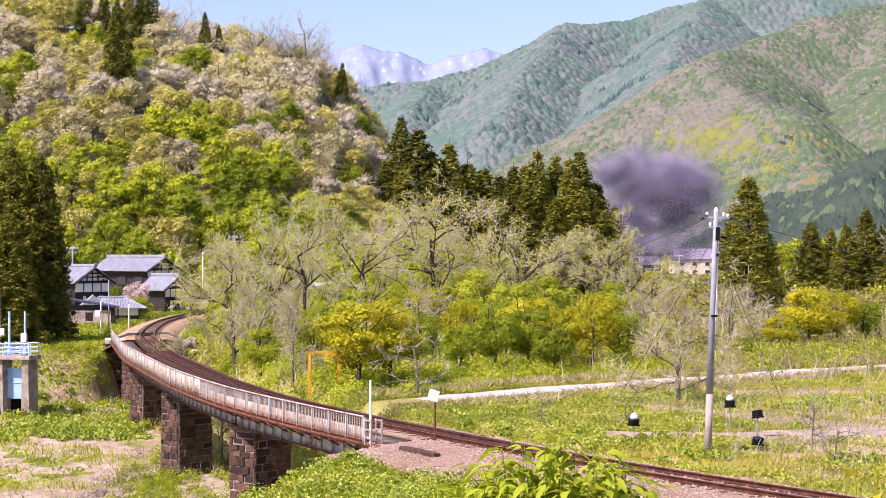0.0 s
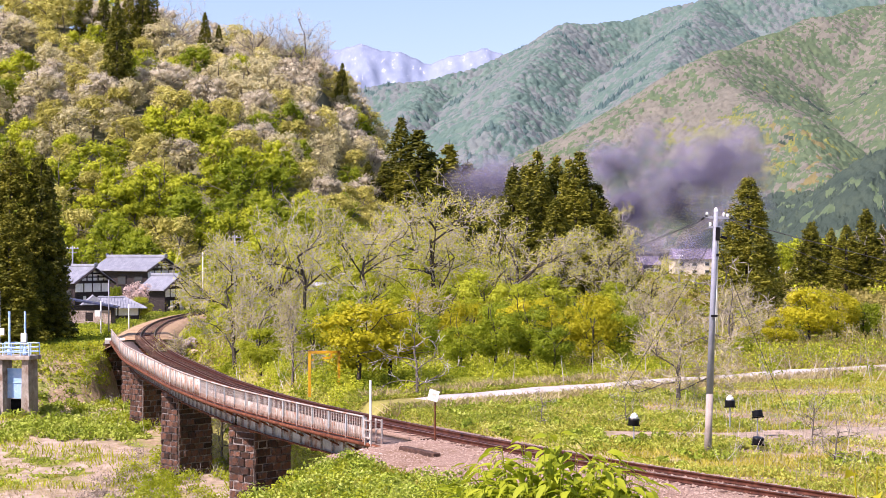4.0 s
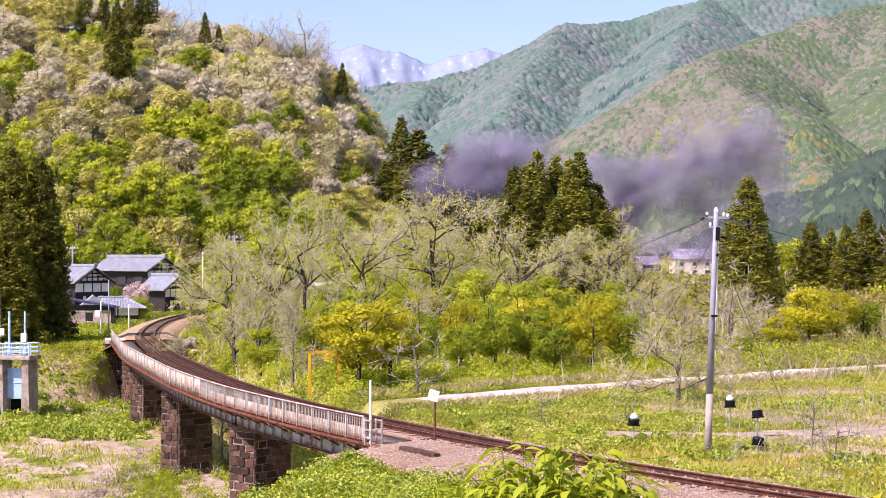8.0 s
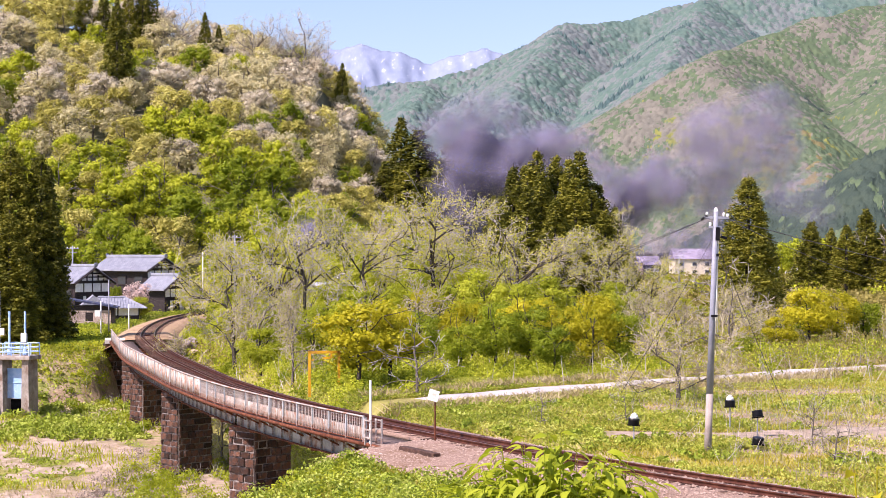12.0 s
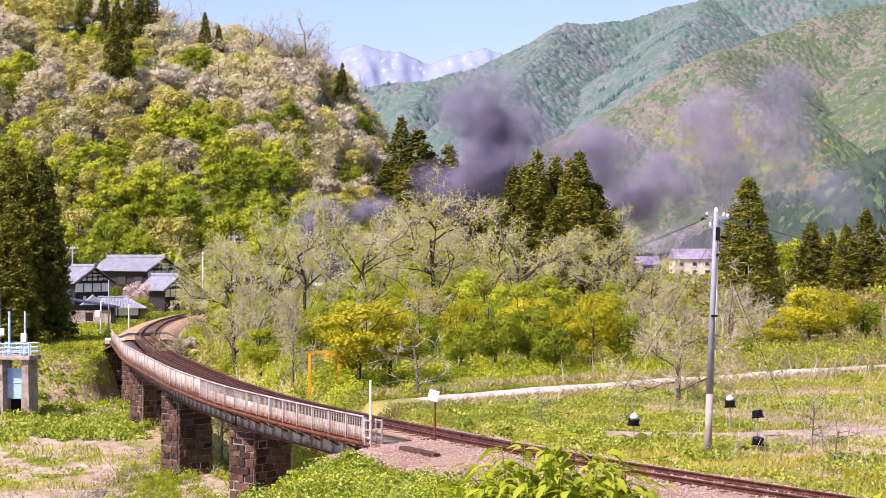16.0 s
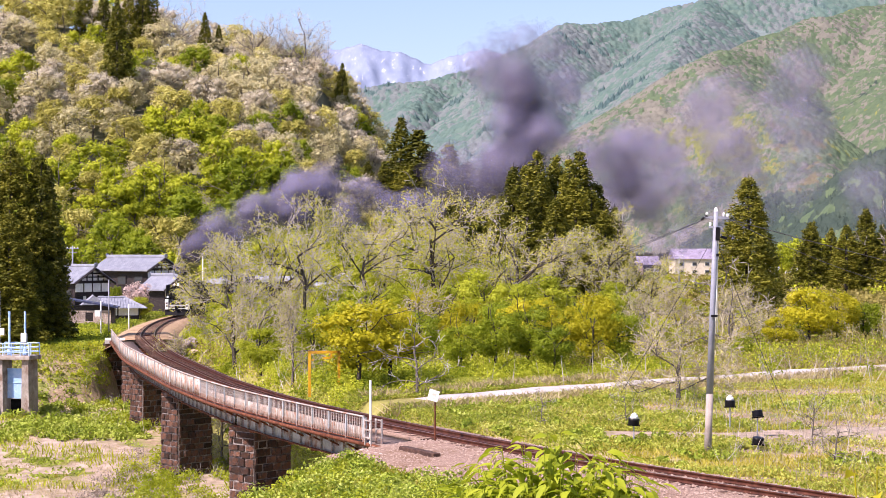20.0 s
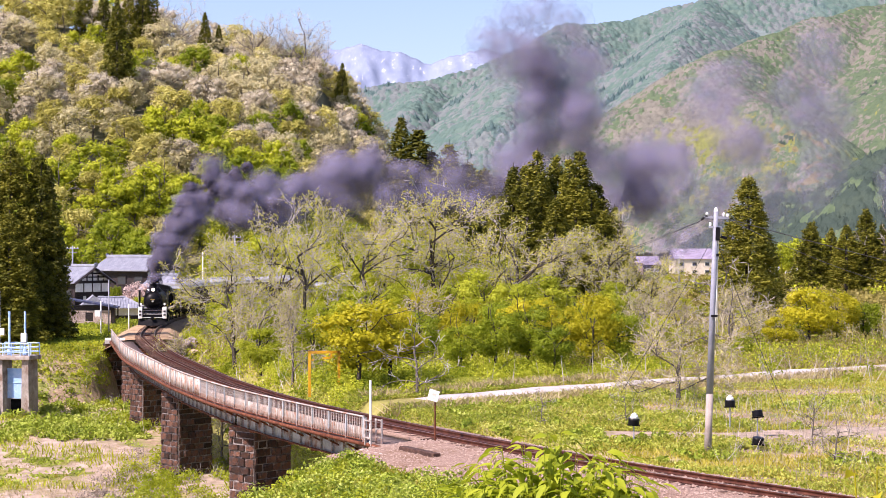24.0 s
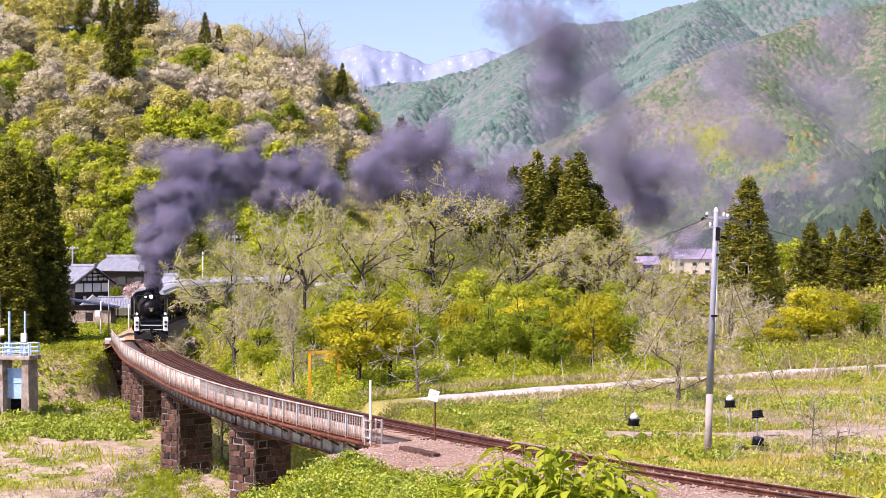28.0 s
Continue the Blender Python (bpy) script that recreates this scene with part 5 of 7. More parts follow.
plant("cedar_near", 34.6, 192, 16.4, "lone dark cedar with a pointed top above the scrub", "conifer", "cedars", wide=1.55)
plant("cedar", 34.0, 228, 3.9, "small young cedar in the scrub", "conifer", "cedars", wide=0.8)
for x, y, top, w in ((-7.6, 306, 32, 1.3), (-4.4, 298, 29.3, 2.0), (-2.0, 300, 25.5, 1.9), (1.1, 302, 27, 1.6), (4.4, 304, 23.6, 1.9), (-10.0, 290, 22.8, 1.7), (-12.8, 288, 22.6, 1.7), (7.5, 306, 22.5, 1.9), (-6.4, 288, 22.0, 2.0), (10.4, 310, 21.5, 1.9), (13.5, 315, 21.5, 1.8), (-2.6, 290, 21, 2.0), (2.4, 294, 20.5, 2.0)):
    g = ground_z(x, y)
    plant("cedar_far", x, y, top - g, CEDAR + " at the hill foot", "conifer", "hillfoot cedars", wide=w)
for x, y, h, w in ((70, 320, 13.6, 1.3), (73.8, 322, 12.4, 1.5), (79.6, 318, 15.6, 1.2), (83, 320, 13.0, 1.5), (86, 315, 12.0, 1.5), (65, 300, 13.0, 1.9), (70.5, 296, 12.5, 1.9), (75, 300, 15.5, 1.8), (79.5, 292, 15, 2.0), (84, 298, 14, 2.0), (60, 300, 5.0, 1.0), (90, 322, 14, 1.1)):
    plant("cedar", x, y, h, CEDAR + " beside the fields", "conifer", "field cedars", wide=w)
for x, y, h in ((-57, 296, 20.0), (-58.6, 300, 16.0), (-62.5, 336, 14.0), (-60, 338, 14.5), (-67, 334, 13.0), (-47.5, 338, 13.5), (-45.0, 340, 11.0), (-20.0, 336, 12.5), (-71, 336, 14.0), (-59, 340, 16)):
    plant("cedar_far", x, y, h, "dark cedar standing out of the pale wood", "conifer", "hillside cedars", wide=1.05)


def bare_kind(key, n, h, spread, levels, count, leaf, leaves, seed, twig=None, mat=None, bark=None, twigs=0):
    """Gnarled half-bare trees: forked limbs, pale twigs, thin young leaves."""
    out = []
    for k in range(n):
        rng = np.random.default_rng(9000 + 50 * seed + k)
        tubes, tips = limbs(rng, h, h * 0.020 + 0.03, spread, levels, 0.25, count)
        ends = [np.asarray(p) for p, r in tubes if len(p) == 3]
        for q in ends if twigs else ():
            d = q[2] - q[0]
            for i in range(twigs):
                a = q[0] + d * rng.uniform(0.15, 1.0)
                e = d / np.linalg.norm(d) + rng.normal(0, 0.75, 3)
                e *= rng.uniform(0.3, 0.75) / np.linalg.norm(e)
                bend = a + e * 0.55 + rng.normal(0, 0.05, 3)
                tubes.append((np.array([a, bend, a + e]), [0.012, 0.010, 0.006]))
                tips = np.concatenate([tips, [a + e]]) if i == 0 else tips
        thick = [t for t in tubes if t[1][0] > h * 0.0030]
        thin = [(p, np.maximum(np.array(r) * 1.25, 0.017)) for p, r in tubes if r[0] <= h * 0.0030]
        tm = mesh_of("trunk", *tube_mesh(thick, 6), bark or M_DARKBARK)
        wm = mesh_of("branchwork", *tube_mesh(thin, 3), twig or M_TWIG)
        i = rng.integers(0, len(tips), leaves)
        p = tips[i] + rng.normal(0, 0.20, (leaves, 3))
        d = rng.normal(size=(leaves, 3)) + np.array([0, 0, 0.8])
        d /= np.linalg.norm(d, axis=1, keepdims=True)
        cm = mesh_of("young_leaves", *facets(p, d, leaf, rng), mat or M_LIME)
        out.append((tm, wm, cm))
    KINDS[key] = (h, out)


bare_kind("cherry", 5, 10, 1.25, 3, 8, 0.085, 4800, 1, mat=M_CHERRYLEAF, twigs=3)
bare_kind("crest", 2, 13, 0.9, 3, 11, 0.10, 2600, 4, mat=M_BUD, bark=M_BARK)
bare_kind("spreading", 3, 5, 1.7, 3, 6, 0.05, 2000, 6, mat=M_CHERRYLEAF, bark=M_BARK, twigs=2, twig=M_SAPTWIG)
bare_kind("bare_small", 2, 4, 1.3, 2, 9, 0.04, 250, 2, mat=M_LIME, bark=M_BARK)


def bare(key, x, y, h, label, wide=1.0, group="half-bare trees"):
    h0, variants = KINDS[key]
    tm, wm, cm = random.choice(variants)
    s = h / h0
    t = base("tree", None, label, "tree", group)
    t.matrix_basis = pose(x, y, ground_z(x, y), 0, 0, random.uniform(0, 360)) @ Matrix.Diagonal((s * wide, s * wide, s, 1))
    put("trunk", tm, t), put("branchwork", wm, t, label="pale bare twigs", kind="stuff"), put("young_leaves", cm, t, kind="stuff")


GNARLED = "gnarled old cherry with pale twigs and first young leaves"
for x, y, h, w in ((-14.2, 116, 7.8, 0.9), (-10.3, 128, 10.0, 0.8), (-7.2, 160, 10.6, 0.9), (-0.8, 173, 12.2, 1.05), (8.2, 178, 10.6, 1.05), (-15.2, 146, 10.2, 0.9), 
                   (12.0, 186, 8.5, 1.0), (18.4, 196, 10.0, 0.8), (-4.0, 186, 11.5, 1.0), (21.0, 172, 6.0, 1.0), (-22.6, 163, 5.6, 1.0)):
    bare("cherry", x, y, h, GNARLED, w)
for x, y, h, w in ((-13.6, 104, 4.2, 0.8), (-8.8, 99, 4.6, 0.7), (-12.4, 112, 5.2, 0.8), (-2.6, 112, 5.2, 0.9), (-17.6, 122, 4.8, 0.9), (13.8, 118, 4.2, 1.0), (17.5, 126, 4.6, 1.0), (22.5, 132, 4.0, 1.1), (26.5, 140, 4.4, 1.1)):
    bare("spreading", x, y, h, "half-bare sapling with pale twigs among the scrub", w)
bare("spreading", 11.6, 83.5, 4.0, "low spreading bare tree beside the lane", 1.2)
bare("bare_small", -1.4, 88, 3.3, "small leafless pale tree by the lane", 1.0)
bare("bare_small", 14.0, 60.5, 1.7, "dead white branches in the grass", 0.9)
bare("bare_small", 14.6, 67, 2.0, "leafless thin sapling in the grass", 0.7)
bare("bare_small", 27, 160, 6.0, "leafless pale tree in the scrub", 1.1)
bare("bare_small", 79, 300, 13.0, "leafless tall tree beside the cedars", 0.7)
for x, y, h in ((-27.5, 332, 14.0), (-30.5, 334, 13.0), (-24.5, 331, 12.0), (-38, 336, 12), (-52, 338, 13), (-34, 335, 11)):
    bare("crest", x, y, h * 0.8, "tall leafless tree on the hill crest", 0.95)
bare("bare_small", 8.0, 74, 1.7, "leafless thin sapling in the herbs", 0.6)
bare("bare_small", 4.2, 73, 1.5, "leafless thin sapling in the herbs", 0.6)

for x, y, h, w in ((-4.6, 92.5, 5.6, 1.2), (-3.0, 95, 5.0, 1.1), (9.4, 107, 5.7, 0.95), (7.6, 110, 4.8, 1.0), (2.0, 118, 4.6, 1.0), (5.6, 112, 5.2, 1.0), (-1.0, 122, 5.4, 1.0)):
    plant("amber_near", x, y, h, "small tree with golden-yellow new leaves", "tree", "golden trees", wide=w)
for x, y, h, w in ((3.2, 106, 4.2, 1.1), (5.4, 108, 4.6, 1.1), (1.0, 104, 3.6, 1.1), (-1.6, 107, 4.2, 1.1), (11.6, 112, 4.4, 1.0), (6.8, 104, 3.4, 1.2), (4.2, 116, 5.0, 1.0), (8.8, 118, 4.4, 1.0), (-3.4, 116, 4.4, 1.1), (-37.9, 196, 4.4, 0.5)):
    plant("green_near", x, y, h, "bushy small tree in fresh green leaf", "tree", "green trees", wide=w)
for x, y, h, w in ((-8.6, 112, 4.4, 1.1), (-11.6, 108, 3.4, 1.2), (-6.0, 122, 5.2, 1.1), (0.4, 128, 5.4, 1.1), (5.8, 130, 5.6, 1.1), (12.4, 128, 4.6, 1.1), (-13.0, 124, 4.0, 1.2), (-16.8, 132, 3.6, 1.2), (-9.0, 138, 5.5, 1.1),
                   (-2.6, 140, 6.2, 1.1), (3.4, 146, 6.6, 1.1), (9.6, 150, 6.2, 1.1), (15.5, 140, 4.4, 1.2), (-18.6, 146, 4.4, 1.2), (-12.8, 152, 4.4, 1.2), (-6.0, 166, 7.0, 1.0), (16.5, 160, 5.2, 1.1), (-22.6, 196, 4.4, 1.2),
                   (-30.5, 205, 3.6, 1.2), (-33.2, 186, 3.0, 1.2), (-19, 186, 3.6, 1.3), (-14, 196, 4.2, 1.3), (-8, 192, 8.5, 1.0), (0, 196, 8.5, 1.0), (6, 196, 8.0, 1.0), (-3, 178, 7.5, 1.0), (-11, 180, 5.0, 1.2), (-26.5, 222, 6.0, 1.2), (-20, 230, 7, 1.2)):
    plant("lime_near", x, y, h, "bushy small tree in pale yellow-green leaf", "tree", "pale green trees", wide=w)
for k in range(34):
    x, y = RNG.uniform(9, 44), RNG.uniform(116, 205)
    if abs(x / y) > 0.27 or (k % 3 == 0 and x > 30):
        continue
    plant(("lime_near", "green_near", "lime_near", "amber_near")[k % 4], x, y, RNG.uniform(1.6, 3.6), "rounded leafy bush in the valley scrub", "bush", "scrub bushes", wide=1.25, name="bush")
for k in range(14):
    x, y = RNG.uniform(12, 40), RNG.uniform(118, 190)
    bare("bare_small", x, y, RNG.uniform(2.2, 4.2), "half-bare sapling in the valley scrub", 1.1)
for x, y, h, w in ((80, 402, 10.5, 1.0), (85, 408, 12.0, 1.1), (91, 404, 11.5, 1.1), (97, 410, 12.5, 1.1), (104, 406, 12.0, 1.1), (75, 406, 8.0, 1.0), (110, 400, 11, 1.0)):
    plant("lime", x, y, h, "broad bright yellow-green tree behind the fields", "tree", "field trees", wide=w)
for x, y, h, w in ((29.0, 134, 5.4, 1.2), (31.6, 136, 5.0, 1.15)):
    plant("amber_near", x, y, h, "broad golden-green bush beyond the lane", "bush", "golden trees", wide=w, name="bush")
plant("green_near", 34.2, 137, 4.2, "dense green bush beyond the lane", "bush", "green trees", wide=0.9, name="bush")
plant("blossom", -34.6, 191, 4.6, "small cherry in pale pink blossom beside the farmhouse", "tree", "", wide=1.0)


def hill_wood():
    """The wooded hill: pale budding crowns, olive and yellow-green ones, in patches."""
    rng = np.random.default_rng(21)
    n = 0
    names = {"bud_grey": "greyish-pink budding woodland tree on the hillside", "bud": "pale budding woodland tree on the hillside", "olive": "olive-tinted young-leaved woodland tree on the hillside",
             "lime": "yellow-green young-leaved woodland tree on the hillside", "green": "fresh green woodland tree on the hillside"}
    rows, upper = [], {}
    for yy in np.arange(229, 358, 5.6):
        for xx in np.arange(-112, 4, 5.4):
            x, y = xx + rng.uniform(-2.2, 2.2), yy + rng.uniform(-2.2, 2.2)
            if x / y < -0.285 or x > 2 - (y - 300) * 0.02:
                continue
            rows.append((x, y))
    rows = np.array(rows)
    z = height(rows[:, 0], rows[:, 1])
    for (x, y), g in zip(rows, z):
        up = np.clip((y - 232) / 100, 0, 1) + 0.35 * wave(x, y, 7, 5)
        patch = wave(x, y, 9, 12) + rng.normal(0, 0.35)
        if up < 0.30:
            key = "lime" if patch > -0.1 else ("green" if patch > -0.75 else "olive")
        elif up < 0.62:
            key = "lime" if patch > 0.55 else ("olive" if patch > -0.05 else ("bud" if patch > -0.7 else "green"))
        else:
            key = "bud" if patch > -0.05 else ("olive" if patch > -0.55 else ("lime" if patch > -1.0 else "green"))
        if key == "bud" and wave(x, y, 6, 15) + rng.normal(0, 0.4) > 0.0:
            key = "bud_grey"
        hh, ww = rng.uniform(7.0, 10.5), rng.uniform(0.95, 1.2)
        if y < 288:
            plant(key, x, y, hh, names[key], "tree", "hillside wood", wide=ww, z=float(g) - 0.5)
        else:
            # the upper wood: too many to count
            h0, variants = KINDS[key]
            tm, cm = variants[rng.integers(len(variants))]
            for me, store in ((cm, key), (tm, "trunk")):
                v = np.empty(len(me.vertices) * 3, np.float32)
                me.vertices.foreach_get("co", v)
                a, s = rng.uniform(0, 6.28), hh / h0
                v = v.reshape(-1, 3) * np.array([s * ww, s * ww, s])
                v = np.c_[v[:, 0] * math.cos(a) - v[:, 1] * math.sin(a) + x, v[:, 0] * math.sin(a) + v[:, 1] * math.cos(a) + y, v[:, 2] + g - 0.5]
                f = np.empty(len(me.loops), np.int32)
                me.loops.foreach_get("vertex_index", f)
                upper.setdefault(store, []).append((v, f.reshape(-1, 4)))
    for key, lst in upper.items():
        o, vs, fs = 0, [], []
        for v, f in lst:
            vs.append(v), fs.append(f + o)
            o += len(v)
        mat = {"bud": M_BUD, "bud_grey": M_BUD_GREY, "olive": M_OLIVE, "lime": M_LIME, "green": M_GREEN, "trunk": M_BARK}[key]
        put("upper_wood", mesh_of("upper_wood", np.concatenate(vs), np.concatenate(fs), mat), label="crowded woodland of the upper hillside in spring", category="woods", kind="stuff")


hill_wood()


def cells(x, y, size, seed):
    """The crown over each point: its number, how far up its dome the point lies, and a random value for it."""
    cx, cy = np.floor(x / size), np.floor(y / size)
    best, tone = np.full(x.shape, 9.0), np.zeros(x.shape)
    for i in (-1, 0, 1):
        for j in (-1, 0, 1):
            gx, gy = cx + i, cy + j
            h1 = np.modf(np.abs(np.sin(gx * 12.9898 + gy * 78.233 + seed) * 43758.5453))[0]
            h2 = np.modf(np.abs(np.sin(gx * 39.346 + gy * 11.135 + seed) * 24634.6345))[0]
            d = np.hypot(x / size - gx - h1, y / size - gy - h2) / (0.75 + 0.5 * h2)
            near = d < best
            best[near], tone[near] = d[near], np.modf(h1 * 7.31 + h2 * 3.77)[0][near]
    return np.clip(1 - best ** 2, -0.3, 1), tone


def far_wood():
    """Woods on the mountains: a closed canopy of crowns, in patches of haze-tinted colour, and pointed cedars."""
    rng = np.random.default_rng(31)
    mats = [M_FAR_BUD, M_FAR_GREEN, M_FAR_LIME, M_CEDAR_FAR, M_HAZE_BUD, M_HAZE_GREEN, M_HAZE_CEDAR, M_FAR_AMBER]
    for y0, y1, rows, size, label in ((372, 1690, 1150, 3.7, "closed spring woods on the nearer mountainsides"), (1640, 2720, 560, 6.6, "green woods on the far mountain, bluish haze in their colour")):
        u = np.arange(-0.08, 0.276, 0.00095)
        yy = y0 * (y1 / y0) ** np.linspace(0, 1, rows) if y0 < 1000 else np.linspace(y0, y1, rows)
        gu, y = np.meshgrid(u, yy)
        x = gu * y
        dome, tone = cells(x + 1.5 * wave(x, y, 9, 2), 0.6 * y, size, y0)
        g = height(x, y)
        up = size * (0.95 * dome + 0.10 * wave(x, y, size * 0.3, 3)) + rng.normal(0, size * 0.05, x.shape)
        v = np.stack([x, y, g + 2.2 + up], -1)
        n, k = x.shape
        i, j = np.meshgrid(np.arange(n - 1), np.arange(k - 1), indexing="ij")
        c = i * k + j
        f = np.stack([c, c + 1, c + k + 1, c + k], -1).reshape(-1, 4)
        x, y, g, tone = (q[:-1, :-1].ravel() for q in (x, y, g, tone))
        broad = 0.8 * wave(x, y, 60, 3) + 0.7 * wave(x, y, 23, 5)
        p = broad + 1.7 * (tone - 0.5) + rng.normal(0, 0.15, x.shape)
        far = y > 1640
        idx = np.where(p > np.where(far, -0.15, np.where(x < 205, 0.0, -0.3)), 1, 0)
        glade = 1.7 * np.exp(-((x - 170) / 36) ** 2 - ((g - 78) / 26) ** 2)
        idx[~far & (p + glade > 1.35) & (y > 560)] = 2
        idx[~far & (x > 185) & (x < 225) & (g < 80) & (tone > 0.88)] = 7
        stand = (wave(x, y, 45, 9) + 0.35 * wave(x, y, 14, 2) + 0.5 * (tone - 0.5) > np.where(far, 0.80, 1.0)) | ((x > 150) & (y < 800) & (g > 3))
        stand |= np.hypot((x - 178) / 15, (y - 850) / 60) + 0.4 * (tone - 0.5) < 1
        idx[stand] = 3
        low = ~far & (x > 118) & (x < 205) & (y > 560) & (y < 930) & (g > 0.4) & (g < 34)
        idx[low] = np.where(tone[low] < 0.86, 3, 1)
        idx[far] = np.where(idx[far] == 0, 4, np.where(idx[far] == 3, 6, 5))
        wooded = ((g > 0.5) | (x / y < 0.104)) & ~((y < 480) & (line_distance(x, y) < 5) if y0 < 1000 else np.zeros(x.shape, bool))
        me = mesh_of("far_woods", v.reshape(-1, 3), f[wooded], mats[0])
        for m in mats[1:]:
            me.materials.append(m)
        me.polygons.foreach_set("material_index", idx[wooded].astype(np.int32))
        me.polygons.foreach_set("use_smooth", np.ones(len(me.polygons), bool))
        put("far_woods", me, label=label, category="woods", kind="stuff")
        # cedars stand out of it
        q = rng.choice(np.flatnonzero(wooded & ((idx == 3) | (idx == 6))), 900)
        a = np.c_[x[q], y[q], g[q]]
        r = size * rng.uniform(0.35, 0.55, len(a))
        ang = np.linspace(0, 2 * np.pi, 6, endpoint=False)[None] + rng.uniform(0, 6, (len(a), 1))
        rings = [np.stack([a[:, :1] + np.cos(ang) * r[:, None] * w * rng.uniform(0.7, 1.3, ang.shape), a[:, 1:2] + np.sin(ang) * r[:, None] * w, a[:, 2:3] + r[:, None] * h * rng.uniform(0.85, 1.15, ang.shape)], -1) for w, h in ((1.0, 0.6), (0.75, 1.9))]
        v = np.concatenate(rings + [(a + np.c_[r * 0, r * 0, r * 3.8])[:, None]], 1)
        i = np.arange(6)
        j = (i + 1) % 6
        o = 13 * np.arange(len(a))[:, None, None]
        fs = (np.stack([i, j, j + 6, i + 6], 1)[None] + o).reshape(-1, 4).tolist() + (np.stack([i + 6, j + 6, i * 0 + 12], 1)[None] + o).reshape(-1, 3).tolist()
        me = bpy.data.meshes.new("far_cedars")
        me.from_pydata(v.reshape(-1, 3).tolist(), [], fs)
        me.materials.append(M_HAZE_CEDAR if y0 > 1000 else M_CEDAR_FAR)
        me.polygons.foreach_set("use_smooth", np.ones(len(me.polygons), bool))
        put("far_woods", me, label="dark cedar plantations on the mountainsides", category="woods", kind="stuff")


far_wood()


def scatter(n, x0, x1, y0, y1, rng, keep=None, clear=2.4, view=0.275):
    y = rng.uniform(y0, y1, n) if y1 < 2 * y0 else np.exp(rng.uniform(np.log(y0), np.log(y1), n))
    x = rng.uniform(x0, x1, n)
    k = np.abs(x / y) < view
    x, y = x[k], y[k]
    d = line_distance(x, y)
    rd = np.full(len(x), 1e9)
    for q in ROAD_LINE[::1]:
        np.minimum(rd, (x - q[0]) ** 2 + (y - q[1]) ** 2, out=rd)
    k = (d > clear) & (rd > 1.75 ** 2)
    if keep is not None:
        k &= keep(x, y)
    x, y = x[k], y[k]
    return np.stack([x, y, height(x, y)], 1)


def left_of_line(x, y):
    return x < np.interp(y, TRACK[:330, 1], TRACK[:330, 0])


def cover():
    """Herbs, grass, straw and scrub of the valley floor."""
    rng = np.random.default_rng(41)
    gravel = lambda x, y: ~((left_of_line(x, y)) & (line_distance(x, y) < 5.4) & (y < 66)) & (line_distance(x, y) > np.where(left_of_line(x, y), 2.4, 1.8)) & ~bare_lane(x, y) & (~rough_ground(x, y) | (rng.uniform(size=x.shape) < 0.12))
    up = np.array([0, 0, 1.0])
    # broad herbs right of the line and on the embankment
    p = scatter(400000, -30, 32, 48, 108, rng, lambda x, y: gravel(x, y) & (wave(x, y, 3.2, 3) + 0.5 * wave(x, y, 1.1, 8) > -0.35) & (height(x, y) > -3.2), 1.8)
    p[:, 2] += rng.uniform(0.03, 0.38, len(p)) * (0.6 + 0.4 * wave(p[:, 0], p[:, 1], 1.3, 4))
    put("herbs", mesh_of("herbs", *facets(p, np.tile(up, (len(p), 1)), 0.055, rng, 0.6, 0.5), M_HERB), label="low broad-leaved herbs covering the valley floor", category="herbs", kind="stuff")
    p = scatter(70000, -10, 14, 64, 98, rng, lambda x, y: ~left_of_line(x, y) & ~bare_lane(x, y) & ~rough_ground(x, y), 1.9)
    p[:, 2] += rng.uniform(0.02, 0.22, len(p))
    put("herbs", mesh_of("herbs", *facets(p, np.tile(up, (len(p), 1)), 0.06, rng, 0.5, 0.4), M_HERB), label="short green herbs between the line and the lane", category="herbs", kind="stuff")
    # grass bank by the farmhouses
    p = scatter(60000, -48, -22, 128, 215, rng, lambda x, y: left_of_line(x, y) & (line_distance(x, y) > 3.0) & (height(x, y) > -3.5) & (wave(x, y, 3.0, 7) > -0.5))
    p[:, 2] += rng.uniform(0.02, 0.5, len(p)) * (0.6 + 0.4 * wave(p[:, 0], p[:, 1], 1.9, 4))
    put("herbs", mesh_of("herbs", *facets(p, np.tile(up, (len(p), 1)), 0.11, rng, 0.5, 0.4), M_HERB), label="fresh green grass and herbs on the bank by the farmhouses", category="herbs", kind="stuff")
    p = scatter(60000, -42, -25, 126, 172, rng, lambda x, y: left_of_line(x, y) & (line_distance(x, y) > 3.2) & (height(x, y) > -1.7 + 0.5 * wave(x, y, 4, 3)))
    put("grass", mesh_of("grass", *blades(p, 0.24, rng, 0.035, 0.5), M_LIME), label="lush bright green grass on the bank by the shed", category="grass", kind="stuff")
    # stream bed herbs
    p = scatter(80000, -45, 2, 70, 140, rng, lambda x, y: (height(x, y) < -3.0) & (~sandy(x, y) | (rng.uniform(size=x.shape) < 0.03)))
    p[:, 2] += rng.uniform(0.03, 0.6, len(p)) * (0.6 + 0.5 * wave(p[:, 0], p[:, 1], 2.0, 4))
    put("stream_herbs", mesh_of("stream_herbs", *facets(p, np.tile(up, (len(p), 1)), 0.10, rng, 0.6, 0.5), M_KNOTWEED), label="rank green herbs in the stream bed", category="herbs", kind="stuff")
    # tufts of yellow grass between the sandbars
    p = scatter(16000, -40, -6, 96, 124, rng, lambda x, y: (height(x, y) < -4.5) & (wave(x, y * 2.2, 5.5, 8) + 0.5 * wave(x, y, 1.6, 3) > 0.22), 2.4)
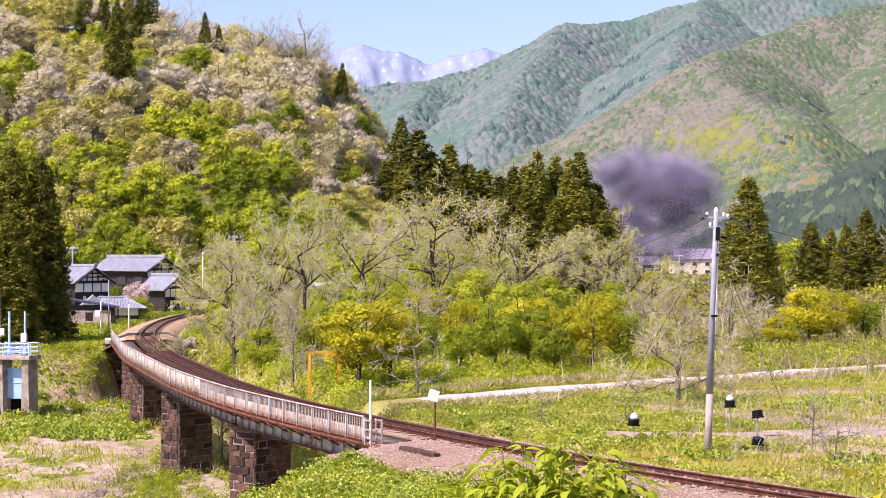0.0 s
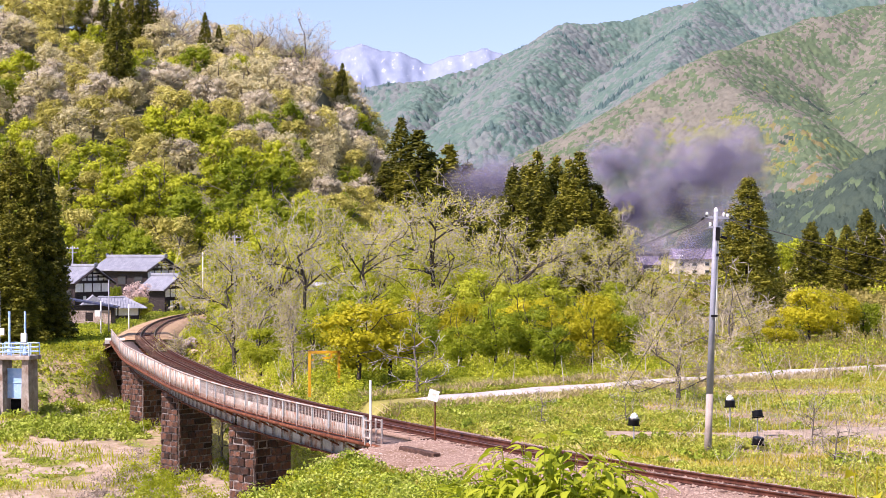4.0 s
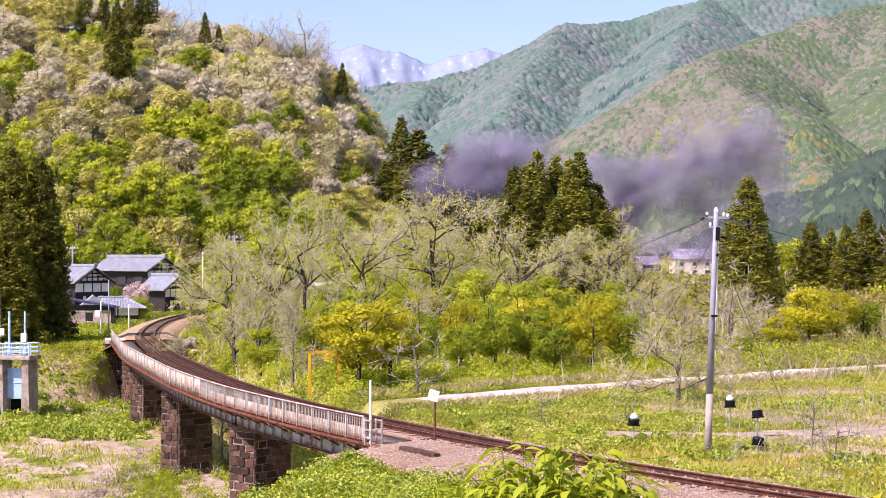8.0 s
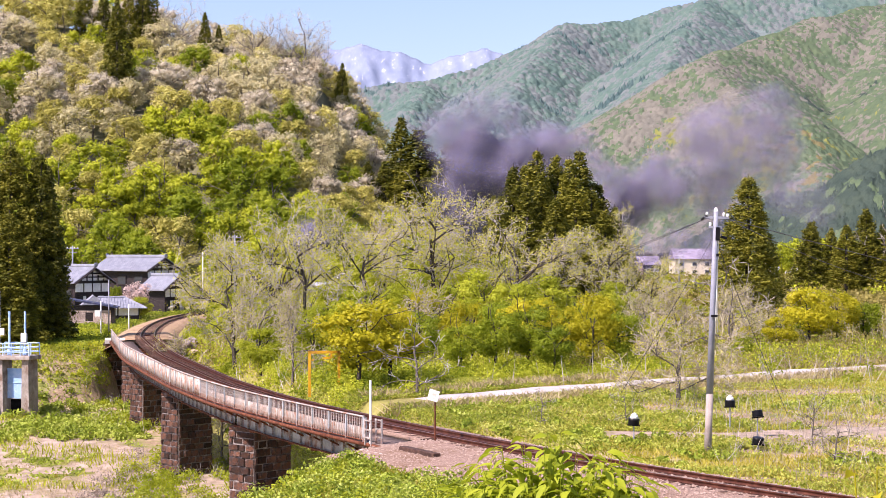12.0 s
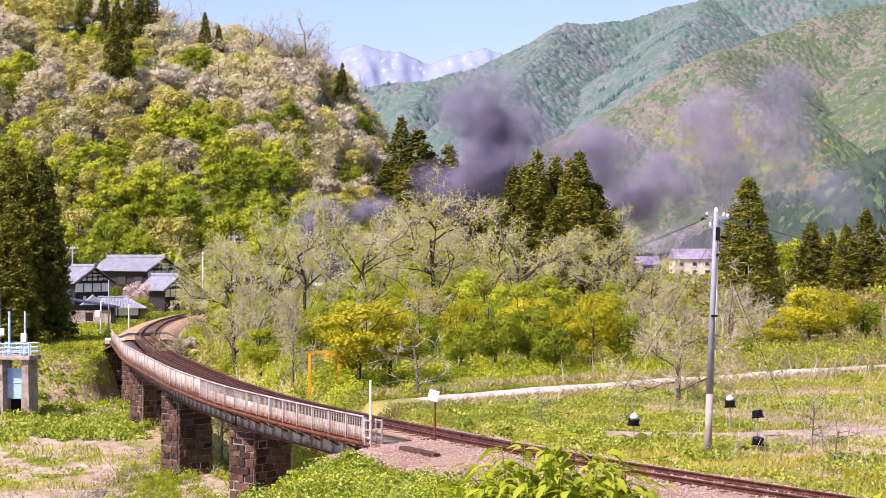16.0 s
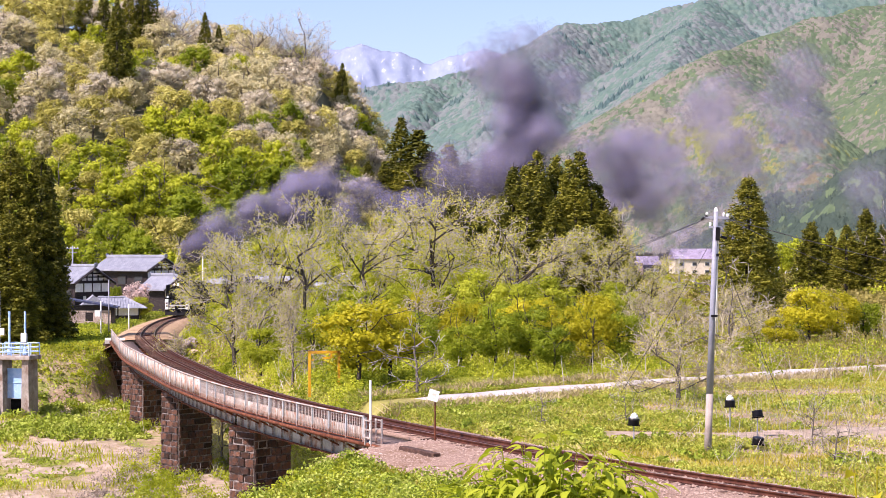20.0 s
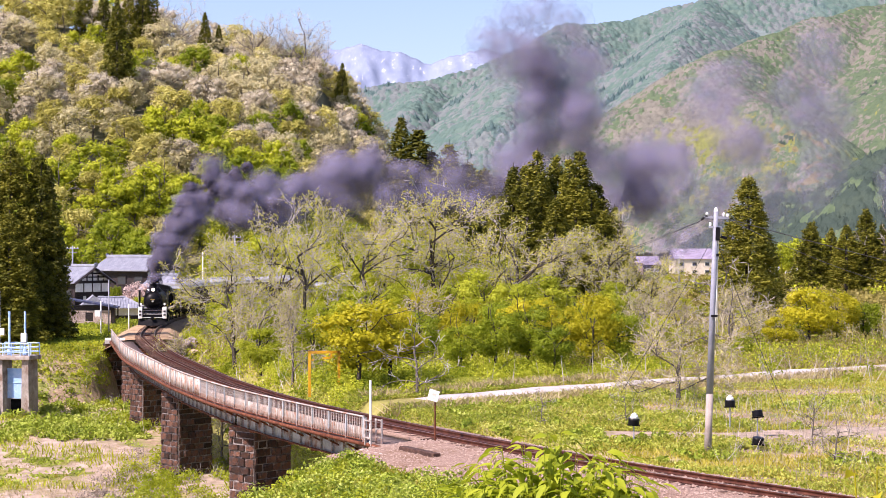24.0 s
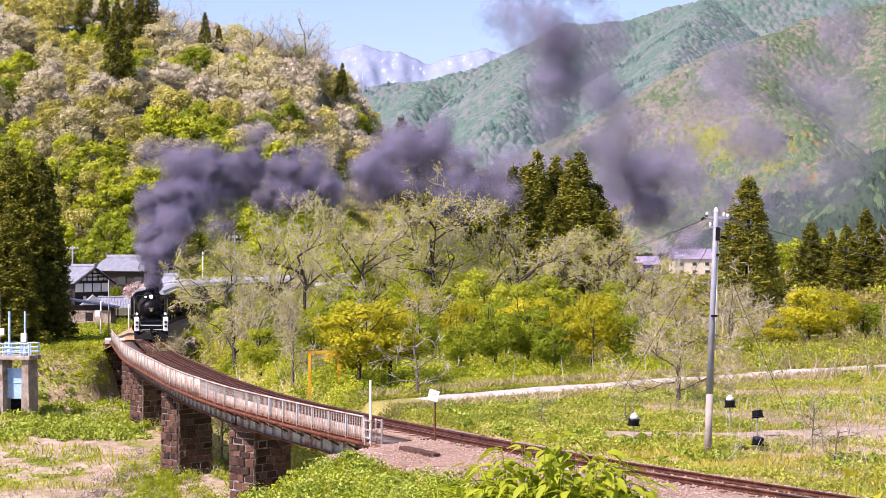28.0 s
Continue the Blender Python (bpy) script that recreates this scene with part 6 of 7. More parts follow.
    put("grass", mesh_of("grass", *blades(p, 0.42, rng, 0.03, 0.35), M_LIME), label="yellow-green sedge tufts between the sandbars", category="grass", kind="stuff")
    p = scatter(14000, -45, -2, 92, 126, rng, lambda x, y: (height(x, y) < -4.5) & sandy(x, y) & (wave(x, y, 2.2, 5) > -0.3), 1.5)
    put("dry_grass", mesh_of("dry_grass", *blades(p, 0.20, rng, 0.02, 0.9), M_STRAW), label="bleached dry grass lying on the sand", category="grass", kind="stuff")
    # grass blades
    p = scatter(420000, -40, 36, 46, 150, rng, lambda x, y: gravel(x, y) & (wave(x, y, 4.0, 1) + 0.4 * wave(x, y, 1.5, 6) > -0.8) & ((height(x, y) > -1.2) | ((wave(x, y, 3, 4) > 0.3) & ~sandy(x, y))), 1.8)
    put("grass", mesh_of("grass", *blades(p, 0.20, rng, 0.022, 0.5), M_GRASS), label="fresh yellow-green grass", category="grass", kind="stuff")
    p = scatter(60000, -40, 36, 50, 150, rng, lambda x, y: gravel(x, y) & (wave(x, y, 5.0, 7) + 0.4 * wave(x, y, 1.8, 2) > 0.15))
    put("dry_grass", mesh_of("dry_grass", *blades(p, 0.34, rng, 0.016, 0.7), M_STRAW), label="last year's bleached dry grass", category="grass", kind="stuff")
    # scrub: low bushes between the lane and the far fields
    def bushes(name, count, x0, x1, y0, y1, r0, r1, leaf, per, mat, label, keep, clear=3.2):
        c = scatter(count, x0, x1, y0, y1, rng, keep, clear)
        r = rng.uniform(r0, r1, len(c))
        i = np.repeat(np.arange(len(c)), per)
        d = rng.normal(size=(len(i), 3))
        d[:, 2] = np.abs(d[:, 2]) * 1.2
        d /= np.linalg.norm(d, axis=1, keepdims=True)
        q = c[i] + d * r[i][:, None] * rng.uniform(0.45, 1.05, (len(i), 1))
        put(name, mesh_of(name, *facets(q, d, leaf, rng, 0.6), mat), label=label, category="scrub", kind="stuff")
    behind = lambda x, y: ~left_of_line(x, y)
    foot = lambda x, y: behind(x, y) & (y > 95 + 0.55 * np.maximum(x, 0)) & (y < 108 + 0.6 * np.maximum(x, 0))
    bushes("scrub", 210, -8, 17, 94, 118, 0.5, 1.3, 0.065, 170, M_LIME_NEAR, "yellow-green bushes at the feet of the trees", foot)
    bushes("scrub", 150, -8, 17, 94, 118, 0.5, 1.4, 0.065, 170, M_GREEN, "fresh green bushes at the feet of the trees", foot)
    strip_ = lambda x, y: behind(x, y) & (y > 88) & (line_distance(x, y) < 16)
    bushes("scrub", 420, -22, -1, 86, 128, 0.5, 1.3, 0.075, 150, M_LIME_NEAR, "yellow-green saplings and scrub behind the bridge", strip_)
    bushes("scrub", 200, -22, -1, 88, 128, 0.4, 1.2, 0.075, 150, M_GREEN, "fresh green scrub behind the bridge", strip_)
    bushes("scrub", 760, -24, 36, 92, 165, 0.5, 1.5, 0.09, 85, M_LIME_NEAR, "yellow-green scrub along the wood's edge", lambda x, y: behind(x, y) & (y > 97 + 0.5 * np.maximum(x - 5, 0)))
    bushes("scrub", 480, -24, 40, 95, 165, 0.4, 1.3, 0.09, 85, M_GREEN, "fresh green scrub along the wood's edge", lambda x, y: behind(x, y) & (y > 99 + 0.5 * np.maximum(x - 5, 0)))
    bushes("scrub", 900, -24, 50, 120, 230, 0.7, 2.0, 0.13, 80, M_SCRUB, "olive scrub and saplings of the valley floor", behind)
    bushes("scrub", 900, 0, 120, 210, 520, 1.0, 2.6, 0.26, 55, M_SCRUB, "olive scrub of the far fields", behind)
    bushes("scrub", 220, 10, 150, 260, 620, 1.2, 3.4, 0.32, 60, M_LIME, "yellow-green scrub of the far fields", behind)
    bushes("scrub", 900, 0, 23, 57, 92, 0.15, 0.45, 0.085, 55, M_KNOTWEED, "dark green clumps of broad-leaved weeds", lambda x, y: behind(x, y) & ~bare_lane(x, y) & ~rough_ground(x, y) & (wave(x, y, 2.6, 6) + 0.4 * wave(x, y, 0.9, 2) > 0.25))
    bushes("scrub", 110, 18, 45, 90, 170, 0.6, 1.6, 0.085, 110, M_GREEN, "darker green bushes beyond the lane", behind)
    bushes("scrub", 420, 16, 48, 104, 200, 0.6, 1.6, 0.05, 90, M_BRUSH, "brown leafless brush of the valley floor", behind)
    bushes("scrub", 110, -48, -22, 142, 205, 0.4, 1.1, 0.09, 70, M_GREEN, "green scrub round the farmhouses", lambda x, y: left_of_line(x, y) & (line_distance(x, y) > 3.5))
    bushes("scrub", 260, -22, 0, 72, 134, 0.4, 1.0, 0.09, 90, M_GREEN, "green scrub below the bridge", lambda x, y: ~left_of_line(x, y) & (line_distance(x, y) < 8) & (height(x, y) < -1.2))
    bushes("scrub", 420, -40, -27, 128, 162, 0.15, 0.42, 0.075, 60, M_LIME_NEAR, "bright green grass clumps on the bank by the shed", lambda x, y: left_of_line(x, y) & (line_distance(x, y) > 3.4) & (height(x, y) > -3.6))
    bushes("scrub", 34, -29, -20, 126, 140, 0.4, 1.0, 0.09, 90, M_GREEN, "ivy and scrub at the bridge abutment", left_of_line)
    bushes("scrub", 380, -10, 4, 44, 66, 0.2, 0.55, 0.045, 180, M_LIME, "yellow-green weeds on the embankment slope", lambda x, y: left_of_line(x, y) & (line_distance(x, y) > 5.6) & (height(x, y) > -3.5))
    bushes("scrub", 420, -10, 4, 44, 66, 0.2, 0.7, 0.055, 210, M_KNOTWEED, "bright knotweed on the embankment slope", lambda x, y: left_of_line(x, y) & (line_distance(x, y) > 5.6) & (height(x, y) > -3.5))
    bushes("scrub", 900, -30, -8, 118, 168, 0.25, 0.7, 0.085, 70, M_LIME_NEAR, "yellow-green weeds beside the track bed", lambda x, y: behind(x, y) & (line_distance(x, y) < 5.5), 2.5)
    bushes("scrub", 500, -30, -8, 118, 168, 0.2, 0.6, 0.085, 70, M_GREEN, "green weeds beside the track bed", lambda x, y: behind(x, y) & (line_distance(x, y) < 5.5), 2.5)
    bushes("scrub", 420, -34, -16, 112, 130, 0.3, 0.75, 0.11, 70, M_KNOTWEED, "rank knotweed on the stream bank", lambda x, y: (height(x, y) < -3.5) & (wave(x, y, 4, 2) > -0.45), 1.5)
    bushes("scrub", 150, -18, -9, 86, 114, 0.35, 0.9, 0.07, 130, M_GREEN, "green brush between the bridge piers", lambda x, y: (height(x, y) < -3.5) & (wave(x, y, 3, 6) > -0.5), 0.8)
    bushes("scrub", 90, -20, -9, 86, 110, 0.3, 0.8, 0.05, 90, M_BRUSH, "brown dead brush at the pier feet", lambda x, y: height(x, y) < -3.5, 0.8)
    p = scatter(50000, -12, 5, 74, 94, rng, lambda x, y: behind(x, y), 2.2)
    p[:, 2] += rng.uniform(0.02, 0.25, len(p))
    put("herbs", mesh_of("herbs", *facets(p, np.tile(up, (len(p), 1)), 0.06, rng, 0.5, 0.4), M_HERB), label="short herbs on the slope at the lane's end", category="herbs", kind="stuff")
    def round_piers(x, y):
        near = np.zeros(x.shape, bool)
        for yy in (82.0, 101.0, 120.0, 134.0):
            q = on_line(at_y(yy), 1.2)[0]
            near |= np.hypot(x - q[0], y - q[1]) < 4.2
        return near
    bushes("scrub", 2600, -34, 0, 76, 140, 0.35, 0.8, 0.08, 75, M_GREEN, "green brush round the feet of the bridge piers", round_piers, 0.6)
    p = scatter(9000, -34, 0, 76, 140, rng, round_piers, 0.5)
    put("brushwood", mesh_of("brushwood", *blades(p, 1.0, rng, 0.012, 0.5), M_TWIG), label="dry stems round the bridge piers", category="scrub", kind="stuff")
    p = scatter(5200, 9, 26, 55, 92, rng, lambda x, y: rough_ground(x, y) | (wave(x, y, 2.5, 3) > 0.5), 3.2)
    put("brushwood", mesh_of("brushwood", *blades(p, 0.6, rng, 0.010, 0.6), M_BRUSH), label="brown dead weeds on the rough ground", category="scrub", kind="stuff")
    def verge(x, y):
        rd = np.full(x.shape, 1e9)
        for q in ROAD_LINE:
            np.minimum(rd, (x - q[0]) ** 2 + (y - q[1]) ** 2, out=rd)
        return (rd < (4.4 + 1.5 * wave(x, y, 3.5, 2)) ** 2) & (rd > 2.15 ** 2) & (y > 80)
    p = scatter(90000, -4, 40, 80, 124, rng, verge, 3.0)
    put("dry_grass", mesh_of("dry_grass", *blades(p, 0.42, rng, 0.05, 0.8), M_STRAW), label="bleached dry grass along the lane", category="grass", kind="stuff")
    p = scatter(60000, 6, 48, 108, 200, rng, lambda x, y: behind(x, y) & (wave(x, y, 5, 3) > -0.3), 3.0)
    put("dry_grass", mesh_of("dry_grass", *blades(p, 0.75, rng, 0.03, 0.5), M_SCRUB), label="tall olive and straw-coloured grass of the valley scrub", category="grass", kind="stuff")
    # leafless brushwood on the verges
    p = scatter(5200, -20, 45, 95, 170, rng, lambda x, y: behind(x, y) & (wave(x, y, 7, 5) > -0.2), 3.0)
    put("brushwood", mesh_of("brushwood", *blades(p, 1.7, rng, 0.018, 0.35), M_TWIG), label="pale leafless brushwood stems", category="scrub", kind="stuff")
    p = scatter(800, 10, 22, 58, 84, rng, None, 3.0)
    put("brushwood", mesh_of("brushwood", *blades(p, 0.8, rng, 0.010, 0.5), M_TWIG), label="pale dead stalks in the grass", category="scrub", kind="stuff")


cover()


def leaf_mesh(name, length, width, mat, rng, n=3):
    """A pointed, folded leaf."""
    t = np.linspace(0, 1, 6)
    w = width * np.sin(np.pi * t ** 0.75) * (1 - 0.2 * t)
    v, f = [], []
    for i in range(6):
        droop = -0.35 * length * t[i] ** 2
        v += [(-w[i] / 2, t[i] * length, droop + 0.12 * w[i]), (0, t[i] * length, droop), (w[i] / 2, t[i] * length, droop + 0.12 * w[i])]
    for i in range(5):
        for j in range(2):
            a = i * 3 + j
            f.append((a, a + 1, a + 4, a + 3))
    return mesh_of(name, v, f, mat)


def near_shrub(x, y, z, r, shoots, leaf, label, seed, mat):
    """A leafy shrub close by, each leaf its own piece."""
    rng = np.random.default_rng(seed)
    s = base("shrub", pose(x, y, z), label, "shrub")
    me = leaf_mesh("leaf", leaf, leaf * 0.46, mat, rng)
    tubes, rest = [], []
    lv = np.array([v.co for v in me.vertices])
    lf = np.array([list(q.vertices) for q in me.polygons])
    for k in range(shoots):
        a = rng.uniform(0, 2 * np.pi)
        q = np.sqrt(rng.uniform(0, 1)) * r
        tip = np.array([np.cos(a) * q, np.sin(a) * q * 0.7, rng.uniform(0.55, 1.0) * (1.0 - 0.35 * (q / r) ** 2)])
        root = np.array([tip[0] * 0.35, tip[1] * 0.35, -0.6])
        pts = np.array([root, root * 0.4 + tip * 0.6 + rng.normal(0, 0.03, 3), tip])
        tubes.append((pts, [0.006, 0.004, 0.002]))
        for j in range(8):
            t = 0.35 + 0.65 * j / 7
            p = pts[1] + (pts[2] - pts[1]) * (t - 0.35) / 0.65 if t > 0.35 else pts[1]
            m = pose(*p, rng.uniform(-35, 25), rng.uniform(-30, 30), math.degrees(a) + j * 137.5) @ Matrix.Diagonal((*[rng.uniform(0.7, 1.2)] * 3, 1))
            if k < 36:
                put("leaf", me, s).matrix_basis = m
            else:
                mm = np.array(m)
                rest.append(lv @ mm[:3, :3].T + mm[:3, 3])
    if rest:
        put("leafage", mesh_of("leafage", np.concatenate(rest), np.concatenate([lf + len(lv) * i for i in range(len(rest))]), mat), s, kind="stuff")
    put("stalk", mesh_of("stalk", *tube_mesh(tubes, 4), mat), s)


M_NEARLEAF = leafy("sunlit_shrub_leaves", [(0.22, 0.29, 0.010), (0.36, 0.42, 0.02), (0.52, 0.55, 0.05)], 0.8, 0.45)
near_shrub(0.78, 12.0, 4.72, 0.78, 260, 0.135, "bright green leafy shrub close to the camera stand", 5, M_NEARLEAF)
near_shrub(0.20, 11.6, 4.50, 0.42, 70, 0.12, "bright green leafy shrub shoots below the stand", 6, M_NEARLEAF)
near_shrub(1.14, 4.55, 5.60, 0.18, 14, 0.085, "yellow-green leafy twig tips close to the stand", 7, M_AMBER)


# ---- the steam train; every vehicle looks along +x, its front at x = 0, rails at z = 0 ----
def lathe_x(bm, profile, z, seg=20):
    """Rings about a lengthwise axis at height z: (x, radius)."""
    rings = [[bm.verts.new((x, r * math.sin(a), z + r * math.cos(a))) for a in np.linspace(0, 2 * math.pi, seg, endpoint=False)] for x, r in profile]
    for p, q in zip(rings[:-1], rings[1:]):
        for i in range(seg):
            bm.faces.new((p[i], p[(i + 1) % seg], q[(i + 1) % seg], q[i]))
    for r in (rings[0], rings[-1]):
        bm.faces.new(r)
    bmesh.ops.recalc_face_normals(bm, faces=bm.faces)


def wheel(parent, x, y, r, spokes=0):
    bm = bmesh.new()
    rod(bm, (x, y - 0.06, r), (x, y + 0.06, r), r, seg=24)
    w = part("wheel", bm, M_SOOT, parent)
    part("tyre", rods(((x, y - 0.07, r), (x, y + 0.07, r), r * 0.99, r * 0.99, 24)), M_CHROME, w, "bright worn tyre")
    return w


def locomotive():
    e = base("steam_locomotive", None, "black steam locomotive with smoke deflectors and lit headlamp", "steam locomotive")
    bm = bmesh.new()
    lathe_x(bm, [(-0.95, 0.80), (-0.98, 0.86), (-2.6, 0.88), (-2.62, 0.84), (-8.2, 0.90)], 2.42)
    boiler = part("boiler", bm, M_BLACK, e, "black boiler barrel", True)
    bm = bmesh.new()
    lathe_x(bm, [(-0.62, 0.10), (-0.66, 0.30), (-0.78, 0.56), (-0.90, 0.68), (-0.97, 0.70)], 2.42)
    door = part("smokebox_door", bm, M_BLACK, e, "domed black smokebox door", True)
    part("door_ring", rods(((-0.93, 0, 2.42), (-0.99, 0, 2.42), 0.87, 0.87, 28)), M_SOOT, e)
    part("hinge", boxes(((-0.78, 0.35, 2.62), (0.08, 0.75, 0.07)), ((-0.78, 0.35, 2.22), (0.08, 0.75, 0.07))), M_SOOT, door)
    part("number_plate", boxes(((-0.60, 0, 2.52), (0.04, 0.52, 0.17))), M_SOOT, door, "dark number plate")
    part("plate_lettering", boxes(((-0.575, 0, 2.52), (0.012, 0.42, 0.07))), M_BRASS, door, "brass characters too small to read")
    part("handwheel", rods(((-0.6, 0, 2.36), (-0.52, 0, 2.36), 0.12)), M_CHROME, door)
    bm = rods(((-1.75, 0, 3.15), (-1.75, 0, 3.9), 0.33, 0.30, 18), ((-1.75, 0, 3.86), (-1.75, 0, 3.96), 0.36, 0.36, 18))
    part("chimney", bm, M_SOOT, e, "black chimney", True)
    bm = bmesh.new()
    ball(bm, (-4.3, 0, 3.15), 0.62, (1.9, 0.95, 1.0), 3)
    part("steam_dome", bm, M_BLACK, e, "black steam dome", True)
    for yy, r, lit in ((0.0, 0.16, True), (-0.42, 0.075, True)):
        lamp = part("headlamp", rods(((-1.35, yy, 3.42), (-0.92, yy, 3.42), r, r * 1.08, 16)), M_SOOT, e)
        part("lens", rods(((-0.93, yy, 3.42), (-0.90, yy, 3.42), r * 0.95, r * 0.9, 16)), M_LAMP, lamp, "lit headlamp lens")
    for sy in (1, -1):
        bm = bmesh.new()
        prism(bm, [(-2.9, 1.75), (-1.05, 1.75), (-0.75, 2.0), (-0.75, 3.2), (-1.0, 3.38), (-2.9, 3.38)], sy * 1.30 - 0.015, sy * 1.30 + 0.015)
        d = part("smoke_deflector", bm, M_BLACK, e, "black smoke deflector plate")
        part("edge_trim", rods(((-0.75, sy * 1.30, 2.0), (-0.75, sy * 1.30, 3.2), 0.022)), M_CHROME, d)
        bm = bmesh.new()
        box(bm, (-0.45, sy * 1.12, 1.28), (0.5, 0.38, 1.1), bevel=0.04)
        c = part("front_step", bm, M_WHITE, e, "white-painted front step plate")
        part("step_slot", boxes(((-0.19, sy * 1.12, 1.42), (0.04, 0.20, 0.16)), ((-0.19, sy * 1.12, 1.10), (0.04, 0.20, 0.14))), M_SOOT, c, "dark step opening")
        part("marker_lamp", rods(((-0.75, sy * 1.1, 2.08), (-0.62, sy * 1.1, 2.08), 0.11)), M_WHITE, e, "pale round marker lamp")
        part("cylinder", rods(((-1.4, sy * 1.05, 0.95), (-2.6, sy * 1.05, 0.95), 0.40, 0.40, 16)), M_BLACK, e)
        bm = bmesh.new()
        box(bm, (-4.7, sy * 1.12, 1.72), (7.2, 0.36, 0.07))
        part("running_board", bm, M_BLACK, e)
        for x in (-4.3, -6.2, -8.1):
            wheel(e, x, sy * 0.56, 0.87)
        for x, r in ((-1.3, 0.47), (-2.9, 0.47), (-9.8, 0.47)):
            wheel(e, x, sy * 0.56, r)
        part("coupling_rod", boxes(((-6.2, sy * 0.74, 0.75), (4.2, 0.06, 0.12)), ((-3.6, sy * 0.86, 0.9), (3.0, 0.06, 0.10))), M_CHROME, e, "steel coupling rod")
        part("handrail", rods(((-1.0, sy * 0.95, 2.75), (-8.0, sy * 1.0, 2.75), 0.02)), M_CHROME, e)
    bm = bmesh.new()
    box(bm, (-0.42, 0, 0.98), (0.16, 2.6, 0.36), bevel=0.02)
    beam = part("buffer_beam", bm, M_BLACK, e)
    part("white_line", boxes(((-0.33, 0, 0.83), (0.02, 2.3, 0.05)), ((-0.33, 0, 1.16), (0.02, 1.7, 0.04))), M_WHITE, beam, "white trim line")
    part("front_deck", boxes(((-0.75, 0, 1.62), (0.9, 2.2, 0.06)), ((-0.40, 0, 1.45), (0.06, 1.9, 0.42))), M_BLACK, e)
    part("front_railing", rods(((-0.33, -0.85, 1.52), (-0.33, 0.85, 1.52), 0.022), ((-0.33, -0.85, 1.25), (-0.33, 0.85, 1.25), 0.022), ((-0.33, -0.85, 1.16), (-0.33, -0.85, 1.52), 0.022), ((-0.33, 0.85, 1.16), (-0.33, 0.85, 1.52), 0.022)), M_CHROME, e)
    part("coupler", boxes(((-0.18, 0, 0.86), (0.5, 0.26, 0.28))), M_SOOT, e)
    bm = bmesh.new()
    a = [bm.verts.new(p) for p in ((-0.55, -1.3, 0.66), (-0.55, 1.3, 0.66), (-0.15, 1.32, 0.12), (0.12, 0, 0.10), (-0.15, -1.32, 0.12), (-0.25, 0, 0.68), (-0.8, -1.3, 0.12), (-0.8, 1.3, 0.12))]
    for q in ((0, 5, 3, 4), (5, 1, 2, 3), (0, 4, 6), (1, 7, 2), (0, 6, 7, 1), (0, 1, 5)):
        bm.faces.new([a[i] for i in q])
    bmesh.ops.recalc_face_normals(bm, faces=bm.faces)
    part("snow_plough", bm, M_SOOT, e, "black wedge plough")
    # firebox and cab
    part("firebox", boxes(((-8.9, 0, 2.25), (1.6, 1.9, 2.1))), M_BLACK, e)
    bm = bmesh.new()
    prism(bm, [(-1.36, 1.5), (-1.36, 3.05), (-0.95, 3.55), (0, 3.78), (0.95, 3.55), (1.36, 3.05), (1.36, 1.5)], -11.4, -9.5)
    bmesh.ops.rotate(bm, cent=(0, 0, 0), matrix=Matrix.Rotation(radians(-90), 3, "Z"), verts=bm.verts)
    for v in bm.verts:
        v.co.x = -abs(v.co.x)
    cab = part("cab", bm, M_BLACK, e, "black cab with curved roof")
    for sy in (1, -1):
        part("cab_window", boxes(((-10.4, sy * 1.37, 2.6), (0.9, 0.03, 0.6))), M_GLASS, cab)
        part("front_window", boxes(((-9.48, sy * 1.05, 3.0), (0.03, 0.4, 0.42))), M_GLASS, cab)
    part("frame", boxes(((-6, 0, 0.95), (11, 0.9, 0.4))), M_SOOT, e)
    return e


def tender():
    e = base("tender", None, "black coal tender behind the locomotive", "tender")
    bm = bmesh.new()
    box(bm, (-3.6, 0, 2.0), (6.6, 2.65, 1.9), bevel=0.08)
    part("tank", bm, M_BLACK, e)
    bm = bmesh.new()
    for k in range(60):
        ball(bm, (random.uniform(-5.0, -1.0), random.uniform(-0.95, 0.95), random.uniform(2.85, 3.2)), random.uniform(0.12, 0.26), sub=1)
    part("coal", bm, M_SOOT, e, "heap of coal")
    part("frame", boxes(((-3.6, 0, 0.85), (6.9, 1.6, 0.35))), M_SOOT, e)
    for x in (-1.2, -2.6, -4.6, -6.0):
        for sy in (1, -1):
            wheel(e, x, sy * 0.56, 0.43)
    return e


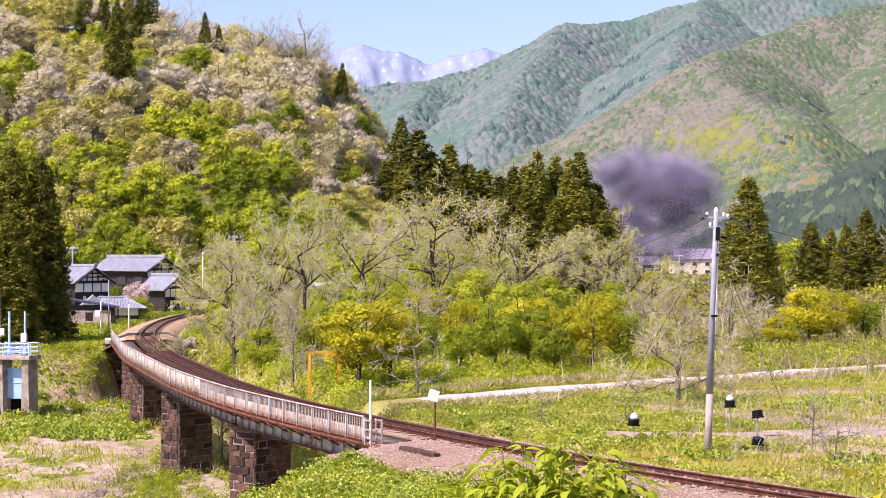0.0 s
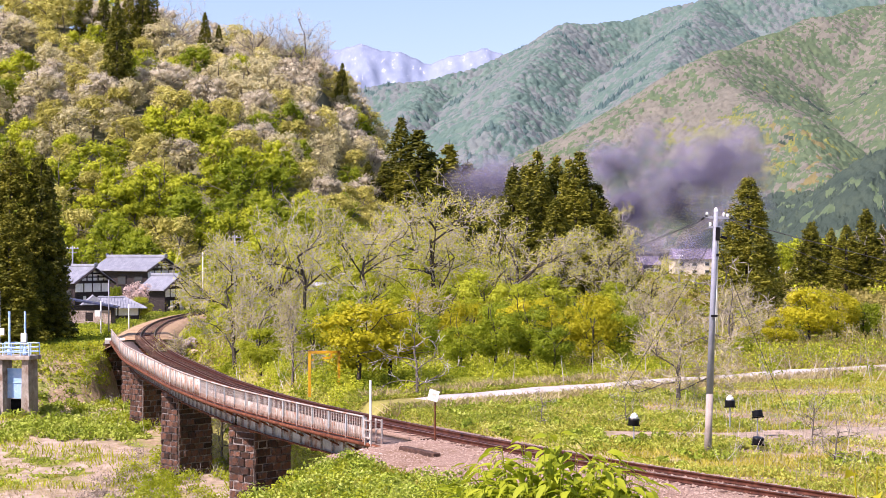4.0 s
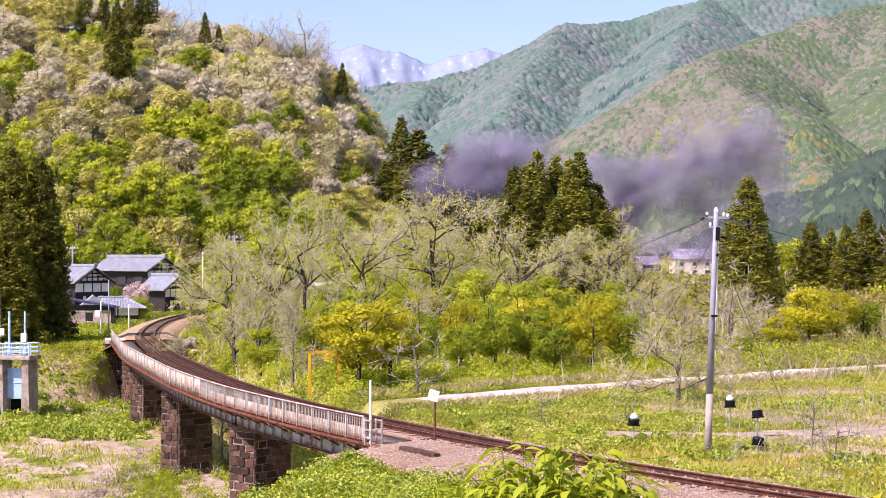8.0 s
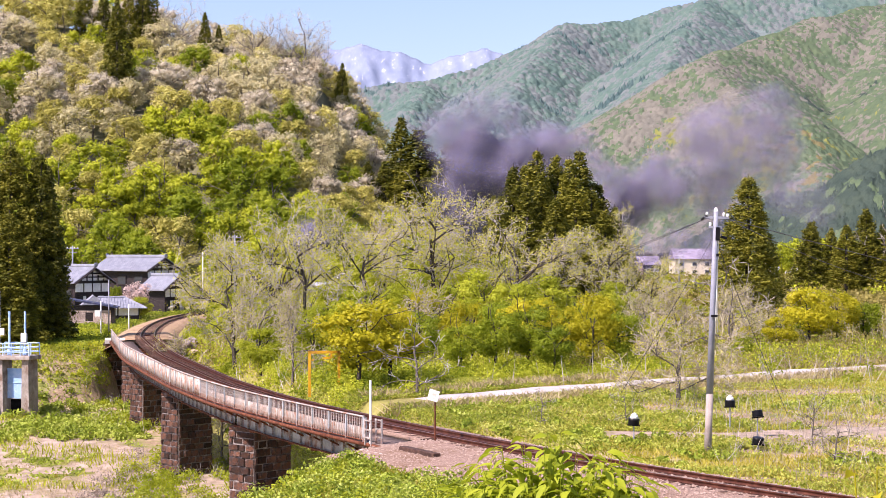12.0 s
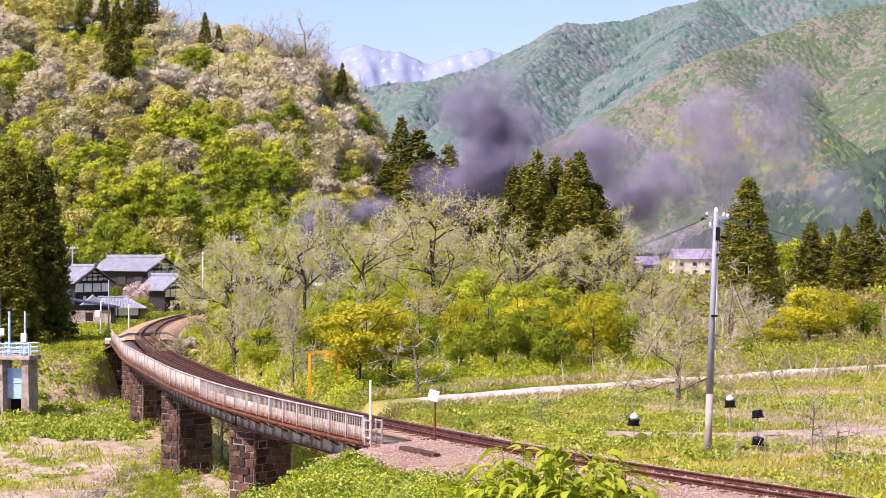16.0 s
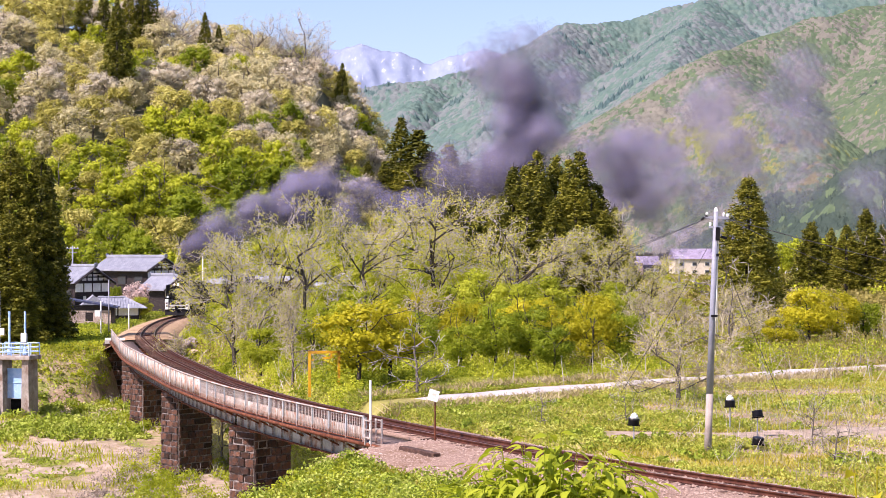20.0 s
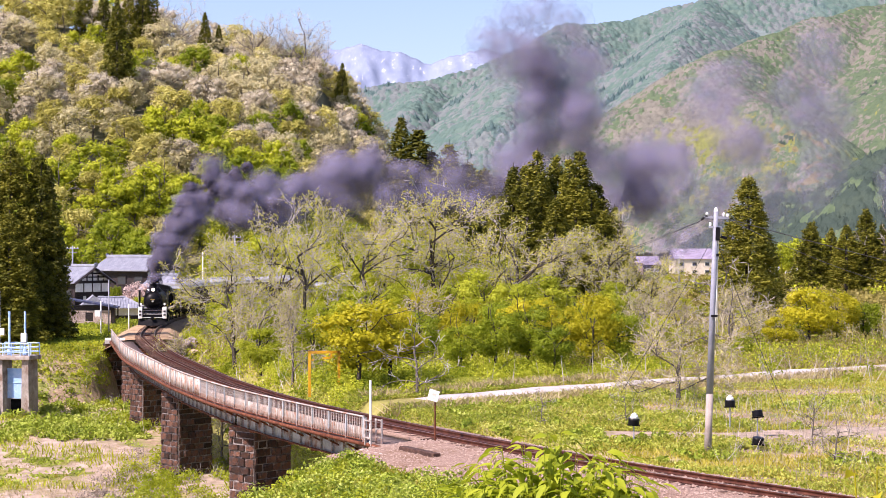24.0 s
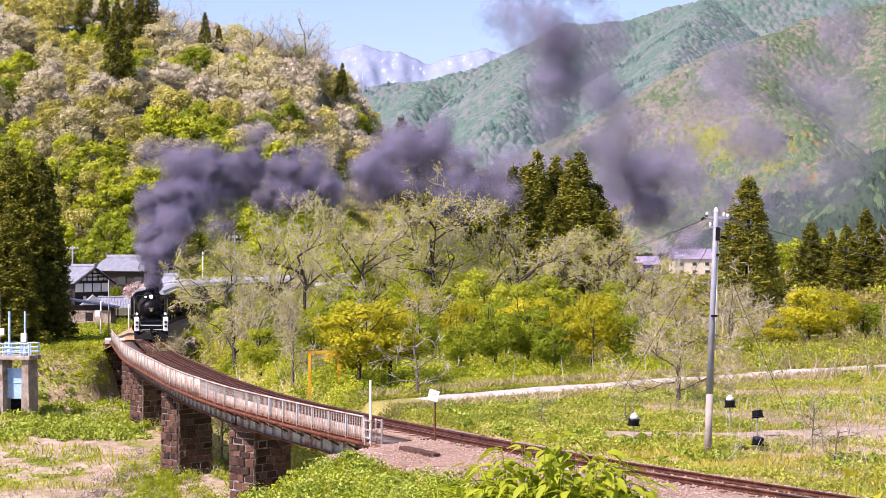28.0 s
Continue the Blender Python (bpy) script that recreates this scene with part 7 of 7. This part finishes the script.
def coach():
    e = base("passenger_coach", None, "chocolate-brown passenger coach with grey roof and pale gutter line", "railway coach", "passenger coaches")
    part("body", boxes(((-9.75, 0, 2.05), (19.3, 2.82, 2.2))), M_COACH, e)
    bm = bmesh.new()
    prism(bm, [(-1.43, 3.12), (-1.25, 3.45), (-0.7, 3.68), (0, 3.76), (0.7, 3.68), (1.25, 3.45), (1.43, 3.12)], -9.7, 9.7)
    bmesh.ops.rotate(bm, cent=(0, 0, 0), matrix=Matrix.Rotation(radians(90), 3, "Z"), verts=bm.verts)
    bmesh.ops.translate(bm, vec=(-9.75, 0, 0), verts=bm.verts)
    roof = part("roof", bm, M_ROOFGREY, e, "grey curved roof")
    for x in np.arange(-17.5, -1.5, 2.8):
        bm = bmesh.new()
        box(bm, (x, 0, 3.82), (1.1, 0.7, 0.18), bevel=0.04)
        part("roof_vent", bm, M_ROOFGREY, roof)
    for sy in (1, -1):
        part("gutter", boxes(((-9.75, sy * 1.44, 3.16), (19.3, 0.05, 0.14))), M_WHITE, roof, "pale gutter line")
        part("waist_band", boxes(((-9.75, sy * 1.42, 1.75), (19.3, 0.02, 0.05))), M_CREAM, e, "thin cream waist line")
        for x in np.arange(-17.6, -1.6, 1.45):
            w = part("window", boxes(((x, sy * 1.42, 2.42), (1.05, 0.03, 0.85))), M_COACH, e)
            part("pane", boxes(((x, sy * 1.44, 2.42), (0.93, 0.02, 0.73))), M_GLASS, w)
        part("door", boxes(((-0.8, sy * 1.42, 2.0), (0.75, 0.03, 1.85))), M_COACH, e)
    part("underframe", boxes(((-9.75, 0, 0.82), (19.4, 2.2, 0.35)), ((-9.75, 0, 0.5), (5.5, 2.0, 0.5))), M_SOOT, e)
    for x in (-2.2, -4.3, -15.2, -17.3):
        for sy in (1, -1):
            wheel(e, x, sy * 0.56, 0.43)
    return e


S_LAST = at_y(132.9)


def front_arc(t):
    """Where the locomotive's front is along the line."""
    u = 28.0 - t
    return S_LAST + 6.15 * u + 0.012 * u * u


def vehicle_rows(behind, length):
    rows = []
    for t in np.arange(0, 28.01, 1.0):
        s = front_arc(t) + behind
        a, b = on_line(s + 0.15 * length)[0], on_line(s + 0.85 * length)[0]
        d = a - b
        f = b + d * (0.85 / 0.70)
        rows.append((float(t), pose(f[0], f[1], 0, 0, 0, math.degrees(math.atan2(d[1], d[0])))))
    return rows


LOCO, TENDER = locomotive(), tender()
COACHES = [coach()]
for k in range(4):
    COACHES.append(copy_thing(COACHES[0], pose(0, 0, 0)))


# ---- coal smoke: torn lobes that are carried up and away by the wind ----
def puff_mesh(name, r, shells, sub, mat, seed, rough=0.30, skin=None, long=1.0, heart=0.32):
    """A billow: several lumpy skins, one within another, so that its edge is thin."""
    noise.seed_set(seed)
    vs, fs, o = [], [], 0
    bm = bmesh.new()
    bmesh.ops.create_icosphere(bm, subdivisions=sub, radius=1.0)
    bv = np.array([v.co for v in bm.verts])
    bf = np.array([[v.index for v in f.verts] for f in bm.faces])
    bm.free()
    for k in range(shells):
        q = 1.0 - (1 - heart) * k / max(shells - 1, 1)
        d = np.array([1 + rough * 1.6 * noise.noise(Vector(p) * 1.6 + Vector((seed * 3.1, k * 0.7, 0))) + rough * 0.9 * noise.noise(Vector(p) * 3.7 + Vector((0, seed * 1.3, k))) + rough * 0.45 * noise.noise(Vector(p) * 8.0 + Vector((k, 0, seed))) for p in bv])
        vs.append(bv * d[:, None] * r * q * np.array([long, 1, 1]))
        fs.append(bf + o)
        o += len(bv)
    me = mesh_of(name, np.concatenate(vs), np.concatenate(fs), mat)
    me.polygons.foreach_set("use_smooth", np.ones(len(me.polygons), bool))
    if skin is not None:
        # the outer skins are thinner than the heart
        me.materials.append(skin)
        outer = (shells + 1) // 2
        me.polygons.foreach_set("material_index", np.repeat([1] * outer + [0] * (shells - outer), len(bf)))
    return me


M_SMOKE_D = smoke_material("dense_coal_smoke", 0.75, 1.4, (0.060, 0.052, 0.070))
M_SMOKE_M = smoke_material("rolling_coal_smoke", 0.34, 0.9, (0.115, 0.105, 0.150))
M_SMOKE_T = smoke_material("thin_coal_smoke", 0.058, 0.22, (0.24, 0.225, 0.33))
M_SMOKE_E = smoke_material("torn_edge_of_coal_smoke", 0.125, 0.8, (0.19, 0.18, 0.26))
M_SMOKE_H = smoke_material("hanging_coal_smoke", 0.028, 0.12, (0.28, 0.265, 0.38))
SMALL = [puff_mesh("billow", 0.72, 4, 3, M_SMOKE_D, 3 + k, 0.34, M_SMOKE_M) for k in range(3)]
MIDDLE = [puff_mesh("billow", 1.25, 6, 3, M_SMOKE_M, 43 + k, 0.34, M_SMOKE_E, 1.15) for k in range(4)]
MEDIUM = [puff_mesh("billow", 1.65, 6, 3, M_SMOKE_E, 13 + k, 0.32, M_SMOKE_T, 1.35) for k in range(4)]
LARGE = [puff_mesh("billow", 3.7, 7, 3, M_SMOKE_T, 23 + k, 0.42, M_SMOKE_H, 1.1, 0.38) for k in range(4)]
HUGE = [puff_mesh("billow", 5.6, 6, 3, M_SMOKE_H, 33 + k, 0.45, None, 1.25, 0.52) for k in range(3)]
SMOKE_LABEL = {0: "dense dark billow of coal smoke at the chimney", 1: "rolling grey-violet billow of coal smoke", 2: "thin drifting veil of coal smoke"}


def chimney(t):
    p, _ = on_line(front_arc(t) + 1.75)
    return Vector((p[0], p[1], 3.7))


def smoke_path(e, t, spread, rng_vec):
    """Where smoke that left the chimney at time e has got to by time t."""
    age = max(t - e, 0.0)
    wind = Vector((1.2, 0.25, 0))
    rise = 10.4 * (1 - math.exp(-age / 1.6)) + 0.22 * age
    fan = spread * (0.12 + 0.9 * math.sqrt(age))
    return chimney(e) + wind * age + Vector((0, 0, rise)) + rng_vec * fan


def smoke_rows(e, spread, rng, first=0.0, wait=None):
    """From waiting in the train to the open air."""
    v = Vector(rng.normal(size=3)) * 0.6
    spin = [rng.uniform(-14, 14) for _ in range(3)]
    facing = math.degrees(on_line(front_arc(max(e, 0)))[1])
    turn = [rng.uniform(-35, 35), rng.uniform(-35, 35), facing + rng.uniform(-35, 35)]
    times = [e + first, e + first + 0.5, e + first + 1.2, e + first + 2.2, e + first + 4, e + first + 6.5, e + 10, e + 15, e + 21]
    times = [t for t in times if 0.0 < t < 28.0]
    rows = []
    start = e + first
    if start > 0.15:
        for t in [0.0] + [x for x in np.arange(4.0, start - 0.6, 4.0)] + [start - 0.1]:
            rows.append((float(t), wait(t)))
    else:
        times = [0.0] + times
    for t in times + [28.0]:
        p = smoke_path(e, t, spread, v)
        rows.append((float(t), pose(*p, *[turn[i] + spin[i] * (t - max(start, 0)) * 0.5 for i in range(3)])))
    keep = [rows[0]]
    for r in rows[1:]:
        if r[0] > keep[-1][0] + 0.06:
            keep.append(r)
    return keep


SMOKE = []


def billow(meshes, label, rows, name="smoke_billow"):
    ob = put(name, meshes[len(SMOKE) % len(meshes)], label=label, category="smoke", group="coal smoke")
    ob.matrix_basis = rows[0][1]
    SMOKE.append((ob, rows))


def build_smoke():
    rng = np.random.default_rng(77)
    in_boiler = lambda t: pose(*(Vector(on_line(front_arc(t) + 3.6)[0]) + Vector((0, 0, 2.35))), 0, 0, math.degrees(on_line(front_arc(t) + 3.6)[1]))
    in_coach = lambda t: pose(*(Vector(on_line(front_arc(t) + 29)[0]) + Vector((0, 0, 2.15))), 0, 0, math.degrees(on_line(front_arc(t) + 29)[1]))
    # dense smoke at the chimney while the engine is in sight
    for e in np.r_[np.arange(19.0, 23.6, 0.18), np.arange(23.6, 28.0, 0.09)]:
        billow(SMALL, SMOKE_LABEL[0], smoke_rows(e, 0.50, rng, 0.0, in_boiler))
    for e in np.r_[np.arange(19.2, 23.6, 0.26), np.arange(23.6, 27.8, 0.10)]:
        billow(MIDDLE, SMOKE_LABEL[0], smoke_rows(e, 1.05, rng, 0.35, in_coach))
    for e in np.r_[np.arange(20.5, 23.4, 0.45), np.arange(23.4, 27.1, 0.18)]:
        billow(MEDIUM, SMOKE_LABEL[1], smoke_rows(e, 1.6, rng, 0.8, in_coach))

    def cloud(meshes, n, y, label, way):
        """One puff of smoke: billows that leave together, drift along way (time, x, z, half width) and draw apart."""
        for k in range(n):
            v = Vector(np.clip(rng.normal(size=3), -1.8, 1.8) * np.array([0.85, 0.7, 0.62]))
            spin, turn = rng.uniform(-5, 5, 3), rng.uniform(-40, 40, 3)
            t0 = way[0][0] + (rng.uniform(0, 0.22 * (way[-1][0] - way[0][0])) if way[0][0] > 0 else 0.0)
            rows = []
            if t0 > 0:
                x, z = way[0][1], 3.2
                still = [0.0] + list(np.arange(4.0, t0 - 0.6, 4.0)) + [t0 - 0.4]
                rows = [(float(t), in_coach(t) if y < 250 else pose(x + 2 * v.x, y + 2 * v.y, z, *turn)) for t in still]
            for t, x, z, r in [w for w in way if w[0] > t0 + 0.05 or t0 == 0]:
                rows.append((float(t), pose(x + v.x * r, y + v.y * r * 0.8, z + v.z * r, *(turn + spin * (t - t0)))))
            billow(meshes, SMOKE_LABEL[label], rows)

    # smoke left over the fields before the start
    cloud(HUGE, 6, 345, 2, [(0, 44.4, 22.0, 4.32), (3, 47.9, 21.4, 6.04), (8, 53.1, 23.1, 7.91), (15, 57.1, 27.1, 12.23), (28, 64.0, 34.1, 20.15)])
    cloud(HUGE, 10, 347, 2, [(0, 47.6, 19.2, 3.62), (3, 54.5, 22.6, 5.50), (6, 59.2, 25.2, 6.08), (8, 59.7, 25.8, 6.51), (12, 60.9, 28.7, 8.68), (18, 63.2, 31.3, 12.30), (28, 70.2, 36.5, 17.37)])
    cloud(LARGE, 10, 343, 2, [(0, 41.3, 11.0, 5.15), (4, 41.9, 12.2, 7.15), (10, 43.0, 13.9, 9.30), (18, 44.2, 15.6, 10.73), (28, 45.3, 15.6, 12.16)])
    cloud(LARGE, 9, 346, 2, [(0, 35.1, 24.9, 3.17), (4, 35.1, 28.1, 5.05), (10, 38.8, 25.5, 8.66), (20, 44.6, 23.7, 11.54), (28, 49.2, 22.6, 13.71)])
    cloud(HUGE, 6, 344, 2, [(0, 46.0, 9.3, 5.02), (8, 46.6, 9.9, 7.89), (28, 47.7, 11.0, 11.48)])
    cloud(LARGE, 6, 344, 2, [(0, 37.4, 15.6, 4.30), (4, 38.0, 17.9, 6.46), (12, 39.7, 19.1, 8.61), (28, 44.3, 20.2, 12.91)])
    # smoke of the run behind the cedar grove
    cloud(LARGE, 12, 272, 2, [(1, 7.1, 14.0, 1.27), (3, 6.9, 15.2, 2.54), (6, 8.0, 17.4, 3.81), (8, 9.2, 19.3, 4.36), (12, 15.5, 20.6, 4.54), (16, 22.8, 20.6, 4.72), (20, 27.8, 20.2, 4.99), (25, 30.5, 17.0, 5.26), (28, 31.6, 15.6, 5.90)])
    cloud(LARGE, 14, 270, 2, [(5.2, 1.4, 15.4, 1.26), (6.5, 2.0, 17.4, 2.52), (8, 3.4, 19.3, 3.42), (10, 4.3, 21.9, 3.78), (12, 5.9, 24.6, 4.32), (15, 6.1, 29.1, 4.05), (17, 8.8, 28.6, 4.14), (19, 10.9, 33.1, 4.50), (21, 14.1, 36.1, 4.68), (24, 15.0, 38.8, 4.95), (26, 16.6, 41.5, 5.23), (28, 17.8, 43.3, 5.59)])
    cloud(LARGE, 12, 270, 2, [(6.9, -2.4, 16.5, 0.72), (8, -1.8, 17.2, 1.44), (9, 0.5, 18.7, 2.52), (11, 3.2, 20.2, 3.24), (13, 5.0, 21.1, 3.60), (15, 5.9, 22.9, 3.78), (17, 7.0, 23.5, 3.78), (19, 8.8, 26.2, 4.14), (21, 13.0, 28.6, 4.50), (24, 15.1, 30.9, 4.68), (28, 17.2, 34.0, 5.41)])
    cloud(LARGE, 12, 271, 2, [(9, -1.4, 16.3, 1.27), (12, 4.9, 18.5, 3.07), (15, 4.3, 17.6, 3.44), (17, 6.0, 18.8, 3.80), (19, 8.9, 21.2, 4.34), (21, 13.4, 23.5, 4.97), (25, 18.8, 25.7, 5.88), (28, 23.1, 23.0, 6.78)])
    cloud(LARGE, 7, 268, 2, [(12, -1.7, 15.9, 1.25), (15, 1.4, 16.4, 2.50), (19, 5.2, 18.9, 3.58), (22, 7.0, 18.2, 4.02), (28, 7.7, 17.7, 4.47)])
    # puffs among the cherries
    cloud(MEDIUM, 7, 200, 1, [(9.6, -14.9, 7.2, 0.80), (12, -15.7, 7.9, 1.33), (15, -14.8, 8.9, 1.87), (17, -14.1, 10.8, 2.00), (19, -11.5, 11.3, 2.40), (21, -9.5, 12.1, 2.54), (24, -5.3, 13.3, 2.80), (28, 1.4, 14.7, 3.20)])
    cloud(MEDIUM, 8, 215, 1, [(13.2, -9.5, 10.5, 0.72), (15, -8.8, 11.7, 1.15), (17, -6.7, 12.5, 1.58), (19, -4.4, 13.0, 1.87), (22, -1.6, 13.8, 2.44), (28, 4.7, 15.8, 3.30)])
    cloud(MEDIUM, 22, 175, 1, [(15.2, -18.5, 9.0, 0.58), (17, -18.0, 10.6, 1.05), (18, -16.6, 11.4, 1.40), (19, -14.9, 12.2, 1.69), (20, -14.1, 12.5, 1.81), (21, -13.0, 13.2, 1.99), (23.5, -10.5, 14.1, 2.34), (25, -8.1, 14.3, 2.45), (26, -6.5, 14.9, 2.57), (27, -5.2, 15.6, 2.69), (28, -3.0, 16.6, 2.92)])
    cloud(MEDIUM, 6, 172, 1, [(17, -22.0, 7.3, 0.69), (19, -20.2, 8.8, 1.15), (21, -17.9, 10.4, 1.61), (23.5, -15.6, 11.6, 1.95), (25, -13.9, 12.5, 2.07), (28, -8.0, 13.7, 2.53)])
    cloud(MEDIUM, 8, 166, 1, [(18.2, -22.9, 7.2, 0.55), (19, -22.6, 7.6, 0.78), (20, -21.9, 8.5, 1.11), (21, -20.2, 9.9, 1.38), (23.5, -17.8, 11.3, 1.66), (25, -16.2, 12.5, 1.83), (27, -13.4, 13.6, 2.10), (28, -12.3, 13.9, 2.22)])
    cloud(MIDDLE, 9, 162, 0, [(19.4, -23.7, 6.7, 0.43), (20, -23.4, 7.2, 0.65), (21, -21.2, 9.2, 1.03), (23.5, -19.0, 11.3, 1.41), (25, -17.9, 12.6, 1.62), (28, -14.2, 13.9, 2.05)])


build_smoke()


def motions():
    walk(LOCO, vehicle_rows(0.0, 11.4))
    walk(TENDER, vehicle_rows(11.6, 7.0))
    for k, c in enumerate(COACHES):
        walk(c, vehicle_rows(19.0 + 20.0 * k, 19.5))
    for ob, rows in SMOKE:
        walk(ob, rows)


motions()
